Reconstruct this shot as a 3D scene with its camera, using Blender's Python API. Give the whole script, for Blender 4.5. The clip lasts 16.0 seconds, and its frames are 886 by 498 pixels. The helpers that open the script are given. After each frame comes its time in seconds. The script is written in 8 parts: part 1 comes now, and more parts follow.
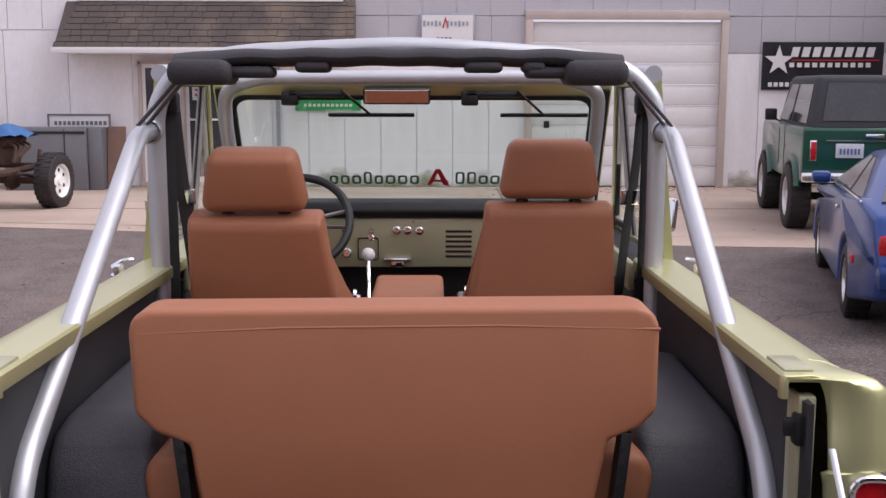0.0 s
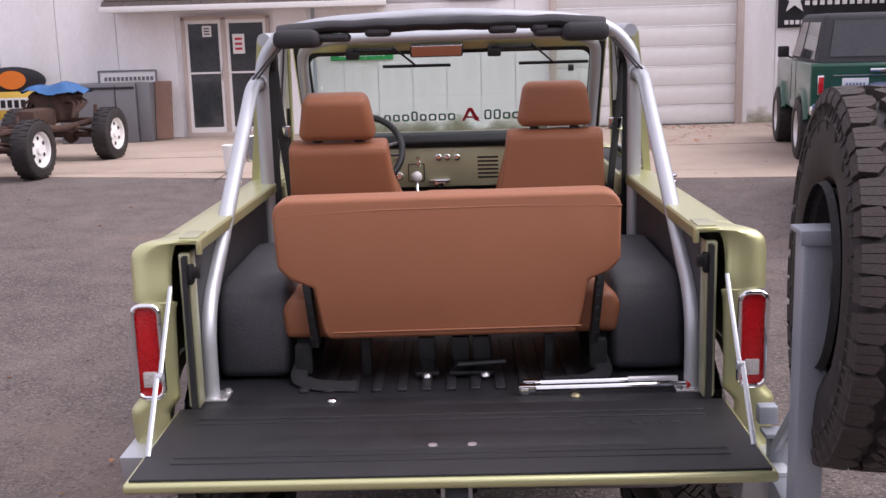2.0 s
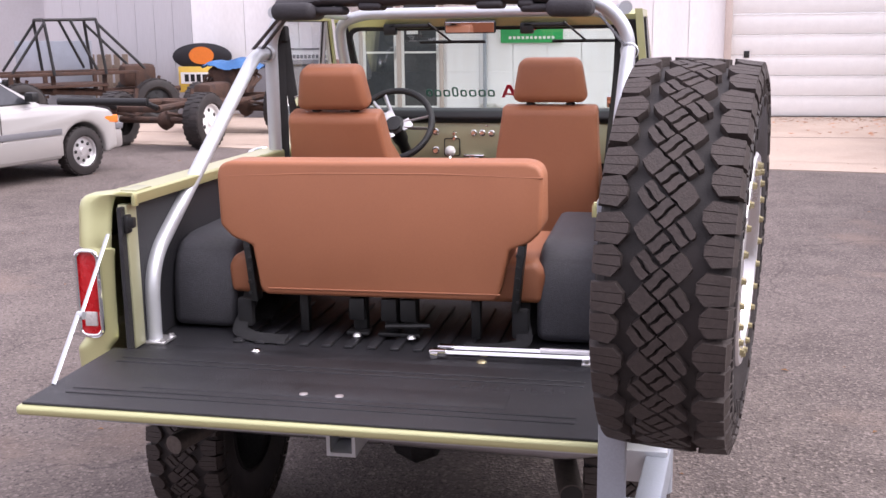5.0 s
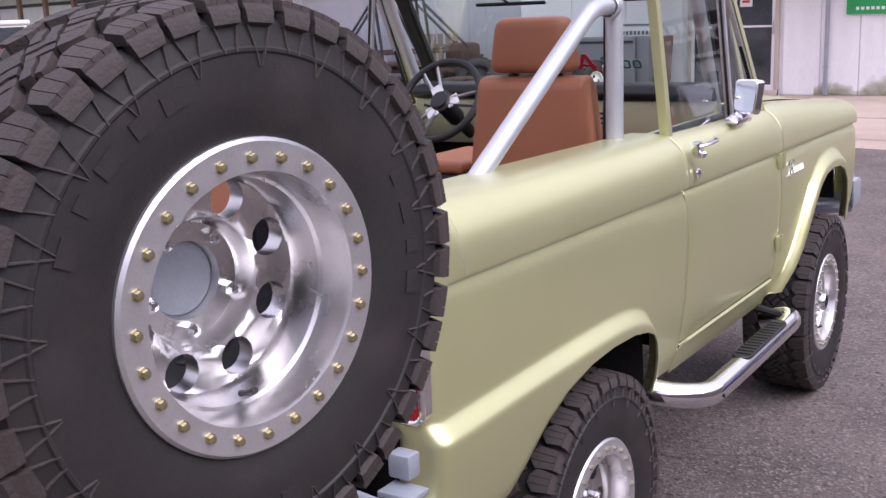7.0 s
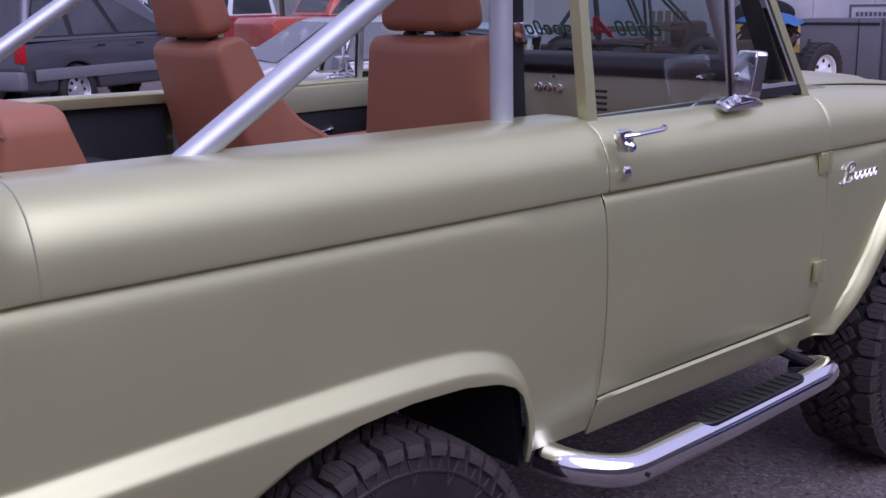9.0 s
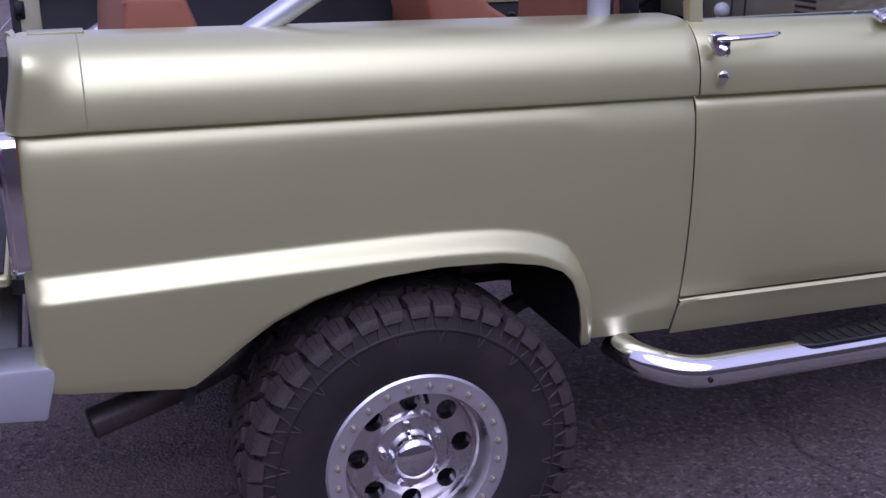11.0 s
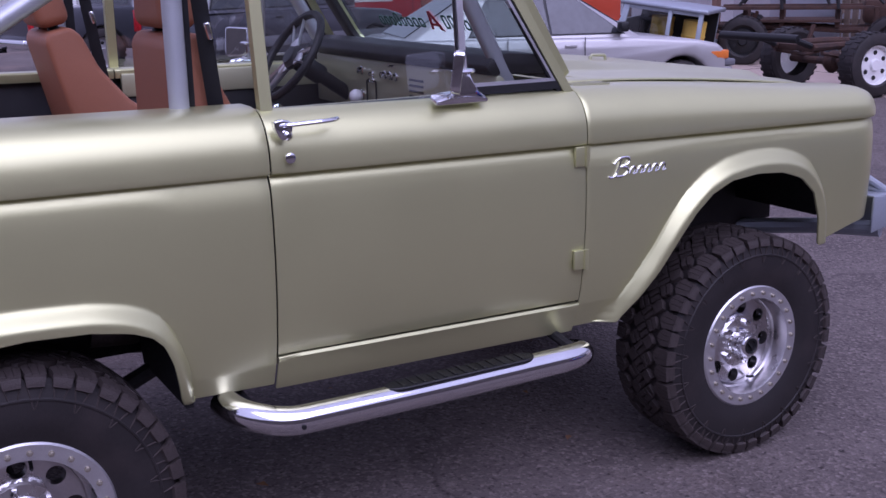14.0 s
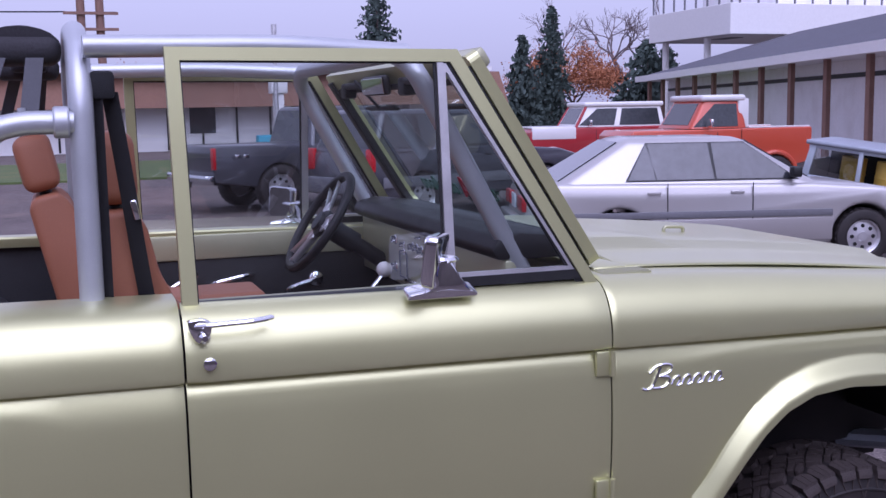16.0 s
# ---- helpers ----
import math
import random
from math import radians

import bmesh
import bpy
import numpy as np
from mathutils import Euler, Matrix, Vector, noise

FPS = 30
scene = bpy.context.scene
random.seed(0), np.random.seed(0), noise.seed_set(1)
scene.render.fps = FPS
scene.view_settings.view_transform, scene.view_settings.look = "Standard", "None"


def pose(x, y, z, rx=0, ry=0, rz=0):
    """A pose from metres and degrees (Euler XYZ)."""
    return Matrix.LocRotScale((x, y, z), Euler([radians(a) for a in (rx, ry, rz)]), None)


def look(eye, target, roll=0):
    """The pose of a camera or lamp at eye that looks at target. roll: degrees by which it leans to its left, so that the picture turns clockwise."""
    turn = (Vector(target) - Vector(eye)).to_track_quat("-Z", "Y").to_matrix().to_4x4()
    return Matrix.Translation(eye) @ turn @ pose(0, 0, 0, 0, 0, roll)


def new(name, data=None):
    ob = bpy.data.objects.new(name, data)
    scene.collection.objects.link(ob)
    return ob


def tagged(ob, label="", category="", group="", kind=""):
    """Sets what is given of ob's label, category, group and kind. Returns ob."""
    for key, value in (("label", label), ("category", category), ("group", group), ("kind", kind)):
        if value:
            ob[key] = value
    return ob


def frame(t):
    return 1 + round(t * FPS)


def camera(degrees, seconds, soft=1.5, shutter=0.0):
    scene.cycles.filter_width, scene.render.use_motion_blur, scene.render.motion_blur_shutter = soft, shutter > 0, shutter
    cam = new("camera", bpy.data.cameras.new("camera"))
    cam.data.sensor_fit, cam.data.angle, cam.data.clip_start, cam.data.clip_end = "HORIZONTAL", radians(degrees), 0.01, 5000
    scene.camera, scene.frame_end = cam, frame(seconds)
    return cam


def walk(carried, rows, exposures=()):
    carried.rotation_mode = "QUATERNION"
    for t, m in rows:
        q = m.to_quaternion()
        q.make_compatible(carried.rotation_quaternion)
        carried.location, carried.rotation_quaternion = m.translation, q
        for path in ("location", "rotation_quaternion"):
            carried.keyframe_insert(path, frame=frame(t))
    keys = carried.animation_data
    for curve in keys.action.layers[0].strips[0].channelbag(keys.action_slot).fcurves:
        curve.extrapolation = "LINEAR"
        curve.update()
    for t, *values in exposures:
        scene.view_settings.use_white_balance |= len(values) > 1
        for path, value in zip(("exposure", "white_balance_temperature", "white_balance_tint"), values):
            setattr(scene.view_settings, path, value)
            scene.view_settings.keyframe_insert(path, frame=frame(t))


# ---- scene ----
cam = camera(44.5, 16.0)
PATH = [
    (0, (0.068, -2.458, 1.816), (0.088, -0.481, 1.516), 0.1),
    (0.5, (0.083, -2.706, 1.815), (0.093, -0.726, 1.527), -0.6),
    (1, (0.051, -3.018, 1.84), (0.051, -1.044, 1.518), -1.0),
    (1.5, (0.087, -3.305, 1.846), (0.062, -1.341, 1.467), -0.8),
    (2, (0.048, -3.511, 1.863), (0.008, -1.551, 1.467), -1.6),
    (2.5, (0.042, -3.658, 1.878), (0.021, -1.701, 1.464), -1.5),
    (3, (0.099, -3.798, 1.889), (0.058, -1.84, 1.484), -1.4),
    (3.5, (0.158, -3.869, 1.899), (0.091, -1.911, 1.499), -2.3),
    (3.7, (0.204, -3.865, 1.893), (0.158, -1.911, 1.471), -2.0),
    (5.8, (1.315, -3.068, 1.776), (0.652, -1.227, 1.364), -1.8),
    (6, (1.417, -2.933, 1.77), (0.718, -1.113, 1.325), -2.8),
    (6.5, (1.73, -2.688, 1.723), (0.85, -0.936, 1.328), -3.6),
    (7, (1.96, -2.368, 1.699), (0.894, -0.733, 1.267), -2.2),
    (7.5, (2.05, -2.036, 1.687), (0.873, -0.461, 1.324), -2.1),
    (7.8, (2.076, -1.857, 1.688), (0.865, -0.315, 1.292), -3.0),
    (8, (2.144, -1.735, 1.682), (0.893, -0.22, 1.31), -4.2),
    (8.5, (2.254, -1.43, 1.635), (0.927, 0.003, 1.206), -0.9),
    (9, (2.308, -1.176, 1.58), (0.882, 0.151, 1.125), -1.2),
    (9.5, (2.308, -0.959, 1.548), (0.745, 0.129, 0.934), -2.0),
    (9.7, (2.311, -0.907, 1.538), (0.715, 0.115, 0.898), -2.1),
    (11.8, (3.196, -0.459, 1.629), (1.338, 0.023, 1.067), 0.5),
    (12, (3.221, -0.41, 1.635), (1.354, 0.061, 1.095), 0.6),
    (12.5, (3.293, -0.359, 1.638), (1.455, 0.247, 1.134), 0.6),
    (13, (3.318, -0.328, 1.645), (1.533, 0.42, 1.141), -0.3),
    (13.5, (3.33, -0.31, 1.64), (1.608, 0.578, 1.144), -0.6),
    (14, (3.351, -0.272, 1.636), (1.673, 0.696, 1.139), -1.0),
    (14.5, (3.352, -0.204, 1.641), (1.696, 0.806, 1.151), -1.5),
    (15, (3.256, -0.064, 1.667), (1.551, 0.903, 1.265), -0.7),
    (15.5, (3.128, 0.154, 1.702), (1.365, 1.041, 1.378), -0.6),
    (16, (3.066, 0.463, 1.702), (1.196, 1.124, 1.447), -1.0),
]
EXPOSURES = [(0.0, 0.25, 6350, 19), (2.0, 0.40, 6350, 19), (3.6, 0.70, 6350, 19), (5.8, 1.05, 6350, 20), (7.0, 0.58, 5950, 23), (8.5, -0.15, 5320, 37), (9.7, -0.55, 5190, 42), (12.0, -0.28, 5130, 39), (13.5, -0.42, 5150, 42), (14.5, -0.38, 5180, 41), (16.0, -0.20, 5200, 36)]
walk(cam, [(t, look(eye, target, roll)) for t, eye, target, roll in PATH], EXPOSURES)

# ---------------------------------------------------------------- world and sun
SUN_EL, SUN_AZ = radians(50), radians(98)
world = bpy.data.worlds.new("overcast_sky")
scene.world = world
world.use_nodes = True
wn, wl = world.node_tree.nodes, world.node_tree.links
sky = wn.new("ShaderNodeTexSky")
sky.sky_type = "NISHITA"
sky.sun_disc = False
sky.sun_elevation, sky.sun_rotation = SUN_EL, SUN_AZ
sky.air_density, sky.dust_density, sky.ozone_density = 1.0, 3.0, 1.0
hs = wn.new("ShaderNodeHueSaturation")
hs.inputs["Saturation"].default_value = 0.12
mixw = wn.new("ShaderNodeMix")
mixw.data_type = "RGBA"
mixw.inputs["Factor"].default_value = 0.55
mixw.inputs["B"].default_value = (7.6, 7.3, 8.2, 1)
bg = wn["Background"]
bg.inputs["Strength"].default_value = 0.116
wl.new(sky.outputs["Color"], hs.inputs["Color"])
wl.new(hs.outputs["Color"], mixw.inputs["A"])
# an overcast sky grows brighter towards the zenith
up_way, up_z, lift_z, shade = wn.new("ShaderNodeTexCoord"), wn.new("ShaderNodeSeparateXYZ"), wn.new("ShaderNodeMath"), wn.new("ShaderNodeVectorMath")
lift_z.operation, shade.operation = "MULTIPLY_ADD", "SCALE"
lift_z.inputs[1].default_value, lift_z.inputs[2].default_value = 0.36, 0.97
wl.new(up_way.outputs["Generated"], up_z.inputs[0])
wl.new(up_z.outputs["Z"], lift_z.inputs[0])
wl.new(lift_z.outputs[0], shade.inputs["Scale"])
wl.new(mixw.outputs["Result"], shade.inputs[0])
wl.new(shade.outputs["Vector"], bg.inputs["Color"])

sun = bpy.data.lights.new("sun", "SUN")
sun.energy, sun.angle, sun.color = 1.85, radians(60), (1.0, 0.96, 0.92)
sun_ob = new("sun", sun)
sun_dir = Vector((math.sin(SUN_AZ) * math.cos(SUN_EL), math.cos(SUN_AZ) * math.cos(SUN_EL), math.sin(SUN_EL)))
sun_ob.matrix_world = look(sun_dir * 40, (0, 0, 0))


# ---------------------------------------------------------------- materials
def material(name, base, rough=0.5, metal=0.0, vary=0.12, scale=6.0, fine=60.0, bump=0.0, bump_scale=80.0,
             coat=0.0, spec=0.5, tint=None, tint_amount=0.0, tint_scale=1.5, rough_vary=0.1, island=0.0):
    """A painted or natural surface: base colour with a coarse and a fine variation, stains, and relief."""
    m = bpy.data.materials.new(name)
    m.use_nodes = True
    n, l = m.node_tree.nodes, m.node_tree.links
    b = n["Principled BSDF"]
    b.inputs["Metallic"].default_value = metal
    b.inputs["Coat Weight"].default_value = coat
    b.inputs["Coat Roughness"].default_value = 0.06
    b.inputs["Specular IOR Level"].default_value = spec
    tc = n.new("ShaderNodeTexCoord")

    def noise_at(s, detail=4.0):
        t = n.new("ShaderNodeTexNoise")
        t.inputs["Scale"].default_value = s
        t.inputs["Detail"].default_value = detail
        l.new(tc.outputs["Object"], t.inputs["Vector"])
        return t

    big, small = noise_at(scale), noise_at(fine, 2.0)
    add = n.new("ShaderNodeMath")
    add.operation = "ADD"
    l.new(big.outputs["Fac"], add.inputs[0])
    l.new(small.outputs["Fac"], add.inputs[1])
    last = add.outputs[0]
    if island:
        geo = n.new("ShaderNodeNewGeometry")
        mul = n.new("ShaderNodeMath")
        mul.operation = "MULTIPLY_ADD"
        l.new(geo.outputs["Random Per Island"], mul.inputs[0])
        mul.inputs[1].default_value = island
        l.new(last, mul.inputs[2])
        last = mul.outputs[0]
    mr = n.new("ShaderNodeMapRange")
    mr.inputs["From Min"].default_value, mr.inputs["From Max"].default_value = 0.55, 1.45 + island
    mr.inputs["To Min"].default_value, mr.inputs["To Max"].default_value = 1 - vary, 1 + vary
    l.new(last, mr.inputs["Value"])
    vm = n.new("ShaderNodeVectorMath")
    vm.operation = "SCALE"
    vm.inputs[0].default_value = base
    l.new(mr.outputs["Result"], vm.inputs["Scale"])
    col = vm.outputs["Vector"]
    if tint:
        st = noise_at(tint_scale, 6.0)
        ramp = n.new("ShaderNodeMapRange")
        ramp.inputs["From Min"].default_value, ramp.inputs["From Max"].default_value = 0.5, 0.72
        ramp.inputs["To Max"].default_value = tint_amount
        l.new(st.outputs["Fac"], ramp.inputs["Value"])
        mx = n.new("ShaderNodeMix")
        mx.data_type = "RGBA"
        mx.inputs["B"].default_value = (*tint, 1)
        l.new(ramp.outputs["Result"], mx.inputs["Factor"])
        l.new(col, mx.inputs["A"])
        col = mx.outputs["Result"]
    l.new(col, b.inputs["Base Color"])
    rr = n.new("ShaderNodeMapRange")
    rr.inputs["To Min"].default_value, rr.inputs["To Max"].default_value = max(0.02, rough - rough_vary), min(1, rough + rough_vary)
    l.new(big.outputs["Fac"], rr.inputs["Value"])
    l.new(rr.outputs["Result"], b.inputs["Roughness"])
    if bump:
        bt = noise_at(bump_scale, 3.0)
        bp = n.new("ShaderNodeBump")
        bp.inputs["Strength"].default_value = bump
        bp.inputs["Distance"].default_value = 0.01
        l.new(bt.outputs["Fac"], bp.inputs["Height"])
        l.new(bp.outputs["Normal"], b.inputs["Normal"])
    return m


def glass_material(name, tint, rough=0.02, clear=0.03):
    """Window glass: mostly clear with a gloss that grows at grazing angles."""
    m = bpy.data.materials.new(name)
    m.use_nodes = True
    n, l = m.node_tree.nodes, m.node_tree.links
    n.remove(n["Principled BSDF"])
    tr, gl, mx = n.new("ShaderNodeBsdfTransparent"), n.new("ShaderNodeBsdfGlossy"), n.new("ShaderNodeMixShader")
    tr.inputs["Color"].default_value = (*tint, 1)
    gl.inputs["Roughness"].default_value = rough
    lw, pw, ga = n.new("ShaderNodeLayerWeight"), n.new("ShaderNodeMath"), n.new("ShaderNodeMath")
    pw.operation, ga.operation = "POWER", "MULTIPLY_ADD"
    lw.inputs["Blend"].default_value = 0.5
    pw.inputs[1].default_value = 4.0
    ga.inputs[1].default_value, ga.inputs[2].default_value = 0.55, clear
    l.new(lw.outputs["Facing"], pw.inputs[0])
    l.new(pw.outputs[0], ga.inputs[0])
    l.new(ga.outputs[0], mx.inputs[0])
    l.new(tr.outputs[0], mx.inputs[1])
    l.new(gl.outputs[0], mx.inputs[2])
    l.new(mx.outputs[0], n["Material Output"].inputs["Surface"])
    return m


M_PAINT = material("olive_metallic_paint", (0.605, 0.605, 0.320), 0.37, 0.68, 0.05, 3, 900, 0.02, 900, coat=0.5, rough_vary=0.04)
M_PAINT.node_tree.nodes["Principled BSDF"].inputs["Coat Roughness"].default_value = 0.20
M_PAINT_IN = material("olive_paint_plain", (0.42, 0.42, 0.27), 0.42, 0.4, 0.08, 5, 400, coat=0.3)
M_TUBE = material("silver_tube_paint", (0.52, 0.54, 0.57), 0.42, 0.55, 0.08, 9, 500, 0.05, 500, coat=0.2)
M_STEEL_PAINT = material("grey_steel_paint", (0.36, 0.39, 0.44), 0.45, 0.35, 0.1, 7, 200, 0.08, 160, tint=(0.2, 0.2, 0.2), tint_amount=0.25)
M_CHROME = material("chrome", (0.83, 0.83, 0.85), 0.09, 1.0, 0.04, 12, 200, rough_vary=0.05)
M_ALLOY = material("polished_alloy", (0.68, 0.66, 0.66), 0.29, 1.0, 0.06, 14, 120, 0.02, 300, rough_vary=0.10)
M_RING = material("brushed_ring_alloy", (0.70, 0.69, 0.70), 0.38, 0.85, 0.08, 20, 200, 0.05, 260)
M_EXHAUST = material("exhaust_steel", (0.16, 0.14, 0.13), 0.5, 0.7, 0.3, 12, 90, tint=(0.06, 0.04, 0.03), tint_amount=0.6, tint_scale=6)
M_BOLT = material("brass_bolt", (0.42, 0.37, 0.22), 0.4, 0.9, 0.25, 60, 300)
M_RUBBER = material("tyre_rubber", (0.018, 0.0145, 0.0145), 0.62, 0.0, 0.3, 9, 90, 0.10, 300, tint=(0.044, 0.033, 0.032), tint_amount=0.55, tint_scale=7)
M_TREAD = material("dusty_tread_rubber", (0.046, 0.035, 0.032), 0.72, 0.0, 0.3, 14, 120, 0.22, 220, tint=(0.125, 0.090, 0.080), tint_amount=0.7, tint_scale=6)
M_MIRROR = material("mirror_glass", (0.80, 0.81, 0.84), 0.025, 1.0, 0.02, 5, 60, rough_vary=0.02)
M_LINER = material("black_bed_liner", (0.017, 0.017, 0.020), 0.42, 0.0, 0.3, 8, 240, 0.4, 420, tint=(0.030, 0.030, 0.036), tint_amount=0.5, tint_scale=3)
M_BLACK = material("black_plastic", (0.009, 0.009, 0.010), 0.48, 0.0, 0.3, 14, 160, 0.15, 300)
M_VINYL = material("tan_vinyl", (0.335, 0.128, 0.062), 0.52, 0.0, 0.08, 5, 260, 0.16, 800, tint=(0.27, 0.095, 0.045), tint_amount=0.4, tint_scale=2)
M_WEB = material("black_webbing", (0.012, 0.012, 0.014), 0.8, 0.0, 0.3, 30, 400, 0.4, 500)
M_PAD = material("charcoal_padded_cloth", (0.028, 0.026, 0.031), 0.75, 0.0, 0.25, 12, 200, 0.18, 160)
M_DULL = material("dull_plated_steel", (0.30, 0.30, 0.32), 0.3, 1.0, 0.1, 12, 200)
M_WORN = material("worn_grey_vinyl", (0.052, 0.052, 0.060), 0.5, 0, 0.3, 5, 120, 0.3, 300, tint=(0.022, 0.022, 0.025), tint_amount=0.6, tint_scale=4)
M_RED_LENS = material("red_lens", (0.50, 0.006, 0.010), 0.28, 0.0, 0.12, 30, 160, 0.25, 140, coat=0.15)
M_CLEAR_LENS = material("clear_lens", (0.62, 0.6, 0.58), 0.15, 0.2, 0.2, 60, 200, 0.3, 140, coat=0.5)
M_AMBER = material("amber_lens", (0.75, 0.2, 0.03), 0.2, 0, 0.1, 30, 100)
M_WHITE = material("white_paint", (0.78, 0.77, 0.76), 0.4, 0, 0.05, 8, 80)


def ground_material(name, dark, light, stone, bump):
    """Worn asphalt: broad patches, blotches, and a coarse grain of pale stones in dark binder."""
    m = bpy.data.materials.new(name)
    m.use_nodes = True
    n, l = m.node_tree.nodes, m.node_tree.links
    b = n["Principled BSDF"]
    b.inputs["Specular IOR Level"].default_value = 0.3
    tc = n.new("ShaderNodeTexCoord")

    def noise_at(s, detail, lo, hi):
        t = n.new("ShaderNodeTexNoise")
        t.inputs["Scale"].default_value, t.inputs["Detail"].default_value, t.inputs["Roughness"].default_value = s, detail, 0.62
        l.new(tc.outputs["Object"], t.inputs["Vector"])
        r = n.new("ShaderNodeMapRange")
        r.inputs["From Min"].default_value, r.inputs["From Max"].default_value = lo, hi
        l.new(t.outputs["Fac"], r.inputs["Value"])
        return r.outputs["Result"]

    def mix(f, x, y):
        q = n.new("ShaderNodeMix")
        q.data_type = "RGBA"
        l.new(f, q.inputs["Factor"])
        for key, v in (("A", x), ("B", y)):
            if isinstance(v, tuple):
                q.inputs[key].default_value = (*v, 1)
            else:
                l.new(v, q.inputs[key])
        return q.outputs["Result"]

    patch, blotch = noise_at(0.33, 5, 0.35, 0.68), noise_at(2.6, 6, 0.3, 0.72)
    col = mix(patch, dark, light)
    warm = mix(blotch, tuple(v * 0.82 for v in dark), tuple(v * 1.12 for v in light))
    half = n.new("ShaderNodeMix")
    half.data_type = "RGBA"
    half.inputs["Factor"].default_value = 0.5
    l.new(col, half.inputs["A"])
    l.new(warm, half.inputs["B"])
    vo = n.new("ShaderNodeTexVoronoi")
    vo.inputs["Scale"].default_value = 85
    l.new(tc.outputs["Object"], vo.inputs["Vector"])
    rr = n.new("ShaderNodeMapRange")
    rr.inputs["From Min"].default_value, rr.inputs["From Max"].default_value = 0.60, 0.95
    l.new(vo.outputs["Color"], rr.inputs["Value"])
    pit = noise_at(38, 4, 0.54, 0.70)
    col = mix(rr.outputs["Result"], half.outputs["Result"], stone)
    col = mix(pit, col, tuple(v * 0.42 for v in dark))
    dirt = noise_at(0.55, 7, 0.56, 0.66)
    half_dirt = n.new("ShaderNodeMath")
    half_dirt.operation = "MULTIPLY"
    half_dirt.inputs[1].default_value = 0.55
    l.new(dirt, half_dirt.inputs[0])
    col = mix(half_dirt.outputs[0], col, tuple(v * k for v, k in zip(light, (1.25, 1.12, 1.02))))
    # hairline cracks
    wob = n.new("ShaderNodeTexNoise")
    wob.inputs["Scale"].default_value, wob.inputs["Detail"].default_value = 2.2, 6
    l.new(tc.outputs["Object"], wob.inputs["Vector"])
    off = n.new("ShaderNodeVectorMath")
    off.operation = "MULTIPLY_ADD"
    off.inputs[1].default_value = (0.55, 0.55, 0.0)
    l.new(wob.outputs["Color"], off.inputs[0])
    l.new(tc.outputs["Object"], off.inputs[2])
    cr = n.new("ShaderNodeTexVoronoi")
    cr.feature = "DISTANCE_TO_EDGE"
    cr.inputs["Scale"].default_value = 0.42
    l.new(off.outputs["Vector"], cr.inputs["Vector"])
    cm = n.new("ShaderNodeMapRange")
    cm.inputs["From Min"].default_value, cm.inputs["From Max"].default_value = 0.0015, 0.0045
    cm.inputs["To Min"].default_value, cm.inputs["To Max"].default_value = 0.4, 0.0
    l.new(cr.outputs["Distance"], cm.inputs["Value"])
    here = n.new("ShaderNodeMath")
    here.operation = "MULTIPLY"
    l.new(cm.outputs["Result"], here.inputs[0])
    l.new(noise_at(0.8, 3, 0.42, 0.55), here.inputs[1])
    col = mix(here.outputs[0], col, tuple(v * 0.3 for v in dark))
    l.new(col, b.inputs["Base Color"])
    b.inputs["Roughness"].default_value = 0.85
    bp = n.new("ShaderNodeBump")
    bp.inputs["Strength"].default_value, bp.inputs["Distance"].default_value = bump, 0.012
    l.new(vo.outputs["Distance"], bp.inputs["Height"])
    l.new(bp.outputs["Normal"], b.inputs["Normal"])
    return m


M_ASPHALT = ground_material("asphalt", (0.084, 0.068, 0.064), (0.178, 0.147, 0.136), (0.250, 0.207, 0.192), 0.5)
M_CONCRETE = material("concrete", (0.43, 0.34, 0.28), 0.9, 0.0, 0.16, 0.8, 40, 0.4, 120, tint=(0.30, 0.22, 0.17), tint_amount=0.6, tint_scale=0.6)
M_SIDING = material("white_siding", (0.86, 0.85, 0.865), 0.6, 0.0, 0.07, 1.5, 20, 0.1, 30, tint=(0.62, 0.59, 0.57), tint_amount=0.4, tint_scale=1.1)
M_SIDING_GREY = material("grey_siding", (0.52, 0.51, 0.54), 0.55, 0.2, 0.08, 1.5, 20, 0.1, 30, tint=(0.43, 0.42, 0.43), tint_amount=0.4)
M_SHINGLE = material("brown_shingle", (0.085, 0.068, 0.062), 0.92, 0, 0.4, 2, 30, 0.5, 60, tint=(0.20, 0.155, 0.11), tint_amount=0.7, tint_scale=1.3, island=0.6)
M_ROOF_GREY = material("grey_roof", (0.10, 0.10, 0.12), 0.9, 0, 0.25, 2, 25, 0.4, 40)
M_WOOD_POST = material("brown_post_wood", (0.22, 0.13, 0.10), 0.8, 0, 0.2, 4, 60, 0.3, 60)
M_GLASS_DARK = material("dark_window", (0.045, 0.05, 0.055), 0.06, 0, 0.3, 3, 20, coat=0.3)
M_GLASS = glass_material("clear_glass", (0.91, 0.94, 0.94), 0.02, 0.14)
M_RUST = material("rusty_iron", (0.085, 0.048, 0.036), 0.85, 0.3, 0.45, 12, 80, 0.5, 90, tint=(0.03, 0.028, 0.03), tint_amount=0.8, tint_scale=5)
M_DARK_METAL = material("dark_underbody", (0.02, 0.019, 0.02), 0.75, 0.2, 0.4, 9, 70, 0.3, 80)


# ---------------------------------------------------------------- mesh helpers
def thing(name, loc, label, category, group="", kind=""):
    ob = new(name)
    ob.empty_display_size = 0.1
    ob.location = loc
    return tagged(ob, label, category, group, kind)


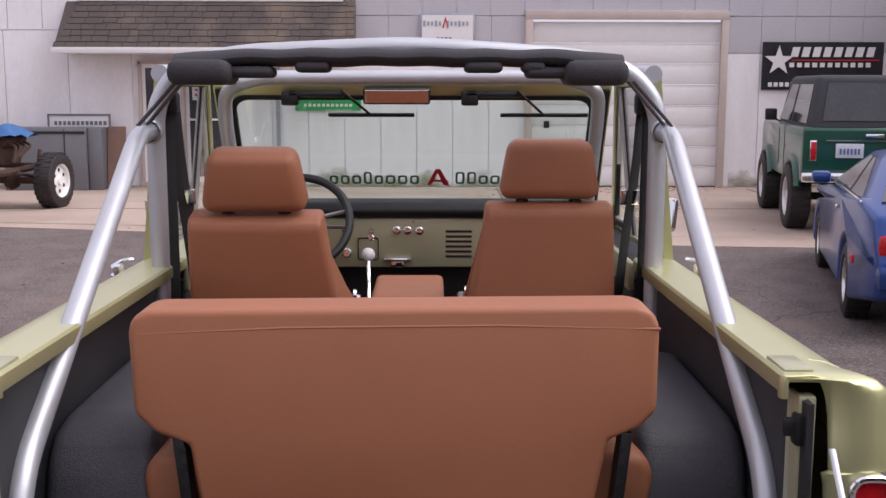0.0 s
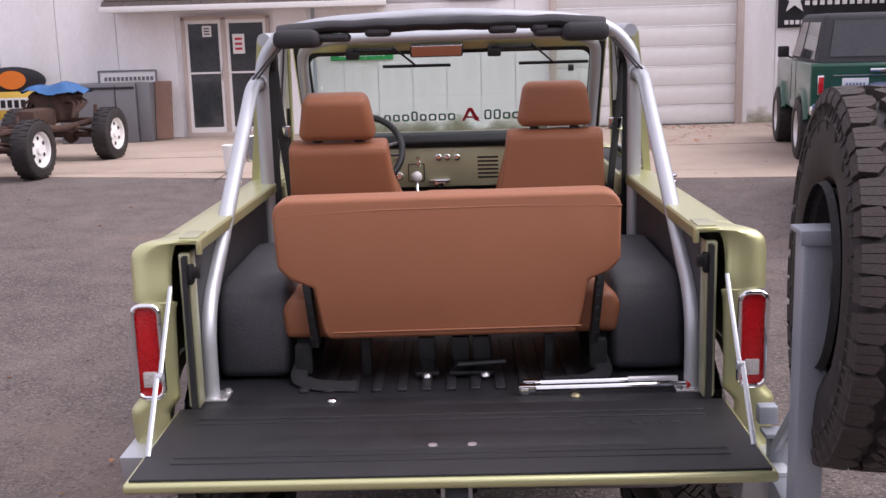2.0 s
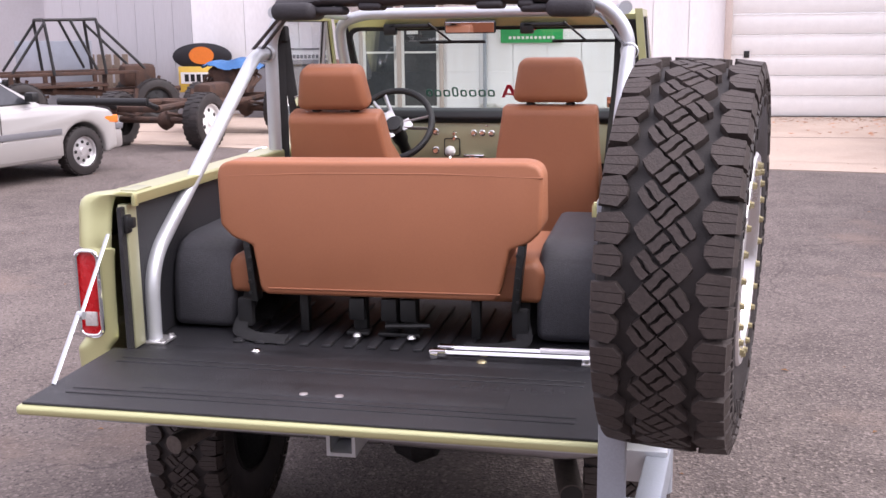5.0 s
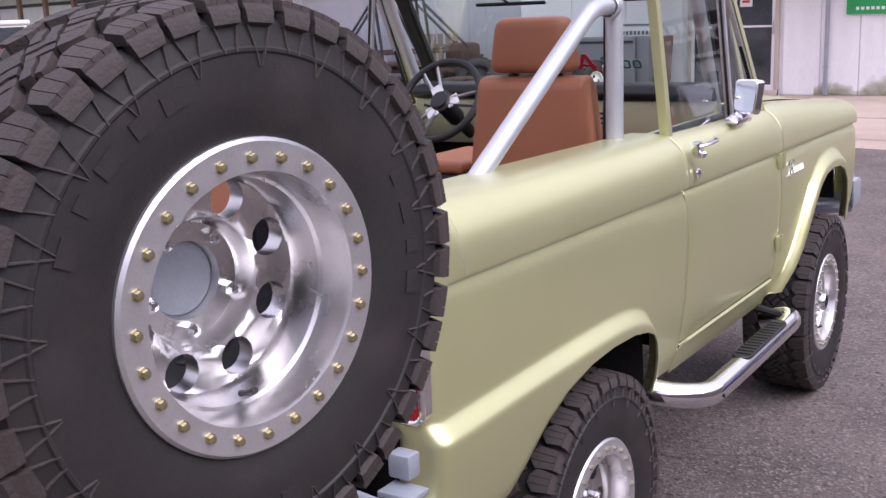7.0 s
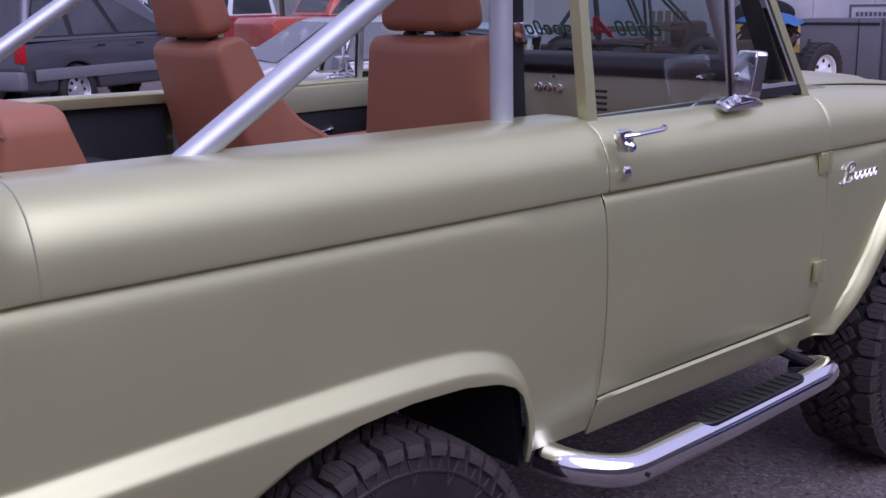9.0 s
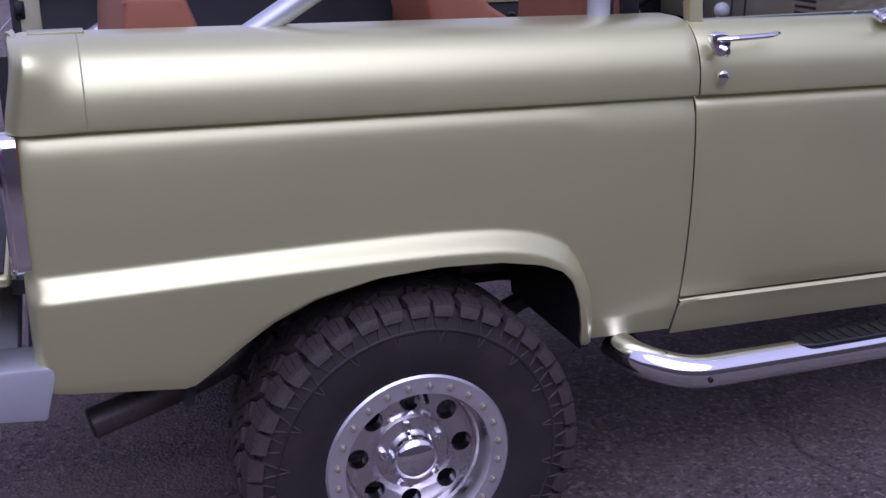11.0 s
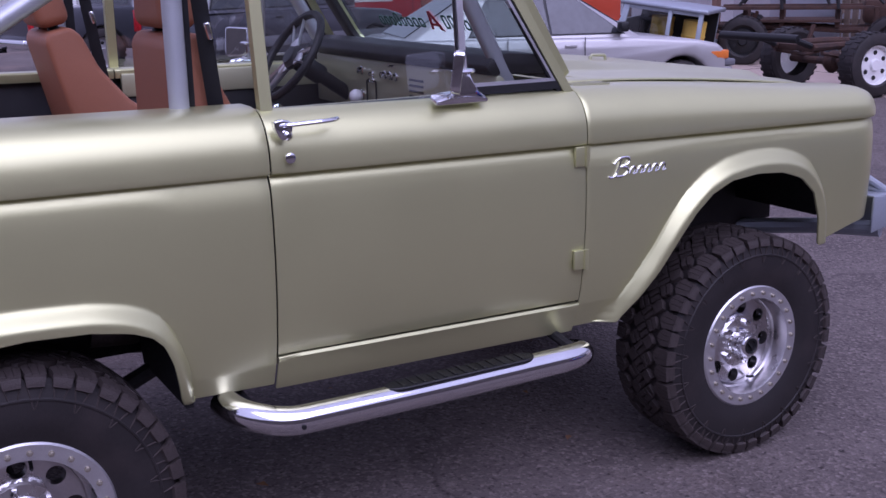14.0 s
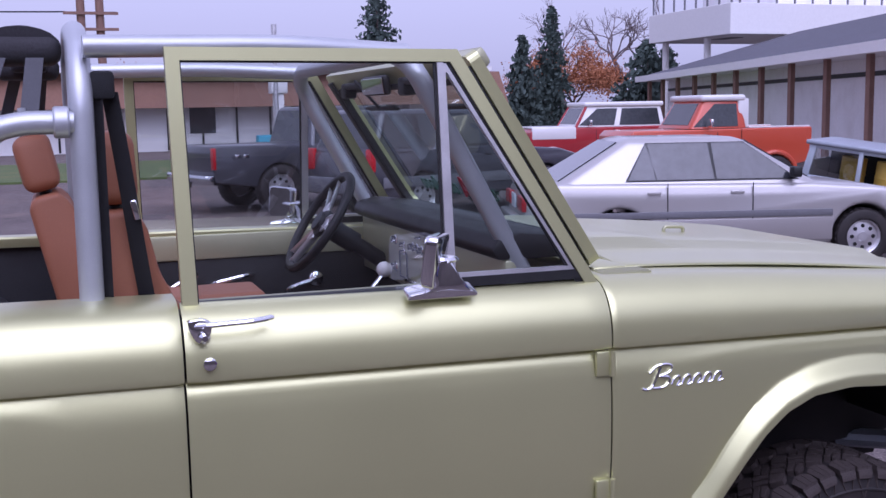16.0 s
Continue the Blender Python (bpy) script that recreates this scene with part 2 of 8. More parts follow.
def finish(name, bm, mat, smooth=True, angle=35):
    bmesh.ops.recalc_face_normals(bm, faces=bm.faces)
    me = bpy.data.meshes.new(name)
    bm.to_mesh(me)
    bm.free()
    mats = mat if isinstance(mat, (list, tuple)) else [mat]
    for m in mats:
        me.materials.append(m)
    if smooth:
        me.polygons.foreach_set("use_smooth", [True] * len(me.polygons))
        me.set_sharp_from_angle(angle=radians(angle))
    return me


def hang(ob, parent):
    ob.parent = parent
    if parent.type == "EMPTY":
        ob.matrix_parent_inverse = Matrix.Translation(-parent.location)
    return ob


def part(name, bm, mat, parent, label="", smooth=True, angle=35):
    ob = new(name, finish(name, bm, mat, smooth, angle))
    hang(ob, parent)
    if label:
        ob["label"] = label
    return ob


def single(name, bm, mat, label, category, group="", kind="", smooth=True, angle=35):
    ob = new(name, finish(name, bm, mat, smooth, angle))
    return tagged(ob, label, category, group, kind)


def again(name, me, parent, m):
    """Another object on the mesh of a piece, under the same parent."""
    ob = new(name, me)
    hang(ob, parent)
    ob.matrix_basis = m
    return ob


def B():
    return bmesh.new()


def box(bm, c, s, bevel=0.0, seg=2, m=None, mat=0):
    g = bmesh.ops.create_cube(bm, size=1.0)
    vs = g["verts"]
    for v in vs:
        v.co = Vector((v.co.x * s[0], v.co.y * s[1], v.co.z * s[2]))
    if bevel:
        es = list({e for v in vs for e in v.link_edges})
        r = bmesh.ops.bevel(bm, geom=es, offset=bevel, segments=seg, profile=0.5, affect="EDGES")
        vs = list({v for f in r["faces"] for v in f.verts} | {v for v in vs if v.is_valid})
    t = Matrix.Translation(c) @ (m or Matrix.Identity(4))
    for v in vs:
        v.co = t @ v.co
    if mat:
        for f in {f for v in vs for f in v.link_faces}:
            f.material_index = mat
    return vs


def prism(bm, pts, a, b, axis="y", bevel=0.0, seg=2, mat=0):
    """A flat outline (u, v) pushed along an axis from a to b. x: (y, z) outline; y: (x, z); z: (x, y)."""
    def put(u, v, w):
        return {"x": (w, u, v), "y": (u, w, v), "z": (u, v, w)}[axis]
    lo = [bm.verts.new(put(u, v, a)) for u, v in pts]
    hi = [bm.verts.new(put(u, v, b)) for u, v in pts]
    k = len(pts)
    fs = [bm.faces.new(lo), bm.faces.new(hi[::-1])]
    for i in range(k):
        fs.append(bm.faces.new((lo[i], hi[i], hi[(i + 1) % k], lo[(i + 1) % k])))
    for f in fs:
        f.material_index = mat
    vs = lo + hi
    if bevel:
        bmesh.ops.recalc_face_normals(bm, faces=fs)
        es = list({e for f in fs for e in f.edges})
        r = bmesh.ops.bevel(bm, geom=es, offset=bevel, segments=seg, profile=0.5, affect="EDGES", clamp_overlap=True)
        for f in r["faces"]:
            f.material_index = mat
        vs = list({v for f in r["faces"] for v in f.verts} | {v for v in vs if v.is_valid})
    return vs


def fillet(pts, r, n=5):
    """A polyline with its corners rounded."""
    pts = [Vector(p) for p in pts]
    out = [pts[0]]
    for a, p, c in zip(pts, pts[1:], pts[2:]):
        d = min(r, (a - p).length * 0.48, (c - p).length * 0.48)
        s, e = p + (a - p).normalized() * d, p + (c - p).normalized() * d
        for i in range(n + 1):
            t = i / n
            out.append(s * (1 - t) ** 2 + p * 2 * t * (1 - t) + e * t * t)
    return out + [pts[-1]]


def sweep(bm, pts, r, seg=12, flat=1.0, mat=0, closed=False):
    """A round bar along a polyline."""
    pts = [Vector(p) for p in pts]
    k = len(pts)
    rings, side = [], None
    for i, p in enumerate(pts):
        if closed:
            d = (pts[(i + 1) % k] - pts[i - 1]).normalized()
        else:
            d = (pts[min(i + 1, k - 1)] - pts[max(i - 1, 0)]).normalized()
        if side is None:
            side = d.orthogonal().normalized()
            if abs(d.z) < 0.9:
                side = d.cross(Vector((0, 0, 1))).normalized()
        else:
            side = (side - d * side.dot(d)).normalized()
        up = d.cross(side)
        rr = r[i] if isinstance(r, (list, tuple)) else r
        rings.append([bm.verts.new(p + (side * math.cos(a) + up * flat * math.sin(a)) * rr)
                      for a in (2 * math.pi * j / seg for j in range(seg))])
    fs = []
    pairs = list(zip(rings, rings[1:])) + ([(rings[-1], rings[0])] if closed else [])
    for p, q in pairs:
        for j in range(seg):
            fs.append(bm.faces.new((p[j], p[(j + 1) % seg], q[(j + 1) % seg], q[j])))
    if not closed:
        fs += [bm.faces.new(rings[0][::-1]), bm.faces.new(rings[-1])]
    for f in fs:
        f.material_index = mat
    return [v for ring in rings for v in ring]


def lathe(bm, prof, seg=48, m=None, mat=0, closed=False):
    """A profile of (radius, height) turned round the x axis."""
    rings = []
    for r, h in prof:
        if r < 1e-5:
            rings.append([bm.verts.new((h, 0, 0))])
        else:
            rings.append([bm.verts.new((h, r * math.cos(a), r * math.sin(a))) for a in (2 * math.pi * j / seg for j in range(seg))])
    pairs = list(zip(rings, rings[1:])) + ([(rings[-1], rings[0])] if closed else [])
    for p, q in pairs:
        for j in range(seg):
            k = (j + 1) % seg
            if len(p) == 1 and len(q) == 1:
                continue
            if len(p) == 1:
                f = bm.faces.new((p[0], q[k], q[j]))
            elif len(q) == 1:
                f = bm.faces.new((p[j], p[k], q[0]))
            else:
                f = bm.faces.new((p[j], p[k], q[k], q[j]))
            f.material_index = mat
    vs = [v for ring in rings for v in ring]
    if m is not None:
        for v in vs:
            v.co = m @ v.co
    return vs


def move(vs, m):
    for v in vs:
        v.co = m @ v.co


def lerp_line(pts, u):
    """The height of a polyline of (u, v) at u."""
    if u <= pts[0][0]:
        return pts[0][1]
    for (a, p), (b, q) in zip(pts, pts[1:]):
        if u <= b:
            return p + (q - p) * (u - a) / max(b - a, 1e-9)
    return pts[-1][1]


def smooth01(t):
    t = min(1, max(0, t))
    return t * t * (3 - 2 * t)


def seg_dist(p, a, b):
    ab = (b[0] - a[0], b[1] - a[1])
    t = ((p[0] - a[0]) * ab[0] + (p[1] - a[1]) * ab[1]) / (ab[0] ** 2 + ab[1] ** 2)
    t = min(1, max(0, t))
    return math.hypot(p[0] - a[0] - t * ab[0], p[1] - a[1] - t * ab[1])


def round_line(pts, n=4):
    """A smooth curve through (u, v) points."""
    out = []
    for i in range(len(pts) - 1):
        p0, p1, p2, p3 = pts[max(i - 1, 0)], pts[i], pts[i + 1], pts[min(i + 2, len(pts) - 1)]
        for k in range(n):
            t = k / n
            out.append(tuple(0.5 * (2 * p1[j] + (p2[j] - p0[j]) * t + (2 * p0[j] - 5 * p1[j] + 4 * p2[j] - p3[j]) * t * t
                                    + (3 * p1[j] - p0[j] - 3 * p2[j] + p3[j]) * t ** 3) for j in (0, 1)))
    return out + [pts[-1]]


def solid(ob, t, offset=-1.0):
    md = ob.modifiers.new("thickness", "SOLIDIFY")
    md.thickness, md.offset = t, offset
    wn = ob.modifiers.new("shading", "WEIGHTED_NORMAL")
    wn.weight, wn.keep_sharp = 90, True
    return ob


def ring_frame(bm, outer, inner, a, b, axis="x", mat=0):
    """A frame between two outlines of as many points, pushed along an axis from a to b."""
    def put(p, w):
        return {"x": (w, p[0], p[1]), "y": (p[0], w, p[1]), "z": (p[0], p[1], w)}[axis]
    vs = [[bm.verts.new(put(p, w)) for p in line] for line in (outer, inner) for w in (a, b)]
    oa, ob_, ia, ib = vs
    k = len(outer)
    for i in range(k):
        j = (i + 1) % k
        for q in ((oa[i], oa[j], ia[j], ia[i]), (ob_[i], ib[i], ib[j], ob_[j]), (oa[i], ob_[i], ob_[j], oa[j]), (ia[i], ia[j], ib[j], ib[i])):
            bm.faces.new(q).material_index = mat
    return [v for line in vs for v in line]


# ---------------------------------------------------------------- wheels
TYRE_R = 0.386


HALF = [(0.198, 0.110), (0.212, 0.130), (0.245, 0.144), (0.290, 0.149), (0.327, 0.1470), (0.330, 0.1500), (0.334, 0.1500), (0.337, 0.1455), (0.366, 0.138), (0.379, 0.120), (0.384, 0.08), (0.385, 0.0)]
PAIRS = 20


def carcass(bm, R, W):
    k, w = R / 0.402, W / 0.29
    prof = [(r * k, h * w) for r, h in HALF] + [(r * k, -h * w) for r, h in HALF[-2::-1]]
    lathe(bm, prof, 72)


def side_half(r, R, W):
    """Half width of the tyre's flank at radius r."""
    k, w = R / 0.402, W / 0.29
    return lerp_line([(p * k, h * w) for p, h in HALF], r)


def block(bm, corners, R, r0, shrink=0.93):
    """One tread block from (across, angle) corners; its walls slope."""
    ch = sum(c[0] for c in corners) / len(corners)
    ca = sum(c[1] for c in corners) / len(corners)
    lo = [bm.verts.new((h, r0 * math.cos(t), r0 * math.sin(t))) for h, t in corners]
    hi = []
    for h, t in corners:
        h2, t2 = ch + (h - ch) * shrink, ca + (t - ca) * shrink
        r = R - 0.42 * max(0.0, abs(h2) - 0.070) ** 1.5
        hi.append(bm.verts.new((h2, r * math.cos(t2), r * math.sin(t2))))
    bm.faces.new(hi)
    k = len(corners)
    for i in range(k):
        j = (i + 1) % k
        bm.faces.new((lo[i], lo[j], hi[j], hi[i]))


def shoulder_block(bm, a, s, odd, R, W):
    """A lug of the tread's edge that runs over the shoulder and ends in ribs on the sidewall."""
    st = math.pi / PAIRS
    hw, r0 = W / 2, R - 0.019
    g = 1 if odd else -1
    w = st * 0.472
    a += g * st * 0.035
    inner = hw * (0.50 if odd else 0.57)
    edge = hw * 0.985
    # three strips with sipes between them
    for u0, u1 in ((-1.0, -0.36), (-0.34, 0.30), (0.32, 1.0)):
        h0, h1 = (s * (inner + 0.016 * max(0.0, abs(u) - 0.4) / 0.6) for u in (u0, u1))
        block(bm, [(h0, a + w * u0), (s * edge, a + w * 0.86 * u0), (s * edge, a + w * 0.86 * u1), (h1, a + w * u1)], R, r0, 0.955)
    top = R - 0.42 * max(0.0, edge - 0.070) ** 1.5
    # the lug's foot rolls over the shoulder
    t0, t1, tm = a - w * 0.82, a + w * 0.82, a
    lines = [[(edge * 0.98, top - 0.004, t), (hw * 1.020, R - 0.022, t), (hw * 1.034, R - 0.036, tm + (t - tm) * 0.92)] for t in (t0, t1)]
    vs = [[bm.verts.new((s * h, r * math.cos(t), r * math.sin(t))) for h, r, t in line] for line in lines]
    dn = [[bm.verts.new((s * (h - 0.014), (r - 0.008) * math.cos(t), (r - 0.008) * math.sin(t))) for h, r, t in line] for line in lines]
    for i in range(2):
        bm.faces.new((vs[0][i], vs[0][i + 1], vs[1][i + 1], vs[1][i]))
        for q in (0, 1):
            bm.faces.new((vs[q][i], vs[q][i + 1], dn[q][i + 1], dn[q][i]))
    bm.faces.new((vs[0][2], vs[1][2], dn[1][2], dn[0][2]))
    # thin ridges on the sidewall: a V below every second lug, a short pair below the others
    deep, close = (0.092, 0.10) if odd else (0.072, 0.55)
    wide = 0.0021 / R
    for g in (-1, 1):
        rows = []
        for q in range(4):
            u = q / 3
            r = R - 0.039 - (deep - 0.039) * u
            t = a + g * w * 0.66 * (1 - u * (1 - close))
            h = side_half(r, R, W)
            lift = 0.0048 * (1 - 0.55 * u)
            rows.append([bm.verts.new((s * x, r * math.cos(v), r * math.sin(v))) for x, v in ((h - 0.003, t - wide * 1.5), (h + lift, t - wide * 0.5), (h + lift, t + wide * 0.5), (h - 0.003, t + wide * 1.5))])
        for p, q in zip(rows, rows[1:]):
            for k in range(3):
                bm.faces.new((p[k], p[k + 1], q[k + 1], q[k]))
        bm.faces.new(rows[0])
        bm.faces.new(rows[-1])


def centre_block(bm, a, col, flip, R, W):
    """A rotated square of the lattice in the middle of the tread, some slit into two; col is -1, 0 or 1."""
    st = math.pi / PAIRS
    k = W / 0.245
    d, lim = 0.0318 * k, 0.0545 * k
    lean = 0.10 * flip
    parts = ((-0.455, -0.045), (0.045, 0.455)) if col == 0 or flip > 0 else ((-0.455, 0.455),)
    for v0, v1 in parts:
        quad = []
        for u, v in ((-0.455, v0), (-0.10, v0 + 0.05), (0.12, v0 - 0.01), (0.455, v0), (0.47, (v0 + v1) / 2), (0.455, v1), (0.10, v1 - 0.055), (-0.12, v1 + 0.01), (-0.455, v1)):
            if col == 0:
                u, v = v, u
            h = col * d + (u + v) * d
            t = (u - v + lean * (u + v)) * st * 0.5
            over = max(0.0, abs(h) - lim)
            quad.append((h - math.copysign(over, h), a + t - math.copysign(min(abs(t), over / (R * 1.4)), t)))
        block(bm, quad, R - (0.0012 if v0 > 0 else 0.0), R - 0.020, 0.945)


def tread_meshes(R, W):
    """Lug meshes at angle zero: two shapes for each edge and for each column of the middle."""
    out = []
    for side, odd in ((1, 0), (1, 1), (-1, 0), (-1, 1)):
        bm = B()
        shoulder_block(bm, 0.0, side, odd, R, W)
        out.append(finish("shoulder_lug", bm, M_TREAD, True, 24))
    for col in (-1, 0, 1):
        for flip in (1, -1):
            bm = B()
            centre_block(bm, 0.0, col, flip, R, W)
            out.append(finish("centre_lug", bm, M_TREAD, True, 24))
    return out


def tread_places():
    """(index into tread_meshes, angle) of each lug."""
    st = math.pi / PAIRS
    for i in range(2 * PAIRS):
        yield i % 2, i * st
        yield 2 + i % 2, (i + 0.5) * st
        for col in (-1, 0, 1):
            yield 4 + 2 * (col + 1) + (i + (col > 0)) % 2, (i + 0.5 * (col != 0)) * st


def put_tread(meshes, parent, m):
    for k, ang in tread_places():
        again(meshes[k].name.split(".")[0], meshes[k], parent, m @ Matrix.Rotation(ang, 4, "X"))


def tyre_mesh(R=TYRE_R, W=0.26, tread=True):
    bm = B()
    carcass(bm, R, W)
    if tread:
        st = math.pi / PAIRS
        for i in range(2 * PAIRS):
            shoulder_block(bm, i * st, 1, i % 2, R, W)
            shoulder_block(bm, (i + 0.5) * st, -1, i % 2, R, W)
            for col in (-1, 0, 1):
                centre_block(bm, (i + 0.5 * (col != 0)) * st, col, 1 - 2 * ((i + (col > 0)) % 2), R, W)
    return finish("tyre", bm, M_RUBBER, True, 24)


def holed_plate(bm, n, r1, r2, rc, rh, h, depth, dish=0.0):
    """A disc face with n round holes; the holes have walls."""
    k = 16
    for s in range(n):
        a0 = 2 * math.pi * s / n
        da = math.pi / n
        edge, hole, back = [], [], []
        for j in range(k):
            t = 2 * math.pi * j / k
            ca, sa = math.cos(t), math.sin(t)
            m = max(abs(ca), abs(sa))
            u, v = ca / m, sa / m
            r = (r1 + r2) / 2 + u * (r2 - r1) / 2
            ang = a0 + v * da
            hh = h + dish * (r2 - r) / (r2 - r1)
            edge.append(bm.verts.new((hh, r * math.cos(ang), r * math.sin(ang))))
            y, z = rc + rh * ca, rh * sa
            hh = h + dish * (r2 - rc) / (r2 - r1)
            yy, zz = y * math.cos(a0) - z * math.sin(a0), y * math.sin(a0) + z * math.cos(a0)
            hole.append(bm.verts.new((hh, yy, zz)))
            back.append(bm.verts.new((hh - depth, yy, zz)))
        for j in range(k):
            i = (j + 1) % k
            bm.faces.new((edge[j], edge[i], hole[i], hole[j]))
            bm.faces.new((hole[j], hole[i], back[i], back[j]))


def rim_mesh(deep, bowl=False):
    """Deep-dish slotted rim; the outer bead seat is at x = 0.12."""
    bm = B()
    face = 0.118 - deep
    lathe(bm, [(0.173, 0.124), (0.170, 0.112), (0.166, 0.095), (0.165, 0.076), (0.161, 0.070), (0.160, face + 0.014), (0.1575, face + 0.002), (0.155, face - 0.002)], 64)
    holed_plate(bm, 8, 0.098 if bowl else 0.094, 0.156, 0.128 if bowl else 0.126, 0.0290 if bowl else 0.0250, face, 0.03, -0.010 if bowl else 0.006)
    if bowl:
        lathe(bm, [(0.098, face - 0.010), (0.094, face - 0.016), (0.090, face - 0.040), (0.086, face - 0.045), (0.058, face - 0.047), (0.056, face - 0.055), (0.056, face - 0.075)], 48)
    else:
        lathe(bm, [(0.094, face + 0.006), (0.088, face + 0.012), (0.052, face + 0.014), (0.050, face - 0.01), (0.0, face - 0.01)], 48)
    bmesh.ops.remove_doubles(bm, verts=bm.verts, dist=0.0004)
    return finish("rim", bm, M_ALLOY, True, 30)


def barrel_mesh():
    bm = B()
    lathe(bm, [(0.196, -0.125), (0.203, -0.11), (0.188, -0.10), (0.186, 0.07), (0.196, 0.105), (0.198, 0.118)], 64)
    return finish("rim_barrel", bm, M_DARK_METAL, True, 30)


def ring_mesh():
    bm = B()
    lathe(bm, [(0.172, 0.120), (0.1745, 0.129), (0.214, 0.129), (0.219, 0.124), (0.219, 0.114)], 72)
    return finish("bead_ring", bm, M_RING, True, 30)


def bolt_mesh(mat=M_BOLT):
    bm = B()
    lathe(bm, [(0.0085, 0.0), (0.0085, 0.002), (0.0065, 0.002), (0.0060, 0.008), (0.0, 0.009)], 6)
    return finish("bead_bolt", bm, mat, False)


def nut_mesh():
    bm = B()
    lathe(bm, [(0.0115, 0.0), (0.0115, 0.014), (0.007, 0.022), (0.0, 0.024)], 6)
    return finish("lug_nut", bm, M_CHROME, False)


ME_TYRE, ME_RING, ME_BOLT, ME_NUT = tyre_mesh(), ring_mesh(), bolt_mesh(), nut_mesh()
ME_BARREL = barrel_mesh()
ME_BOLT_GREY = bolt_mesh(material("tarnished_bolt", (0.42, 0.38, 0.31), 0.45, 0.7, 0.2, 30, 200))
ME_RIM, ME_RIM_DEEP = rim_mesh(0.062), rim_mesh(0.104, True)


def hub_mesh(kind):
    bm = B()
    if kind == "rear":
        lathe(bm, [(0.060, 0.055), (0.056, 0.085), (0.053, 0.100), (0.050, 0.106), (0.040, 0.114), (0.020, 0.120), (0.0, 0.122)], 40)
        lathe(bm, [(0.068, 0.052), (0.064, 0.062), (0.060, 0.058)], 40)
    elif kind == "front":
        lathe(bm, [(0.060, 0.052), (0.060, 0.064), (0.047, 0.068), (0.044, 0.072), (0.043, 0.118), (0.037, 0.127), (0.030, 0.128), (0.030, 0.120), (0.0, 0.120)], 40)
    else:
        lathe(bm, [(0.0555, -0.078), (0.0555, -0.064), (0.053, -0.062), (0.0, -0.061)], 40)
    mats = {"rear": M_CHROME, "front": M_CHROME, "spare": M_STEEL_PAINT}
    return finish("hub_cap", bm, mats[kind])


SPARE_W = 0.245
SPARE_TREAD = tread_meshes(0.402, SPARE_W)
ROAD_TREAD = tread_meshes(TYRE_R, 0.26)
ME_CARCASS = tyre_mesh(TYRE_R, 0.26, False)


def dress_wheel(parent, m, kind, rim):
    """The parts of a wheel under a parent, placed by m (the wheel's outer side faces +x)."""
    face = 0.118 - (0.104 if kind == "spare" else 0.062)
    again("rim", rim, parent, m)["label"] = "polished alloy rim with round holes"
    again("bead_ring", ME_RING, parent, m)
    again("rim_barrel", ME_BARREL, parent, m)
    hub = hub_mesh(kind)
    again("hub_cap", hub, parent, m @ (Matrix.Translation((face - 0.0, 0, 0)) if kind == "spare" else Matrix.Identity(4)))
    if kind == "front":
        bm = B()
        lathe(bm, [(0.0285, 0.118), (0.0285, 0.126), (0.022, 0.127), (0.020, 0.122), (0.0, 0.122)], 32)
        box(bm, (0.125, 0, 0), (0.008, 0.010, 0.036), 0.002)
        again("hub_dial", finish("hub_dial", bm, M_BLACK), parent, m)["label"] = "black locking dial"
        bm = B()
        box(bm, (0.094, 0.0435, 0), (0.042, 0.007, 0.007), 0.0015)
        rib = finish("hub_rib", bm, M_CHROME)
        for i in range(12):
            again("hub_rib", rib, parent, m @ Matrix.Rotation(2 * math.pi * i / 12, 4, "X"))
        for i in range(6):
            a = 2 * math.pi * i / 6
            again("hub_screw", ME_BOLT_GREY, parent, m @ Matrix.Translation((0.064, 0.053 * math.cos(a), 0.053 * math.sin(a))))
    for i in range(24):
        a = 2 * math.pi * (i + 0.5) / 24
        again("bead_bolt", ME_BOLT if kind == "spare" else ME_BOLT_GREY, parent, m @ Matrix.Translation((0.129, 0.193 * math.cos(a), 0.193 * math.sin(a))))
    for i in range(5):
        a = 2 * math.pi * i / 5 + 0.5
        again("lug_nut", ME_NUT, parent, m @ Matrix.Translation((face - 0.047 if kind == "spare" else face + 0.012, 0.073 * math.cos(a), 0.073 * math.sin(a))))
    bm = B()
    sweep(bm, [(0.066, 0.151, 0), (0.085, 0.146, 0), (0.10, 0.138, 0)], 0.005, 8)
    me = finish("valve_stem", bm, M_BLACK)
    again("valve_stem", me, parent, m @ Matrix.Rotation(radians(78 if kind == "rear" else 250), 4, "X"))


# ---------------------------------------------------------------- the truck
TRUCK = thing("off_road_truck", (0, 1.1, 0), "olive green metallic open-top off-road truck with chrome trim", "truck")
CREASE, BELT, WIDE = 1.160, 1.314, 0.018
LOW = [(0.555, 0.768), (0.60, 0.784), (0.645, 0.800), (0.70, 0.811), (0.80, 0.8225), (0.90, 0.8285), (0.98, 0.8295), (1.04, 0.8280), (1.09, 0.8250), (1.125, 0.8205), (1.141, 0.8150), (1.150, 0.8085)]
UP = [(0.8085, CREASE - 0.0075), (0.8285, CREASE - 0.0066), (0.8312, CREASE - 0.001), (0.8310, 1.169), (0.8308, 1.184), (0.8285, 1.207), (0.824, 1.229), (0.8165, 1.250), (0.8065, 1.270), (0.793, 1.287), (0.776, 1.301), (0.754, 1.310), (0.728, BELT), (0.663, BELT), (0.658, 1.308), (0.658, 1.280)]
CAP = [(1.16, 0.831), (1.255, 0.831), (1.280, 0.827), (1.294, 0.818), (1.304, 0.803), (1.310, 0.783), (1.314, 0.758)]
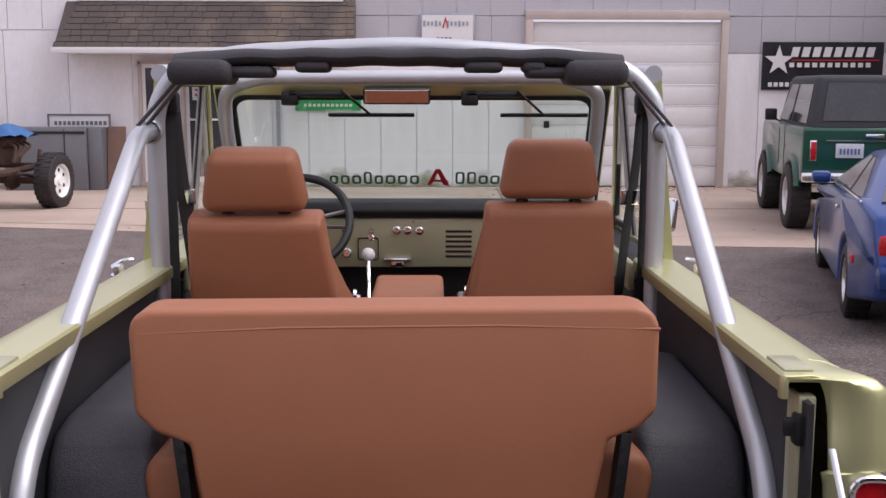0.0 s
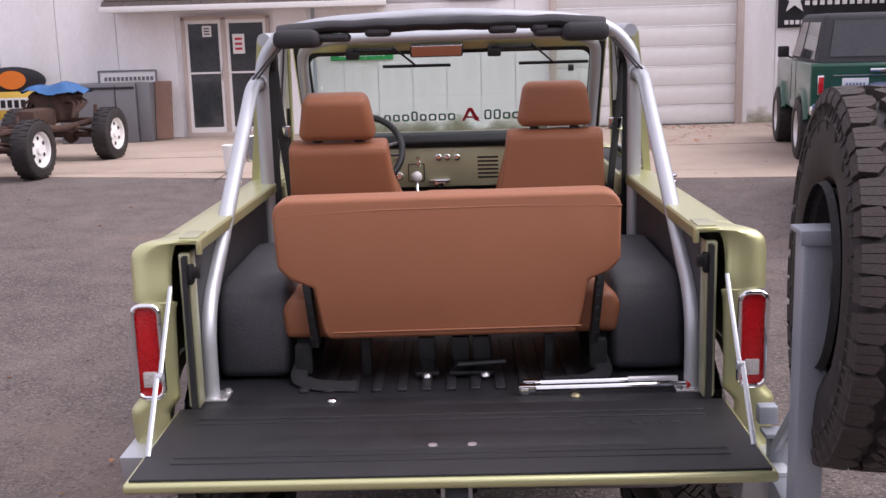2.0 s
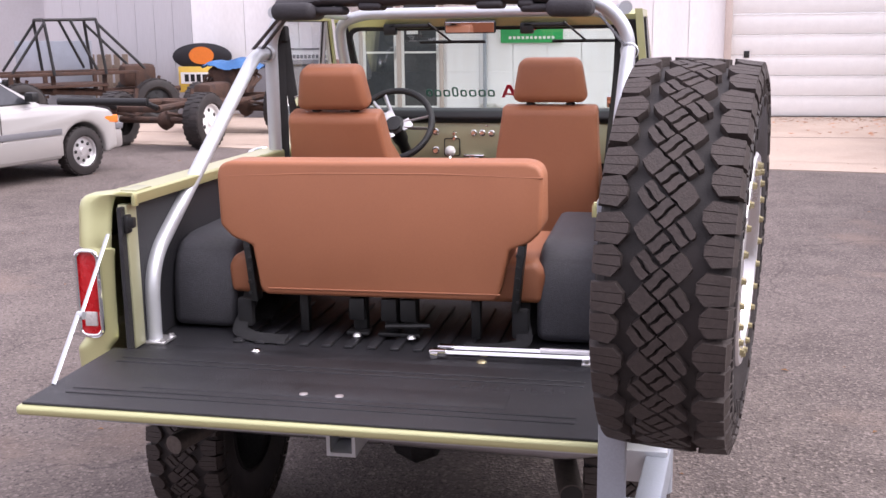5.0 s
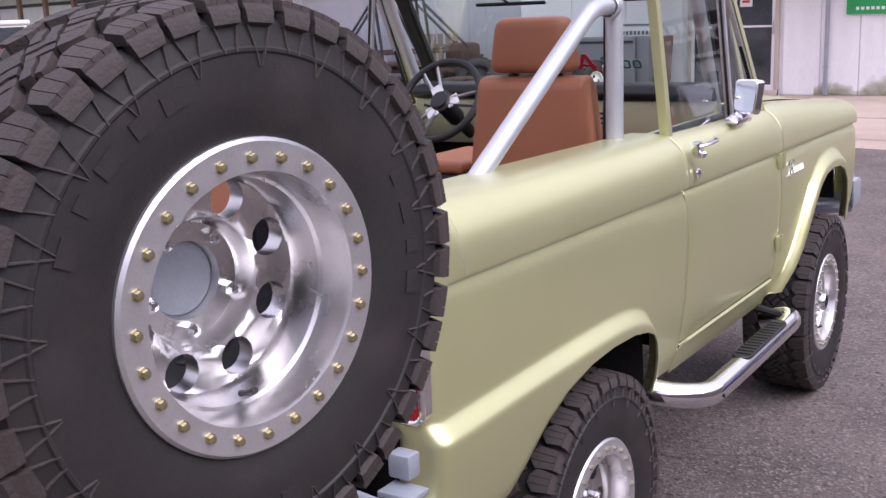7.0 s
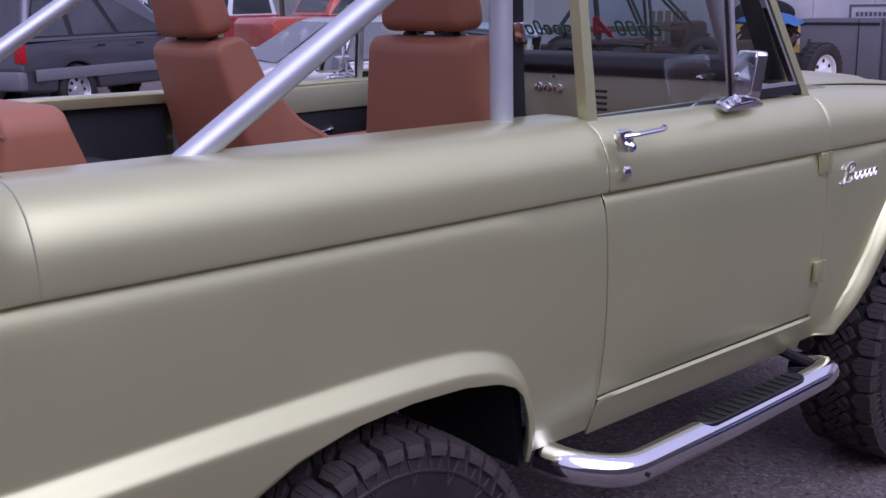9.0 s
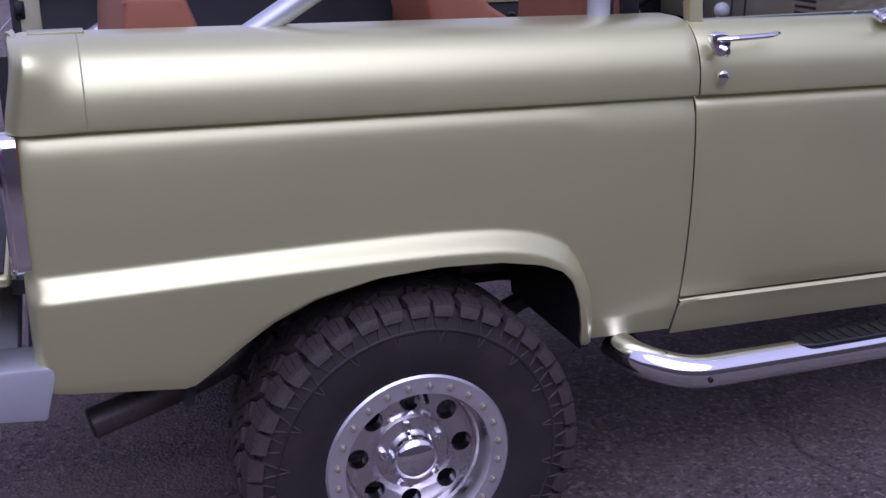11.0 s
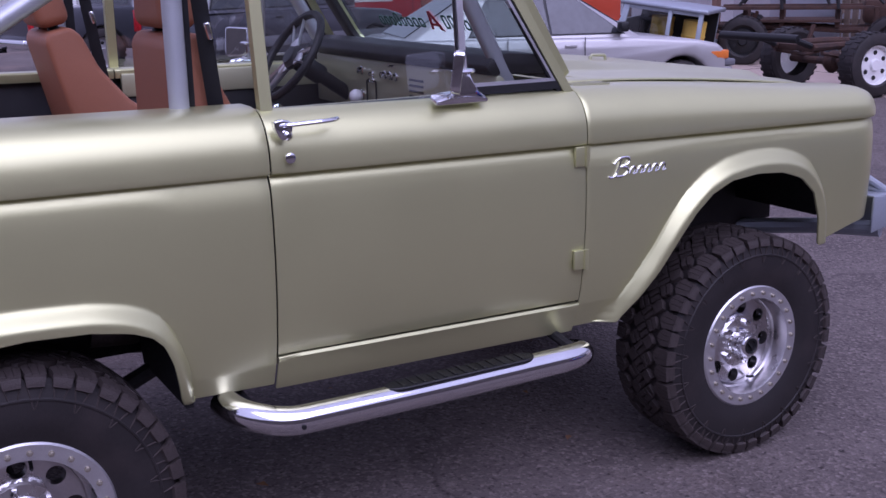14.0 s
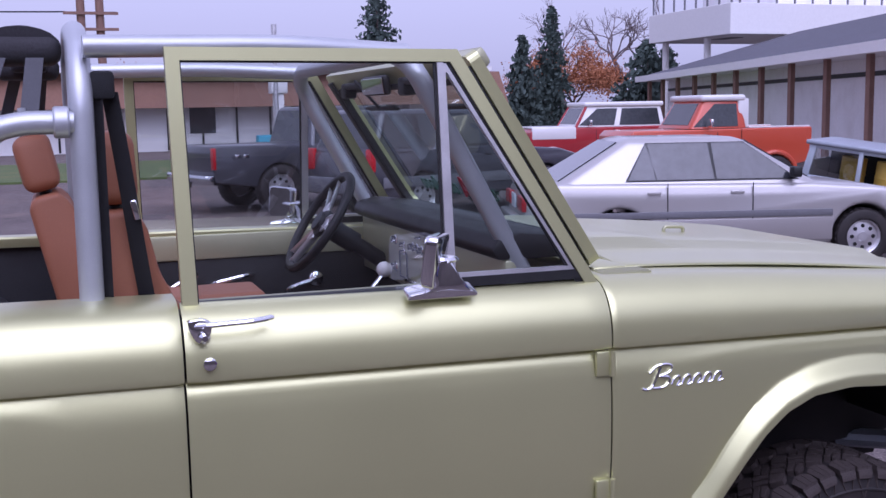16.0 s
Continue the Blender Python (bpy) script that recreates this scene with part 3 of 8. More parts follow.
CREST_R = round_line([(-0.90, 0.880), (-0.60, 0.883), (-0.30, 0.886), (0.0, 0.886), (0.19, 0.878), (0.285, 0.862), (0.35, 0.834), (0.395, 0.79), (0.425, 0.735), (0.445, 0.67), (0.455, 0.60), (0.480, 0.45)])
ARCH_R = [(-0.90, 0.690), (-0.70, 0.676), (-0.46, 0.646), (-0.44, 0.650), (-0.413, 0.669), (-0.347, 0.722), (-0.282, 0.767), (-0.191, 0.808), (-0.061, 0.836), (0.071, 0.843), (0.207, 0.836),
          (0.304, 0.818), (0.352, 0.797), (0.380, 0.768), (0.400, 0.717), (0.413, 0.65), (0.421, 0.598), (0.46, 0.590), (0.70, 0.582)]
CREST_F = round_line([(1.68, 0.43), (1.775, 0.55), (1.85, 0.642), (1.932, 0.757), (1.993, 0.847), (2.056, 0.920), (2.121, 0.974), (2.213, 1.014), (2.333, 1.031), (2.46, 1.026), (2.565, 0.992), (2.635, 0.93), (2.685, 0.83), (2.71, 0.70)])
ARCH_F = [(1.60, 0.562), (1.812, 0.560), (1.822, 0.575), (1.866, 0.626), (1.950, 0.723), (2.012, 0.812), (2.074, 0.888), (2.136, 0.940), (2.218, 0.975), (2.331, 0.986), (2.443, 0.978), (2.534, 0.950), (2.600, 0.892), (2.637, 0.80), (2.652, 0.71), (2.658, 0.698), (2.73, 0.706), (2.95, 0.768)]


def flare(y, z, crest, out=0.036):
    if y < crest[0][0] or y > crest[-1][0] or z > lerp_line(crest, y) + 0.03:
        return 0.0
    d = min(seg_dist((y, z), a, b) for a, b in zip(crest, crest[1:]))
    if z > lerp_line(crest, y):
        d = -d
    return out * smooth01((d + 0.030) / 0.054)


def rake(y):
    """The body sits a little nose-down."""
    return -0.0155 * (y - 0.67)


def side_panel(name, s, cols, zbot, crest, nlow=30, label="", up=UP, drop=None, parent=None):
    """A pressed body panel. cols: (y, inset) along the plan; its lower edge follows zbot."""
    bm = B()
    grid = []
    for y, inset, yy in cols:
        z0 = lerp_line(zbot, yy)
        line = []
        zc = min(max(lerp_line(crest, yy), z0 + 0.05), 1.09) if crest else z0 + 0.3
        zs = [z0 + (zc - 0.040 - z0) * i / 6 for i in range(6)] + [zc - 0.040 + 0.006 * i for i in range(13)]
        zs += [zs[-1] + (1.150 - zs[-1]) * i / 12 for i in range(1, 13)]
        for z in zs:
            line.append((lerp_line(LOW, z) + (flare(yy, z, crest) if crest else 0), z + rake(yy) * smooth01((z - 1.05) / 0.09)))
        dz = drop(yy) if drop else 0.0
        square = smooth01((-0.600 - y) / 0.08) if crest is CREST_R else 0.0
        line += [(x + square * max(0.0, lerp_line(CAP, z) - x) * (x > 0.74), z - dz * max(0, (z - CREASE) / (BELT - CREASE)) + rake(yy)) for x, z in up]
        lean = 0.022 * smooth01((-0.675 - y) / 0.05) if crest is CREST_R else 0.0
        grid.append([bm.verts.new((s * (x + (WIDE - inset) * max(0.0, min(1.0, (x - 0.655) / 0.172))), y + lean * smooth01((z - CREASE) / 0.15), z)) for x, z in line])
    for a, b in zip(grid, grid[1:]):
        for i in range(len(a) - 1):
            bm.faces.new((a[i], b[i], b[i + 1], a[i + 1]))
    ob = part(name, bm, M_PAINT, parent or TRUCK, label, True, 40)
    solid(ob, 0.007, -1.0)
    return ob


def spread(a, b, step):
    n = max(1, round((b - a) / step))
    return [a + (b - a) * i / n for i in range(n + 1)]


for s in (1, -1):
    cols = [(-0.718, 0.115, -0.75), (-0.728, 0.098, -0.75), (-0.732, 0.075, -0.75), (-0.732, 0.052, -0.745), (-0.729, 0.034, -0.74), (-0.723, 0.020, -0.73), (-0.714, 0.010, -0.72), (-0.702, 0.004, -0.71), (-0.688, 0.001, -0.695)]
    cols += [(y, 0.0, y) for y in spread(-0.670, -0.44, 0.02)[:-1] + spread(-0.44, 0.33, 0.02)[:-1] + spread(0.33, 0.49, 0.006)[:-1] + spread(0.49, 0.6812, 0.03)]
    side_panel("quarter_panel", s, cols, ARCH_R, CREST_R, drop=lambda y: 0.005 * smooth01((-0.685 - y) / 0.065))
    side_panel("front_fender", s, [(y, 0.0, y) for y in spread(1.6675, 1.80, 0.02)[:-1] + spread(1.80, 2.10, 0.012)[:-1] + spread(2.10, 2.60, 0.02)[:-1] + spread(2.60, 2.74, 0.008)[:-1] + spread(2.74, 2.868, 0.02)]
               + [(2.868 + 0.13 * math.sin(math.pi / 2 * i / 9), 0.11 * (1 - math.cos(math.pi / 2 * i / 9)), 2.868 + 0.10 * i / 9) for i in range(1, 10)],
               ARCH_F, CREST_F, drop=lambda y: 0.056 * smooth01((y - 1.72) / 1.35) + 0.022 * smooth01((y - 2.86) / 0.09))
    # rocker below the door
    bm = B()
    prof = [(0.786, 0.568), (0.802, 0.610), (0.814, 0.643), (0.824, 0.661), (0.818, 0.668), (0.76, 0.668), (0.70, 0.61)]
    cols = spread(0.688, 1.662, 0.08)
    g = [[bm.verts.new((s * x, y, z + rake(y) * 1.2)) for x, z in prof] for y in cols]
    for a, b in zip(g, g[1:]):
        for i in range(len(prof) - 1):
            bm.faces.new((a[i], b[i], b[i + 1], a[i + 1]))
    solid(part("rocker_panel", bm, M_PAINT, TRUCK), 0.006)
    # seam strip between the rear cap and the side
    bm = B()
    pts = [(s * (x + 0.0002 + WIDE * min(1.0, (x - 0.655) / 0.172)), -0.590, z + rake(-0.59)) for x, z in UP[2:13]]
    sweep(bm, pts, 0.0016, 6)
    part("panel_seam", bm, M_PAINT_IN, TRUCK)
    # black inner wall of the bed and the jamb behind the door gaps
    bm = B()
    box(bm, (s * 0.694, -0.135, 1.08), (0.012, 1.20, 0.43))
    part("bed_side_liner", bm, M_LINER, TRUCK, "black textured liner")
    bm = B()
    box(bm, (s * 0.735, 0.675, 0.985), (0.08, 0.09, 0.60), 0.01)
    box(bm, (s * 0.735, 1.675, 0.985), (0.08, 0.07, 0.60), 0.01)
    box(bm, (s * 0.715, 1.17, 0.665), (0.11, 0.98, 0.03), 0.005)
    part("door_jamb", bm, M_BLACK, TRUCK)
    # wheelhouse inside the bed
    bm = B()
    vs = prism(bm, [(-0.46, 0.868), (-0.452, 1.02), (-0.43, 1.09), (-0.385, 1.135), (-0.31, 1.152), (0.20, 1.152), (0.29, 1.12), (0.33, 0.868)], s * 0.472, s * 0.688, "x", 0.035, 4)
    part("wheelhouse", bm, M_WORN, TRUCK, "wheelhouse under a worn grey vinyl cover")
    bm = B()
    prism(bm, [(-0.46, 0.58), (-0.44, 0.80), (-0.2, 0.95), (0.3, 0.95), (0.44, 0.80), (0.46, 0.57), (0.44, 0.57), (0.42, 0.79), (0.29, 0.93), (-0.19, 0.93), (-0.42, 0.79), (-0.44, 0.58)], s * 0.40, s * 0.80, "x")
    part("inner_arch", bm, M_DARK_METAL, TRUCK)
    bm = B()
    prism(bm, [(1.775, 0.56), (1.90, 0.90), (2.14, 1.08), (2.55, 1.08), (2.70, 0.93), (2.735, 0.79), (2.715, 0.785), (2.68, 0.92), (2.54, 1.06), (2.15, 1.06), (1.915, 0.885), (1.795, 0.56)], s * 0.30, s * 0.795, "x")
    part("inner_arch", bm, M_DARK_METAL, TRUCK)
    bm = B()
    prism(bm, [(1.79, 0.58), (2.46, 0.655), (2.90, 0.685), (2.90, 0.90), (2.72, 1.04), (2.55, 1.07), (2.14, 1.07), (1.90, 0.89)], s * 0.40, s * 0.412, "x")
    part("splash_panel", bm, M_BLACK, TRUCK)
    # flat olive end post beside the tailgate with its latch bracket
    bm = B()
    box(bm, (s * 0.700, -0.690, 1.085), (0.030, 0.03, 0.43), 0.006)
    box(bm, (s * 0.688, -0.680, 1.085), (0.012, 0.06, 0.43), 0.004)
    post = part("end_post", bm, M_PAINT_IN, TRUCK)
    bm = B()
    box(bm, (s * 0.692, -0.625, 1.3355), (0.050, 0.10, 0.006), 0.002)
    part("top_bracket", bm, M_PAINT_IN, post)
    bm = B()
    box(bm, (s * 0.685, -0.709, 1.245), (0.022, 0.03, 0.055), 0.006)
    box(bm, (s * 0.672, -0.712, 1.25), (0.03, 0.02, 0.03), 0.004)
    part("latch_striker", bm, M_BLACK, post)
    # tail lamp
    cx = s * 0.803
    def lamp_outline(w, h, r):
        out = []
        for (sx, sz), a0 in (((1, 1), 0), ((-1, 1), 90), ((-1, -1), 180), ((1, -1), 270)):
            for i in range(5):
                a = radians(a0 + 22.5 * i)
                out.append((cx + sx * (w - r) + r * math.cos(a), 1.041 + sz * (h - r) + r * math.sin(a)))
        return out
    bm = B()
    vs = ring_frame(bm, lamp_outline(0.040, 0.133, 0.026), lamp_outline(0.031, 0.122, 0.022), -0.715, -0.745, "y")
    sweep(bm, [(x, -0.743, z) for x, z in lamp_outline(0.0355, 0.1275, 0.024)], 0.0070, 10, 1.0, 0, True)
    lamp = part("tail_lamp", bm, M_CHROME, TRUCK, "red tail lamp in a chrome bezel")
    bm = B()
    prism(bm, [(x, z) for x, z in lamp_outline(0.0325, 0.1225, 0.022)], -0.718, -0.740, "y", 0.004, 2)
    part("red_lens", bm, M_RED_LENS, lamp)
    bm = B()
    prism(bm, [(cx + a * 0.02, 0.964 + b * 0.022) for a, b in ((-1, -1), (1, -1), (1, 1), (-1, 1))], -0.736, -0.745, "y", 0.004, 2)
    part("reversing_lens", bm, M_CLEAR_LENS, lamp)
    # steel stay of the tailgate
    bm = B()
    a, k, b = Vector((s * 0.733, -0.735, 1.218)), Vector((s * 0.722, -0.93, 1.030)), Vector((s * 0.716, -1.10, 0.890))
    sweep(bm, [a, k], 0.0058, 8, 0.4)
    sweep(bm, [k + Vector((s * 0.006, 0, 0.01)), b], 0.0065, 8, 0.4)
    lathe(bm, [(0.012, -0.008), (0.012, 0.008), (0.0, 0.009)], 12, Matrix.Translation(k))
    part("tailgate_stay", bm, M_TUBE, TRUCK, "plated folding steel stay")

# tailgate, folded down flat
bm = B()
GATE_Y0, GATE_Y1 = -0.758, -1.248
box(bm, (0, (GATE_Y0 + GATE_Y1) / 2, 0.870), (1.47, GATE_Y0 - GATE_Y1, 0.026), 0.010, 3)
gate = part("tailgate", bm, M_PAINT, TRUCK, "olive tailgate folded down")
bm = B()
box(bm, (0, -1.003, 0.8855), (1.445, 0.465, 0.008), 0.003)
for i, y in enumerate((-0.85, -0.885, -1.11, -1.145)):
    box(bm, (0, y, 0.8895), (1.30, 0.016, 0.005), 0.002)
box(bm, (0, -1.035, 0.8885), (0.95, 0.10, 0.006), 0.003)
for i in range(9):
    box(bm, (0.32 + i * 0.035, -0.935 + 0.004 * (i % 3), 0.8895), (0.014 + 0.008 * (i % 2), 0.03, 0.003), 0.001)
part("gate_liner", bm, M_LINER, gate, "black ribbed liner")
for x in (-0.039, 0.055):
    bm = B()
    lathe(bm, [(0.012, 0), (0.011, 0.004), (0.0, 0.006)], 16, Matrix.Translation((x, -1.066, 0.889)) @ Matrix.Rotation(radians(-90), 4, "Y"))
    part("screw", bm, M_RING, gate)

# bed floor with pressed ribs
bm = B()
box(bm, (0, -0.05, 0.845), (1.40, 1.42, 0.030))
box(bm, (0, -0.69, 0.862), (1.38, 0.09, 0.006), 0.002)
floor_ob = part("bed_floor", bm, M_LINER, TRUCK, "black ribbed floor liner")
bm = B()
box(bm, (0, 1.02, 0.80), (1.36, 0.75, 0.03))
box(bm, (0, 0.62, 0.84), (1.36, 0.05, 0.10))
box(bm, (0, 1.64, 1.00), (1.36, 0.03, 0.48))
box(bm, (0.0, 1.25, 0.84), (0.30, 0.6, 0.12), 0.05)
part("cab_floor", bm, M_LINER, TRUCK, "black cab floor and bulkhead")
bm = B()
box(bm, (0, -0.33, 0.864), (0.030, 0.50, 0.012), 0.005, 2)
ME_RIB = finish("floor_rib", bm, M_LINER)
for i in range(13):
    again("floor_rib", ME_RIB, floor_ob, Matrix.Translation((-0.42 + i * 0.07, 0, 0)))
bm = B()
box(bm, (0, -0.757, 0.868), (1.40, 0.016, 0.014), 0.003)
part("gate_hinge_strip", bm, M_PAINT_IN, TRUCK)
for x in (-0.33, 0.345):
    bm = B()
    lathe(bm, [(0.016, 0), (0.014, 0.005), (0.008, 0.009), (0, 0.009)], 16, Matrix.Translation((x, -0.655, 0.862)) @ Matrix.Rotation(radians(-90), 4, "Y"))
    part("floor_bolt", bm, M_BOLT if x > 0 else M_CHROME, TRUCK)

# hood, cowl, front panel
bm = B()
xs = [-0.655, -0.60, -0.52, -0.42, -0.36, -0.2, 0, 0.2, 0.36, 0.42, 0.52, 0.60, 0.655]
g = []
for y in spread(1.80, 2.92, 0.06):
    t = (y - 1.80) / 1.12
    row = []
    for x in xs:
        bulge = (0.018 + 0.010 * smooth01((0.30 - t) / 0.12)) * smooth01((0.43 - abs(x)) / 0.07)
        z = 1.331 - 0.010 * smooth01((abs(x) - 0.5) / 0.15) + bulge - 0.012 * t - 0.064 * t * t - 0.05 * smooth01((t - 0.86) / 0.14) ** 2 + rake(y)
        row.append(bm.verts.new((x, y, z)))
    g.append(row)
for a, b in zip(g, g[1:]):
    for i in range(len(xs) - 1):
        bm.faces.new((a[i], a[i + 1], b[i + 1], b[i]))
hood = part("hood", bm, M_PAINT, TRUCK)
solid(hood, 0.01)
bm = B()
sweep(bm, fillet([(0.10, 2.25, 1.28), (0.10, 2.25, 1.325), (0.10, 2.32, 1.322), (0.10, 2.32, 1.28)], 0.012), 0.006, 8)
part("hood_hook", bm, M_PAINT_IN, TRUCK)
for s in (1, -1):
    for i in range(6):
        bm = B()
        box(bm, (s * (0.672 + i * 0.0125), 1.765, 1.2975 - 0.0012 * max(0, i - 4)), (0.0040, 0.135, 0.0056))
        part("cowl_louvre", bm, M_PAINT_IN, TRUCK, smooth=False)
bm = B()
box(bm, (0, 1.755, 1.292), (1.34, 0.10, 0.03), 0.012)
for s in (1, -1):
    for i in range(12):
        box(bm, (s * (0.30 + i * 0.022), 1.765, 1.309), (0.010, 0.05, 0.006), 0.002)
part("cowl", bm, M_PAINT, TRUCK)
bm = B()
box(bm, (0, 2.935, 0.965), (1.46, 0.06, 0.43), 0.02)
part("front_panel", bm, M_PAINT, TRUCK)
bm = B()
box(bm, (0, 3.085, 0.757), (1.60, 0.06, 0.12), 0.012)
for s in (1, -1):
    prism(bm, [(2.975, 0.826), (3.122, 0.815), (3.122, 0.716), (2.970, 0.692)], s * 0.822, s * 0.832, "x", 0.003)
    box(bm, (s * 0.790, 3.045, 0.822), (0.075, 0.13, 0.008), 0.003)
    sweep(bm, [(s * 0.70, 2.955, 0.935), (s * 0.795, 3.085, 0.828)], 0.015, 10)
    sweep(bm, [(s * 0.60, 2.955, 0.875), (s * 0.790, 3.075, 0.828)], 0.013, 10)
    sweep(bm, [(s * 0.36, 2.70, 0.665), (s * 0.60, 2.98, 0.675), (s * 0.80, 3.06, 0.690)], 0.030, 10)
part("front_bumper", bm, M_STEEL_PAINT, TRUCK, "grey painted steel bumper")

# underbody
for s in (1, -1):
    bm = B()
    box(bm, (s * 0.36, 1.10, 0.66), (0.06, 3.5, 0.12), 0.01)
    part("frame_rail", bm, M_DARK_METAL, TRUCK)
    bm = B()
    sweep(bm, [(s * 0.45, -0.62, 0.62), (s * 0.45, -0.3, 0.50), (s * 0.45, 0.0, 0.47), (s * 0.45, 0.3, 0.50), (s * 0.45, 0.62, 0.64)], 0.03, 8, 0.8)
    part("leaf_spring", bm, M_DARK_METAL, TRUCK)
    bm = B()
    sweep(bm, [(s * 0.42, 0.0, 0.46), (s * 0.47, 0.13, 0.78)], 0.03, 10)
    part("shock_absorber", bm, M_DARK_METAL, TRUCK)
bm = B()
sweep(bm, fillet([(-0.76, -0.68, 0.676), (-0.68, -0.74, 0.668), (0.60, -0.74, 0.648), (0.70, -0.68, 0.645)], 0.05), 0.021, 12)
part("rear_tube", bm, M_DULL, TRUCK, "dull steel tube under the tailgate")
for y in (0.0, 2.337):
    bm = B()
    sweep(bm, [(-0.68, y, 0.40), (0.68, y, 0.40)], 0.045, 12)
    lathe(bm, [(0, -0.09), (0.10, -0.07), (0.13, 0), (0.10, 0.07), (0, 0.09)], 20, Matrix.Translation((0.0, y, 0.40)))
    part("axle", bm, M_DARK_METAL, TRUCK)
bm = B()
sweep(bm, fillet([(-0.30, 0.9, 0.60), (-0.34, 0.1, 0.70), (-0.52, -0.4, 0.57), (-0.60, -0.68, 0.56)], 0.12), 0.03, 12)
sweep(bm, [(-0.30, 0.75, 0.62), (-0.30, 0.25, 0.66)], 0.075, 14)
sweep(bm, [(0.30, 0.75, 0.60), (0.33, 0.30, 0.68)], 0.075, 14)
part("exhaust", bm, M_EXHAUST, TRUCK)
bm = B()
sweep(bm, fillet([(0.30, 0.9, 0.60), (0.34, 0.1, 0.70), (0.54, -0.36, 0.535), (0.60, -0.645, 0.478)], 0.12), 0.036, 16)
tail = part("tail_pipe", bm, M_EXHAUST, TRUCK, "dull steel tail pipe")
bm = B()
end_dir = Vector((0.06, -0.30, -0.055)).normalized()
lathe(bm, [(0.032, 0.0), (0.032, 0.002), (0.0, 0.002)], 16, Matrix.Translation(Vector((0.60, -0.645, 0.478))) @ Vector((1, 0, 0)).rotation_difference(end_dir).to_matrix().to_4x4())
part("pipe_mouth", bm, M_BLACK, tail)
bm = B()
box(bm, (0, 0.9, 0.71), (0.8, 1.6, 0.10), 0.03)
part("gearbox_tray", bm, M_DARK_METAL, TRUCK)

# rear bumper with wrapped ends and hitch
bm = B()
box(bm, (0, -0.81, 0.715), (1.50, 0.10, 0.05), 0.012)
vs = prism(bm, [(-0.93, 0.745), (-0.69, 0.735), (-0.72, 0.625), (-0.90, 0.645)], 0.865, 0.74, "x", 0.008)
vs = prism(bm, [(-0.825, 0.778), (-0.63, 0.778), (-0.66, 0.67), (-0.80, 0.695)], -0.882, -0.74, "x", 0.008)
part("rear_bumper", bm, M_TUBE, TRUCK, "silver painted steel bumper")
bm = B()
sq = lambda w: [(w, w), (-w, w), (-w, -w), (w, -w)]
vs = ring_frame(bm, sq(0.040), sq(0.030), -0.94, -0.70, "y")
move(vs, Matrix.Translation((0.013, 0, 0.715)))
part("hitch_receiver", bm, M_TUBE, TRUCK)

# wheels
for s, y, kind in ((1, 0.0, "rear"), (1, 2.337, "front"), (-1, 0.0, "rear"), (-1, 2.337, "front")):
    m = Matrix.Translation((s * 0.742, y + 0.024, 0.387)) @ (Matrix.Identity(4) if s > 0 else Matrix.Rotation(math.pi, 4, "Z")) @ Matrix.Rotation(0.3 * y, 4, "X")
    w = again("wheel", ME_CARCASS, TRUCK, m)
    put_tread(ROAD_TREAD, w, Matrix.Identity(4))
    w["label"] = "black mud-terrain tyre on a bead-lock rim"
    dress_wheel(w, Matrix.Scale(0.968, 4), kind, ME_RIM)

# side steps
for s in (1, -1):
    bm = B()
    sweep(bm, fillet([(s * 0.77, 0.545, 0.556), (s * 0.85, 0.565, 0.545), (s * 0.926, 0.655, 0.527), (s * 0.93, 1.10, 0.524), (s * 0.93, 1.54, 0.526), (s * 0.905, 1.622, 0.522), (s * 0.80, 1.640, 0.490)], 0.08, 8), 0.039, 16)
    step = part("side_step", bm, M_CHROME, TRUCK, "chrome tube side step")
    bm = B()
    prism(bm, [(s * 0.927 + 0.033 * math.sin(a), 1.18 + (0.185 if math.cos(a) > 0 else -0.185) + 0.055 * math.cos(a)) for a in (2 * math.pi * (k + 0.5) / 24 for k in range(24))], 0.5525, 0.5645, "z", 0.003, 1)
    for i in range(13):
        box(bm, (s * 0.927, 0.988 + i * 0.032, 0.5655), (0.052, 0.010, 0.004), 0.001)
    part("tread_pad", bm, M_BLACK, step, "black rubber tread pad")
    for y in (0.60, 1.60):
        bm = B()
        sweep(bm, [(s * 0.38, y, 0.58), (s * 0.70, y, 0.56), (s * 0.90, y, 0.525)], 0.016, 8)
        part("step_bracket", bm, M_DARK_METAL, step)
    bm = B()
    lathe(bm, [(0.007, 0), (0.006, 0.002), (0, 0.002)], 10, Matrix.Translation((s * 0.965, 0.69, 0.522)))
    part("step_plug", bm, M_BLACK, step)


# ---------------------------------------------------------------- doors
def door_x(z):
    return 0.766 - (z - 1.325) * 0.10


def tilt_to_door(vs, s):
    for v in vs:
        v.co.x = s * (door_x(v.co.z) + v.co.x)


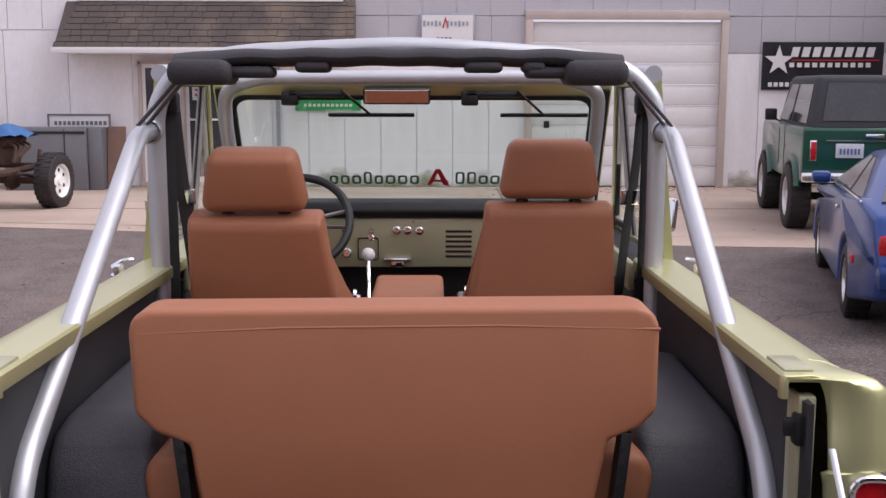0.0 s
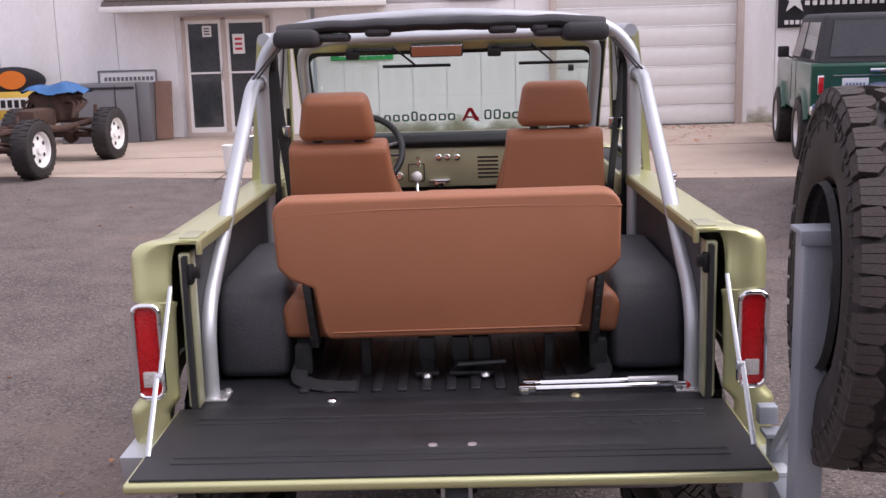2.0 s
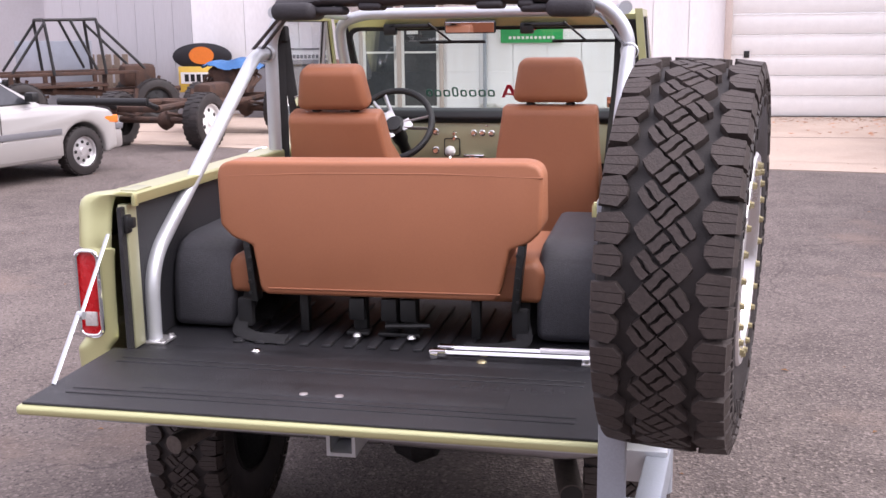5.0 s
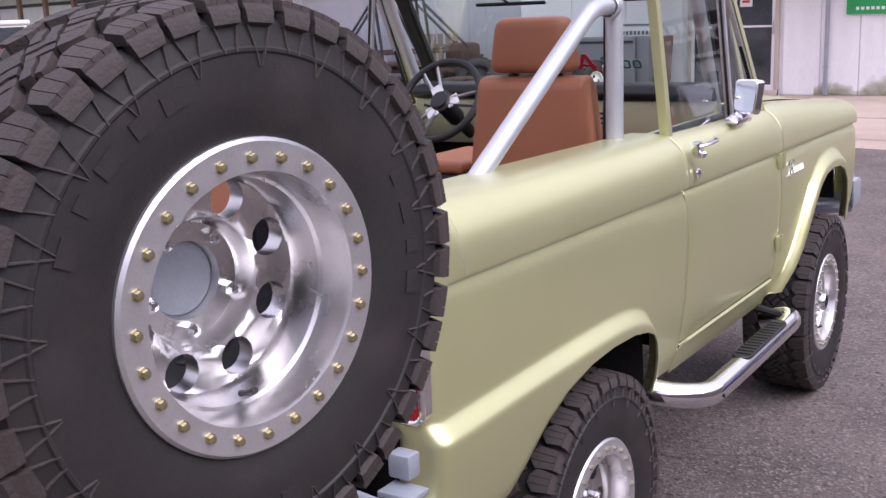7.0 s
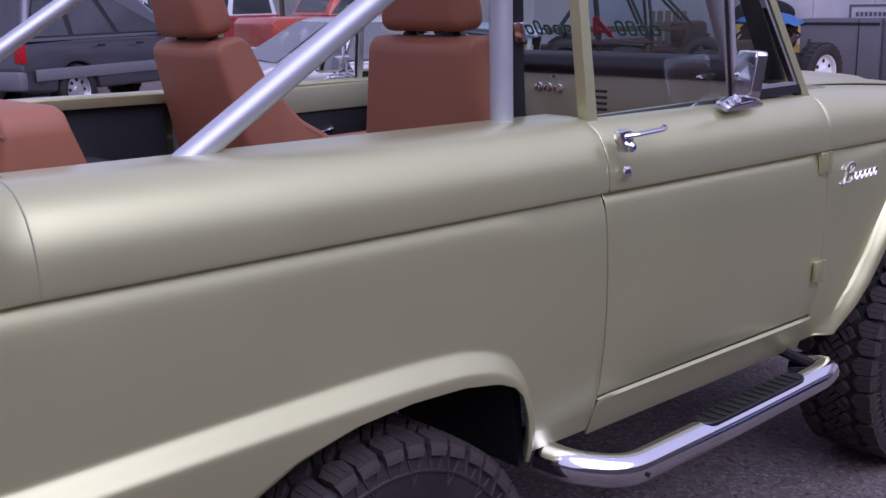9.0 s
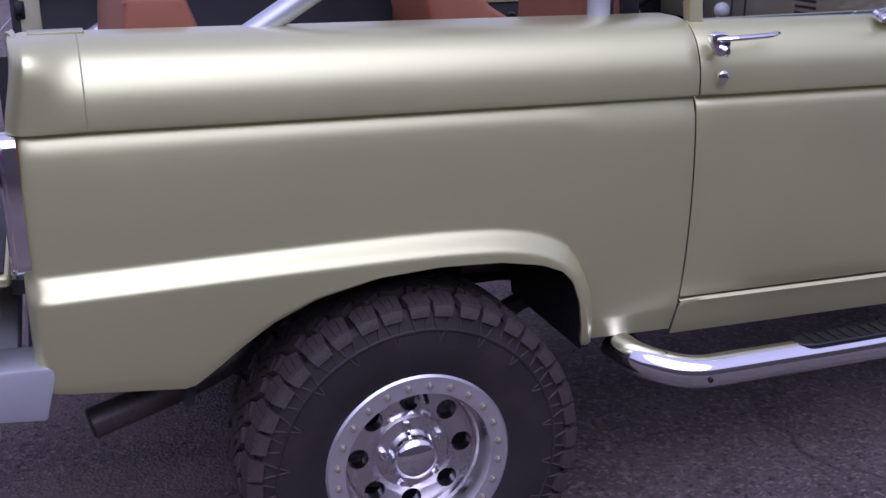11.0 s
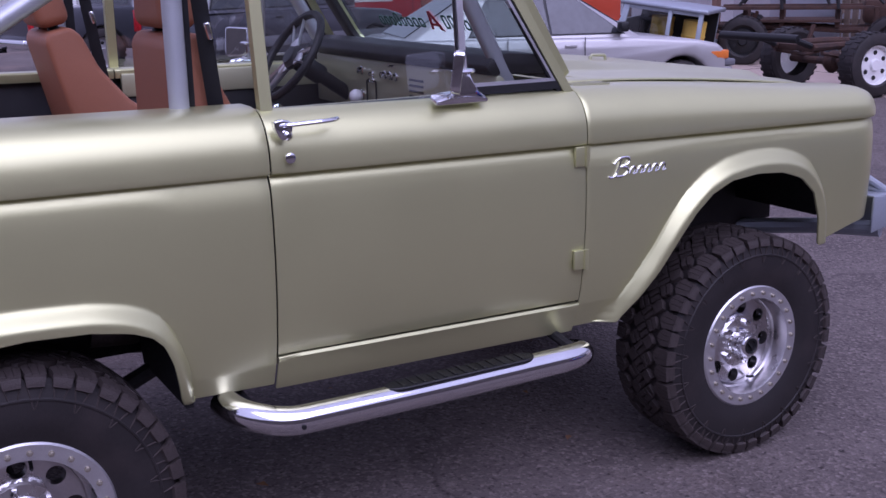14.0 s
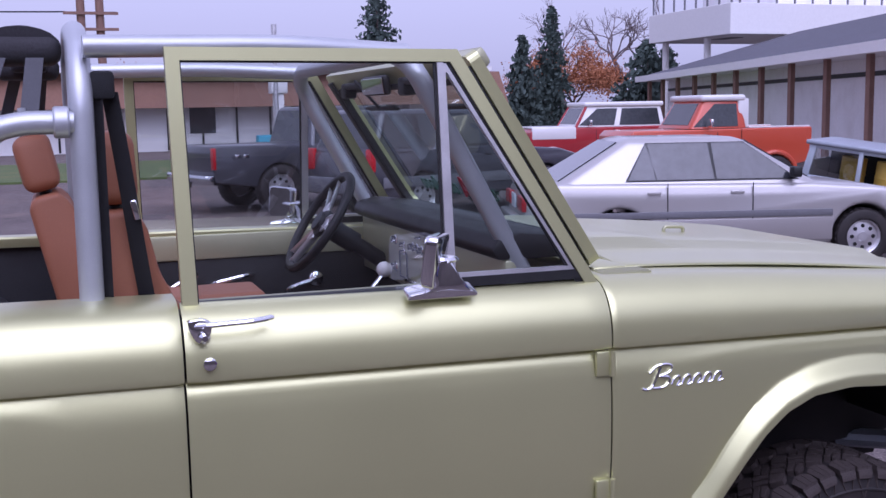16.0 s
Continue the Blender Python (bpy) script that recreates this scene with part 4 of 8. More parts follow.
for s in (1, -1):
    cols = [(y, 0.0, y) for y in spread(0.6865, 1.6625, 0.06)]
    door = side_panel("door", s, cols, [(0.68, 0.674), (1.68, 0.657)], None, 20, "olive door with framed window", UP if s < 0 else UP[:11] + [(0.762, 1.3065), (0.753, 1.3085), (0.750, 1.302), (0.750, 1.275)])
    if s > 0:
        bm = B()
        box(bm, (0.708, 1.17, 1.288), (0.085, 0.94, 0.012), 0.003)
        part("glass_felt", bm, M_BLACK, door, "black felt along the glass")
    bm = B()
    box(bm, (s * 0.672, 1.17, 0.965), (0.02, 0.93, 0.55), 0.01)
    trimp = part("inner_panel", bm, M_BLACK, door, "black vinyl door trim")
    bm = B()
    box(bm, (s * 0.660, 1.17, 1.253), (0.02, 0.93, 0.085), 0.006)
    part("upper_rail", bm, M_PAINT_IN, door)
    bm = B()
    sweep(bm, fillet([(s * 0.66, 0.92, 1.12), (s * 0.62, 0.94, 1.13), (s * 0.62, 1.05, 1.15), (s * 0.66, 1.08, 1.15)], 0.02), 0.009, 8)
    part("pull_handle", bm, M_CHROME, door)
    # window crank with a round knob
    bm = B()
    lathe(bm, [(0.030, 0), (0.026, 0.014), (0.016, 0.022), (0, 0.024)], 18, Matrix.Translation((s * 0.664, 1.30, 1.118)) @ Matrix.Rotation(0 if s < 0 else math.pi, 4, "Z"))
    sweep(bm, [(s * 0.642, 1.30, 1.118), (s * 0.636, 1.25, 1.108), (s * 0.634, 1.20, 1.092)], 0.009, 10)
    lathe(bm, [(0.011, 0), (0.014, 0.012), (0.012, 0.030), (0, 0.034)], 14, Matrix.Translation((s * 0.636, 1.195, 1.092)) @ Matrix.Rotation(0 if s < 0 else math.pi, 4, "Z"))
    part("window_crank", bm, M_CHROME, door)
    bm = B()
    outer = [(0.692, 1.262), (0.684, 1.842), (1.332, 1.838), (1.668, 1.275)]
    inner = [(0.724, 1.280), (0.714, 1.814), (1.314, 1.810), (1.630, 1.284)]
    vs = ring_frame(bm, outer, inner, 0.012, -0.016, "x")
    tilt_to_door(vs, s)
    part("window_frame", bm, M_PAINT, door, smooth=False)
    bm = B()
    vs = ring_frame(bm, [(p[0], p[1]) for p in inner], [(0.727, 1.283), (0.717, 1.810), (1.302, 1.806), (1.606, 1.290)], 0.006, -0.008, "x")
    tilt_to_door(vs, s)
    part("window_seal", bm, M_BLACK, door, smooth=False)
    bm = B()
    vs = prism(bm, [(1.282, 1.808), (1.297, 1.808), (1.297, 1.284), (1.280, 1.284)], 0.013, -0.012, "x")
    vs += ring_frame(bm, [(1.298, 1.806), (1.298, 1.322), (1.602, 1.322), (1.305, 1.806)], [(1.303, 1.786), (1.304, 1.331), (1.588, 1.331), (1.306, 1.786)], 0.008, -0.008, "x")
    tilt_to_door(vs, s)
    vent = part("vent_bar", bm, M_RING, door, "plated quarter-light frame", smooth=False)
    bm = B()
    for y0, y1 in ((1.276, 1.2815), (1.2965, 1.3025)):
        tilt_to_door(prism(bm, [(y0, 1.806), (y1, 1.806), (y1, 1.286), (y0, 1.286)], 0.006, -0.002, "x"), s)
    tilt_to_door(prism(bm, [(1.300, 1.300), (1.300, 1.322), (1.606, 1.322), (1.618, 1.300)], 0.010, -0.010, "x"), s)
    part("vent_seal", bm, M_BLACK, vent, smooth=False)
    for nm, pts in (("window_pane", [(0.725, 1.281), (0.715, 1.812), (1.281, 1.809), (1.280, 1.281)]), ("vent_pane", [(1.299, 1.804), (1.299, 1.324), (1.600, 1.324), (1.304, 1.804)])):
        bm = B()
        vs = [bm.verts.new((0.0, y, z)) for y, z in pts]
        bm.faces.new(vs)
        tilt_to_door(vs, s)
        pane = part(nm, bm, M_GLASS, door, smooth=False)
        pane.visible_shadow = False
    # outside handle, lock, hinges
    bm = B()
    pts = round_line([(0.690, 1.287), (0.712, 1.291), (0.736, 1.284), (0.738, 1.262), (0.726, 1.243), (0.711, 1.240), (0.700, 1.252), (0.691, 1.272)], 2)
    prism(bm, pts, s * 0.85, s * 0.872, "x", 0.005, 2)
    sweep(bm, fillet([(s * 0.866, 0.708, 1.276), (s * 0.884, 0.732, 1.279), (s * 0.884, 0.822, 1.281), (s * 0.872, 0.848, 1.281), (s * 0.860, 0.862, 1.281)], 0.015), 0.0085, 10, 0.7)
    lathe(bm, [(0.012, 0), (0.012, 0.012), (0.006, 0.018), (0, 0.018)], 14, Matrix.Translation((s * 0.868, 0.722, 1.252)) @ (Matrix.Identity(4) if s > 0 else Matrix.Rotation(math.pi, 4, "Z")))
    part("door_handle", bm, M_CHROME, door, "chrome door handle")
    bm = B()
    lathe(bm, [(0.0145, 0), (0.0135, 0.006), (0.008, 0.009), (0, 0.009)], 20, Matrix.Translation((s * 0.856, 0.733, 1.193)) @ (Matrix.Identity(4) if s > 0 else Matrix.Rotation(math.pi, 4, "Z")))
    part("door_lock", bm, M_CHROME, door)
    for z in (1.105, 0.793):
        bm = B()
        box(bm, (s * 0.847, 1.640, z), (0.012, 0.038, 0.060), 0.004)
        sweep(bm, [(s * 0.854, 1.662, z - 0.031), (s * 0.854, 1.662, z + 0.031)], 0.0075, 10)
        part("door_hinge", bm, M_PAINT, door)
    # mirror: long foot, raked web, round cap and a slim head facing rearwards
    bm = B()
    vs = prism(bm, [(1.168, -0.004), (1.172, 0.010), (1.206, 0.016), (1.262, 0.020), (1.322, 0.012), (1.336, 0.004), (1.332, -0.006)], -0.021, 0.021, "x", 0.005, 2)
    move(vs, Matrix.Translation((s * 0.812, 0, 1.297)) @ Matrix.Rotation(radians(s * 24), 4, "Y"))
    vs = prism(bm, [(1.214, 1.300), (1.322, 1.296), (1.292, 1.335), (1.272, 1.372), (1.244, 1.374), (1.232, 1.330)], s * 0.806, s * 0.836, "x", 0.007, 2)
    mir = part("wing_mirror", bm, M_CHROME, door, "chrome wing mirror on a foot")
    bm = B()
    lathe(bm, [(0, -0.006), (0.030, -0.005), (0.034, 0.0), (0.028, 0.006), (0, 0.009)], 24, Matrix.Translation((s * 0.826, 1.257, 1.374)) @ Matrix.Rotation(radians(-90), 4, "Y"))
    part("pivot_cap", bm, M_CHROME, mir)
    outline = fillet([(-0.02, -0.062), (0.044, -0.062), (0.048, 0.054), (-0.070, 0.050), (-0.066, -0.056), (-0.02, -0.062)], 0.018, 5)[:-1]
    head = Matrix.Translation((s * 0.858, 1.220, 1.382)) @ Matrix.Rotation(radians(-s * 33), 4, "Z") @ Matrix.Rotation(radians(-8), 4, "X")
    bm = B()
    vs = prism(bm, [(p * s, q) for p, q in outline], -0.010, 0.016, "y", 0.006, 2)
    move(vs, head)
    part("mirror_head", bm, M_CHROME, mir)
    bm = B()
    vs = prism(bm, [(p * s * 0.88, q * 0.90) for p, q in outline], -0.0125, -0.0095, "y")
    move(vs, head)
    part("mirror_glass", bm, M_MIRROR, mir)

# ---------------------------------------------------------------- windscreen
WS0, WUP = Vector((0, 1.698, 1.304)), Vector((0, -0.337, 0.533)).normalized()
WN = Vector((1, 0, 0)).cross(WUP)
WS = Matrix(((1, WUP.x, WN.x, WS0.x), (0, WUP.y, WN.y, WS0.y), (0, WUP.z, WN.z, WS0.z), (0, 0, 0, 1)))


def rounded_rect(x0, y0, x1, y1, r, n=5):
    out = []
    for cx, cy, a0 in ((x1 - r, y1 - r, 0), (x0 + r, y1 - r, 90), (x0 + r, y0 + r, 180), (x1 - r, y0 + r, 270)):
        out += [(cx + r * math.cos(radians(a0 + 90 * i / (n - 1))), cy + r * math.sin(radians(a0 + 90 * i / (n - 1)))) for i in range(n)]
    return out


bm = B()
vs = ring_frame(bm, rounded_rect(-0.698, 0.012, 0.698, 0.618, 0.02), rounded_rect(-0.640, 0.065, 0.640, 0.560, 0.05), 0.004, -0.026, "z")
move(vs, WS)
wsf = part("windscreen_frame", bm, M_PAINT, TRUCK, smooth=False)
bm = B()
vs = ring_frame(bm, rounded_rect(-0.644, 0.061, 0.644, 0.564, 0.05), rounded_rect(-0.628, 0.077, 0.628, 0.548, 0.05), 0.010, -0.010, "z")
move(vs, WS)
part("windscreen_seal", bm, M_BLACK, wsf, smooth=False)
# black strips laid on the olive pillars to darken their inner faces
for s in (1, -1):
    bm = B()
    move(box(bm, (s * 0.664, 0.312, 0.0085), (0.056, 0.560, 0.009), 0.003), WS)
    part("pillar_dark_strip", bm, M_BLACK, wsf, "black strip that darkens the inside of the pillar")
bm = B()
vs = [bm.verts.new((x, y, 0)) for x, y in rounded_rect(-0.63, 0.075, 0.63, 0.55, 0.05)]
bm.faces.new(vs)
move(vs, WS)
M_WGLASS = glass_material("green_tinted_glass", (0.84, 0.975, 0.915), 0.03, 0.19)
pane = part("windscreen_pane", bm, M_WGLASS, wsf, smooth=False)
pane.visible_shadow = False
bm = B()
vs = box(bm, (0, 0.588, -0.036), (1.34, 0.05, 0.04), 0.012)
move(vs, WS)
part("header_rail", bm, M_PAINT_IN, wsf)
M_DECAL = material("green_decal", (0.05, 0.16, 0.11), 0.6)
M_DECAL_RED = material("red_decal", (0.5, 0.02, 0.04), 0.6)
rnd = random.Random(3)
for x0, n in ((-0.315, 8), (0.155, 4)):
    x = x0
    for i in range(n):
        w = 0.030 + 0.006 * rnd.random()
        h = 0.040 if rnd.random() < 0.65 else 0.056
        bm = B()
        vs = ring_frame(bm, rounded_rect(x, 0.172, x + w, 0.172 + h, 0.010, 3), rounded_rect(x + 0.008, 0.180, x + w - 0.008, 0.172 + h - 0.008, 0.004, 3), 0.003, 0.0045, "z")
        move(vs, WS)
        part("decal_mark", bm, M_DECAL, wsf, "unreadable dark green decal mark", smooth=False)
        x += w + 0.010
bm = B()
vs = prism(bm, [(0.050, 0.168), (0.065, 0.168), (0.088, 0.223), (0.110, 0.168), (0.135, 0.161), (0.098, 0.241), (0.080, 0.241)], 0.003, 0.0046, "z")
vs += prism(bm, [(0.065, 0.185), (0.130, 0.179), (0.130, 0.189), (0.065, 0.195)], 0.0047, 0.0056, "z")
move(vs, WS)
part("windscreen_logo", bm, M_DECAL_RED, wsf, "red triangular decal", smooth=False)
for x0, x1 in ((-0.30, 0.005), (0.31, 0.62)):
    bm = B()
    vs = box(bm, ((x0 + x1) / 2, 0.50, 0.030), (x1 - x0, 0.010, 0.012), 0.003)
    vs += box(bm, ((x0 + x1) / 2, 0.492, 0.024), (x1 - x0, 0.008, 0.008), 0.002)
    sw = sweep(bm, [((x0 + x1) / 2, 0.50, 0.034), ((x0 + x1) / 2 - 0.10, 0.60, 0.03)], 0.005, 8)
    move(vs + sw, WS)
    part("wiper", bm, M_BLACK, TRUCK)
bm = B()
vs = box(bm, (0, 0, 0), (0.235, 0.022, 0.058), 0.010, 3)
move(vs, Matrix.Translation((-0.056, 1.365, 1.776)) @ Matrix.Rotation(radians(9), 4, "X"))
sweep(bm, [(-0.056, 1.37, 1.79), (-0.056, 1.40, 1.81)], 0.008, 8)
imir = part("interior_mirror", bm, M_BLACK, TRUCK)
bm = B()
vs = box(bm, (0, 0, 0), (0.222, 0.003, 0.046), 0.001, 1)
move(vs, Matrix.Translation((-0.056, 1.3535, 1.774)) @ Matrix.Rotation(radians(9), 4, "X"))
part("mirror_glass", bm, M_MIRROR, imir)
for x in (-0.34, 0.28):
    bm = B()
    vs = box(bm, (x, 1.385, 1.782), (0.20, 0.05, 0.022), 0.008, 2)
    box(bm, (x - 0.09 if x < 0 else x - 0.08, 1.380, 1.768), (0.06, 0.04, 0.05), 0.008, 2)
    part("sun_visor", bm, M_BLACK, TRUCK, "folded black sun visor")

# ---------------------------------------------------------------- dashboard
bm = B()
prism(bm, [(1.46, 1.335), (1.44, 1.36), (1.46, 1.393), (1.52, 1.402), (1.68, 1.385), (1.68, 1.335)], -0.655, 0.655, "x", 0.01, 2)
part("dashboard_pad", bm, M_BLACK, TRUCK, "black padded dashboard top")
bm = B()
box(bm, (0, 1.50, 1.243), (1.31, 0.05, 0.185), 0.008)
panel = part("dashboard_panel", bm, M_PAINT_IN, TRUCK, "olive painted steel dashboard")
for x, z, r in ((-0.062, 1.288, 0.012), (-0.022, 1.288, 0.012), (0.022, 1.286, 0.012), (-0.245, 1.292, 0.013), (-0.245, 1.205, 0.014), (-0.155, 1.285, 0.008), (-0.155, 1.262, 0.009), (0.0, 1.322, 0.004)):
    bm = B()
    lathe(bm, [(r * 1.25, 0), (r * 1.25, 0.004), (r, 0.006), (r * 0.85, 0.018), (0, 0.019)], 16, Matrix.Translation((x, 1.475, z)) @ Matrix.Rotation(radians(-90), 4, "Z"))
    part("dash_knob", bm, M_CHROME, panel)
for i in range(6):
    bm = B()
    box(bm, (0.165, 1.474, 1.192 + i * 0.0185), (0.096, 0.004, 0.008), 0.001, 1)
    part("vent_slot", bm, M_BLACK, panel, smooth=False)
bm = B()
vs = ring_frame(bm, rounded_rect(-0.205, 1.178, -0.128, 1.262, 0.008, 3), rounded_rect(-0.201, 1.182, -0.132, 1.258, 0.006, 3), 1.474, 1.470, "y")
part("shift_plate", bm, M_BLACK, panel, smooth=False)
bm = B()
box(bm, (-0.06, 1.47, 1.182), (0.10, 0.03, 0.014), 0.006)
box(bm, (-0.06, 1.475, 1.165), (0.05, 0.02, 0.03), 0.006)
part("ashtray_pull", bm, M_CHROME, panel)
bm = B()
sweep(bm, fillet([(-0.15, 1.20, 0.86), (-0.155, 1.30, 1.08), (-0.162, 1.40, 1.19)], 0.06), 0.007, 8)
lever = part("shift_lever", bm, M_CHROME, TRUCK)
bm = B()
bmesh.ops.create_uvsphere(bm, u_segments=20, v_segments=12, radius=0.025, matrix=Matrix.Translation((-0.163, 1.408, 1.209)))
part("knob", bm, M_WHITE, lever, "white ball knob")
# steering column and wheel
SC, SD = Vector((-0.392, 1.260, 1.346)), Vector((0, -0.83, 0.56)).normalized()
SM = Matrix.Translation(SC) @ Vector((1, 0, 0)).rotation_difference(SD).to_matrix().to_4x4()
bm = B()
sweep(bm, [SC + SD * -0.03, SC + SD * -0.42], 0.026, 12)
sweep(bm, [SC + SD * -0.03, SC + SD * -0.14], 0.036, 14)
sweep(bm, [SC + SD * -0.10, SC + SD * -0.08 + Vector((-0.12, 0, 0.02))], 0.006, 6)
part("steering_column", bm, M_BLACK, TRUCK)
bm = B()
vs = sweep(bm, [(0, 0.175 * math.cos(a), 0.175 * math.sin(a)) for a in (2 * math.pi * i / 40 for i in range(40))], 0.015, 10, closed=True)
move(vs, SM)
sw = part("steering_wheel", bm, M_BLACK, TRUCK, "black leather steering wheel with polished spokes")
for a0 in (90, 210, 330):
    bm = B()
    d = Vector((0, math.cos(radians(a0)), math.sin(radians(a0))))
    e = Vector((0, -d.z, d.y))
    vs = []
    for w in (-1, 1):
        vs += sweep(bm, [Vector((-0.012, 0, 0)) + d * 0.04 + e * w * 0.014, Vector((-0.002, 0, 0)) + d * 0.165 + e * w * 0.032], 0.013, 6, 0.35)
    vs += box(bm, Vector((-0.006, 0, 0)) + d * 0.055, (0.008, 0.05, 0.05), 0.003)
    move(vs, SM)
    part("spoke", bm, M_RING, sw)
bm = B()
lathe(bm, [(0.048, -0.02), (0.048, -0.005), (0.036, 0.004), (0.034, 0.012), (0, 0.016)], 28, SM)
part("horn_button", bm, M_BLACK, sw)

# chrome script on the fender, kept as plain slanted strokes
for s in (1, -1):
    badge = None
    strokes = [([(-0.022, 0.004), (-0.010, 0.000), (0.004, 0.006), (0.010, 0.028), (0.014, 0.052)], 0.0036),
               ([(-0.012, 0.040), (0.002, 0.055), (0.030, 0.058), (0.046, 0.050), (0.040, 0.036), (0.018, 0.030), (0.044, 0.026), (0.048, 0.012), (0.034, 0.002), (0.008, 0.002)], 0.0034)]
    for k in range(5):
        y0 = 0.066 + k * 0.029
        strokes.append(([(y0 - 0.008, 0.006), (y0 - 0.004, 0.022), (y0 + 0.008, 0.025), (y0 + 0.013, 0.014), (y0 + 0.008, 0.003), (y0 + 0.020, 0.006)], 0.0028))
    for line, r in strokes:
        bm = B()
        sweep(bm, [(s * 0.8470, 1.766 + y + 0.28 * z, 1.030 + z) for y, z in round_line(line, 3)], r, 6)
        ob = part("badge" if badge is None else "badge_stroke", bm, M_CHROME, badge or TRUCK, "small chrome badge strokes" if badge is None else "")
        badge = badge or ob


# ---------------------------------------------------------------- roll cage
CAGE = thing("roll_cage", (0, 0.51, 0.86), "silver painted tubular roll cage bolted to the bed", "roll cage")
HY = 0.515
bm = B()
sweep(bm, fillet([(-0.685, HY, 0.86), (-0.685, HY, 1.76), (-0.612, HY, 1.866), (-0.45, HY, 1.898), (0.0, HY, 1.920), (0.44, HY, 1.892), (0.600, HY, 1.860), (0.685, HY, 1.76), (0.685, HY, 0.86)], 0.12, 8), 0.0255, 16)
part("main_hoop", bm, M_TUBE, CAGE)
for s in (1, -1):
    bm = B()
    sweep(bm, fillet([(s * 0.676, -0.608, 0.865), (s * 0.676, -0.605, 1.10), (s * 0.690, 0.36, 1.69), (s * 0.690, 0.50, 1.69)], 0.13, 8), 0.0245, 16)
    br = part("rear_brace", bm, M_TUBE, CAGE)
    bm = B()
    box(bm, (s * 0.676, -0.608, 0.868), (0.105, 0.085, 0.008), 0.002)
    for dx, dy in ((0.042, -0.03), (-0.042, -0.03), (0.042, 0.03)):
        lathe(bm, [(0.009, 0), (0.009, 0.008), (0, 0.010)], 6, Matrix.Translation((s * 0.676 + dx, -0.608 + dy, 0.872)) @ Matrix.Rotation(radians(-90), 4, "Y"))
    part("foot_plate", bm, M_RING, br)
    bm = B()
    lathe(bm, [(0.030, -0.016), (0.033, -0.012), (0.033, 0.012), (0.030, 0.016)], 20, Matrix.Translation((s * 0.690, 0.475, 1.69)) @ Matrix.Rotation(radians(90), 4, "Z"))
    part("joint_collar", bm, M_TUBE, br)
    bm = B()
    lathe(bm, [(0.008, 0), (0.008, 0.008), (0, 0.009)], 8, Matrix.Translation((s * 0.690, 0.40, 1.712)) @ Matrix.Rotation(radians(-90), 4, "Y"))
    part("joint_bolt", bm, M_TUBE, br)
    bm = B()
    sweep(bm, fillet([(s * 0.672, HY + 0.01, 1.845), (s * 0.65, 0.95, 1.850), (s * 0.60, 1.250, 1.835)], 0.10, 8), 0.024, 16)
    part("side_bar", bm, M_TUBE, CAGE)
bm = B()
sweep(bm, fillet([(-0.64, 1.530, 1.30), (-0.645, 1.310, 1.70), (-0.635, 1.260, 1.80), (-0.52, 1.245, 1.838), (0.52, 1.245, 1.842), (0.635, 1.260, 1.80), (0.64, 1.310, 1.70), (0.635, 1.530, 1.30)], 0.12, 8), 0.0245, 16)
part("front_hoop", bm, M_TUBE, CAGE)
M_STRAP = material("grey_webbing", (0.07, 0.07, 0.08), 0.7, 0, 0.2, 30, 300, 0.3, 400)
# padded roll on the hoop with hanging straps
bm = B()
pts, rad = [], []
for i in range(41):
    t = i / 40
    x = -0.590 + 1.145 * t
    end = max(0.0, abs(t - 0.5) - 0.36) / 0.14
    pts.append((x, HY - 0.115, 1.882 - 0.024 * smooth01(end) + 0.004 * math.sin(t * math.pi) + 0.0015 * math.sin(t * 47)))
    rad.append(0.051 + 0.031 * smooth01(end) + 0.0025 * math.sin(t * 23))
sweep(bm, pts, rad, 20, 0.46)
roll = single("padded_roll", bm, M_PAD, "rolled charcoal cloth top strapped to the roll bar", "soft top")
for s in (1, -1):
    bm = B()
    box(bm, (s * 0.505 - 0.018, HY - 0.125, 1.846), (0.16, 0.19, 0.064), 0.026, 3)
    part("rolled_end", bm, M_PAD, roll)
for x, w in ((-0.42, 0.16), (0.40, 0.18), (-0.24, 0.09), (0.20, 0.10), (0.33, 0.06)):
    bm = B()
    box(bm, (x, HY - 0.115, 1.861 - (0.014 if w > 0.15 else 0)), (w, 0.10, 0.030), 0.014, 3)
    part("cloth_fold", bm, M_PAD, roll)
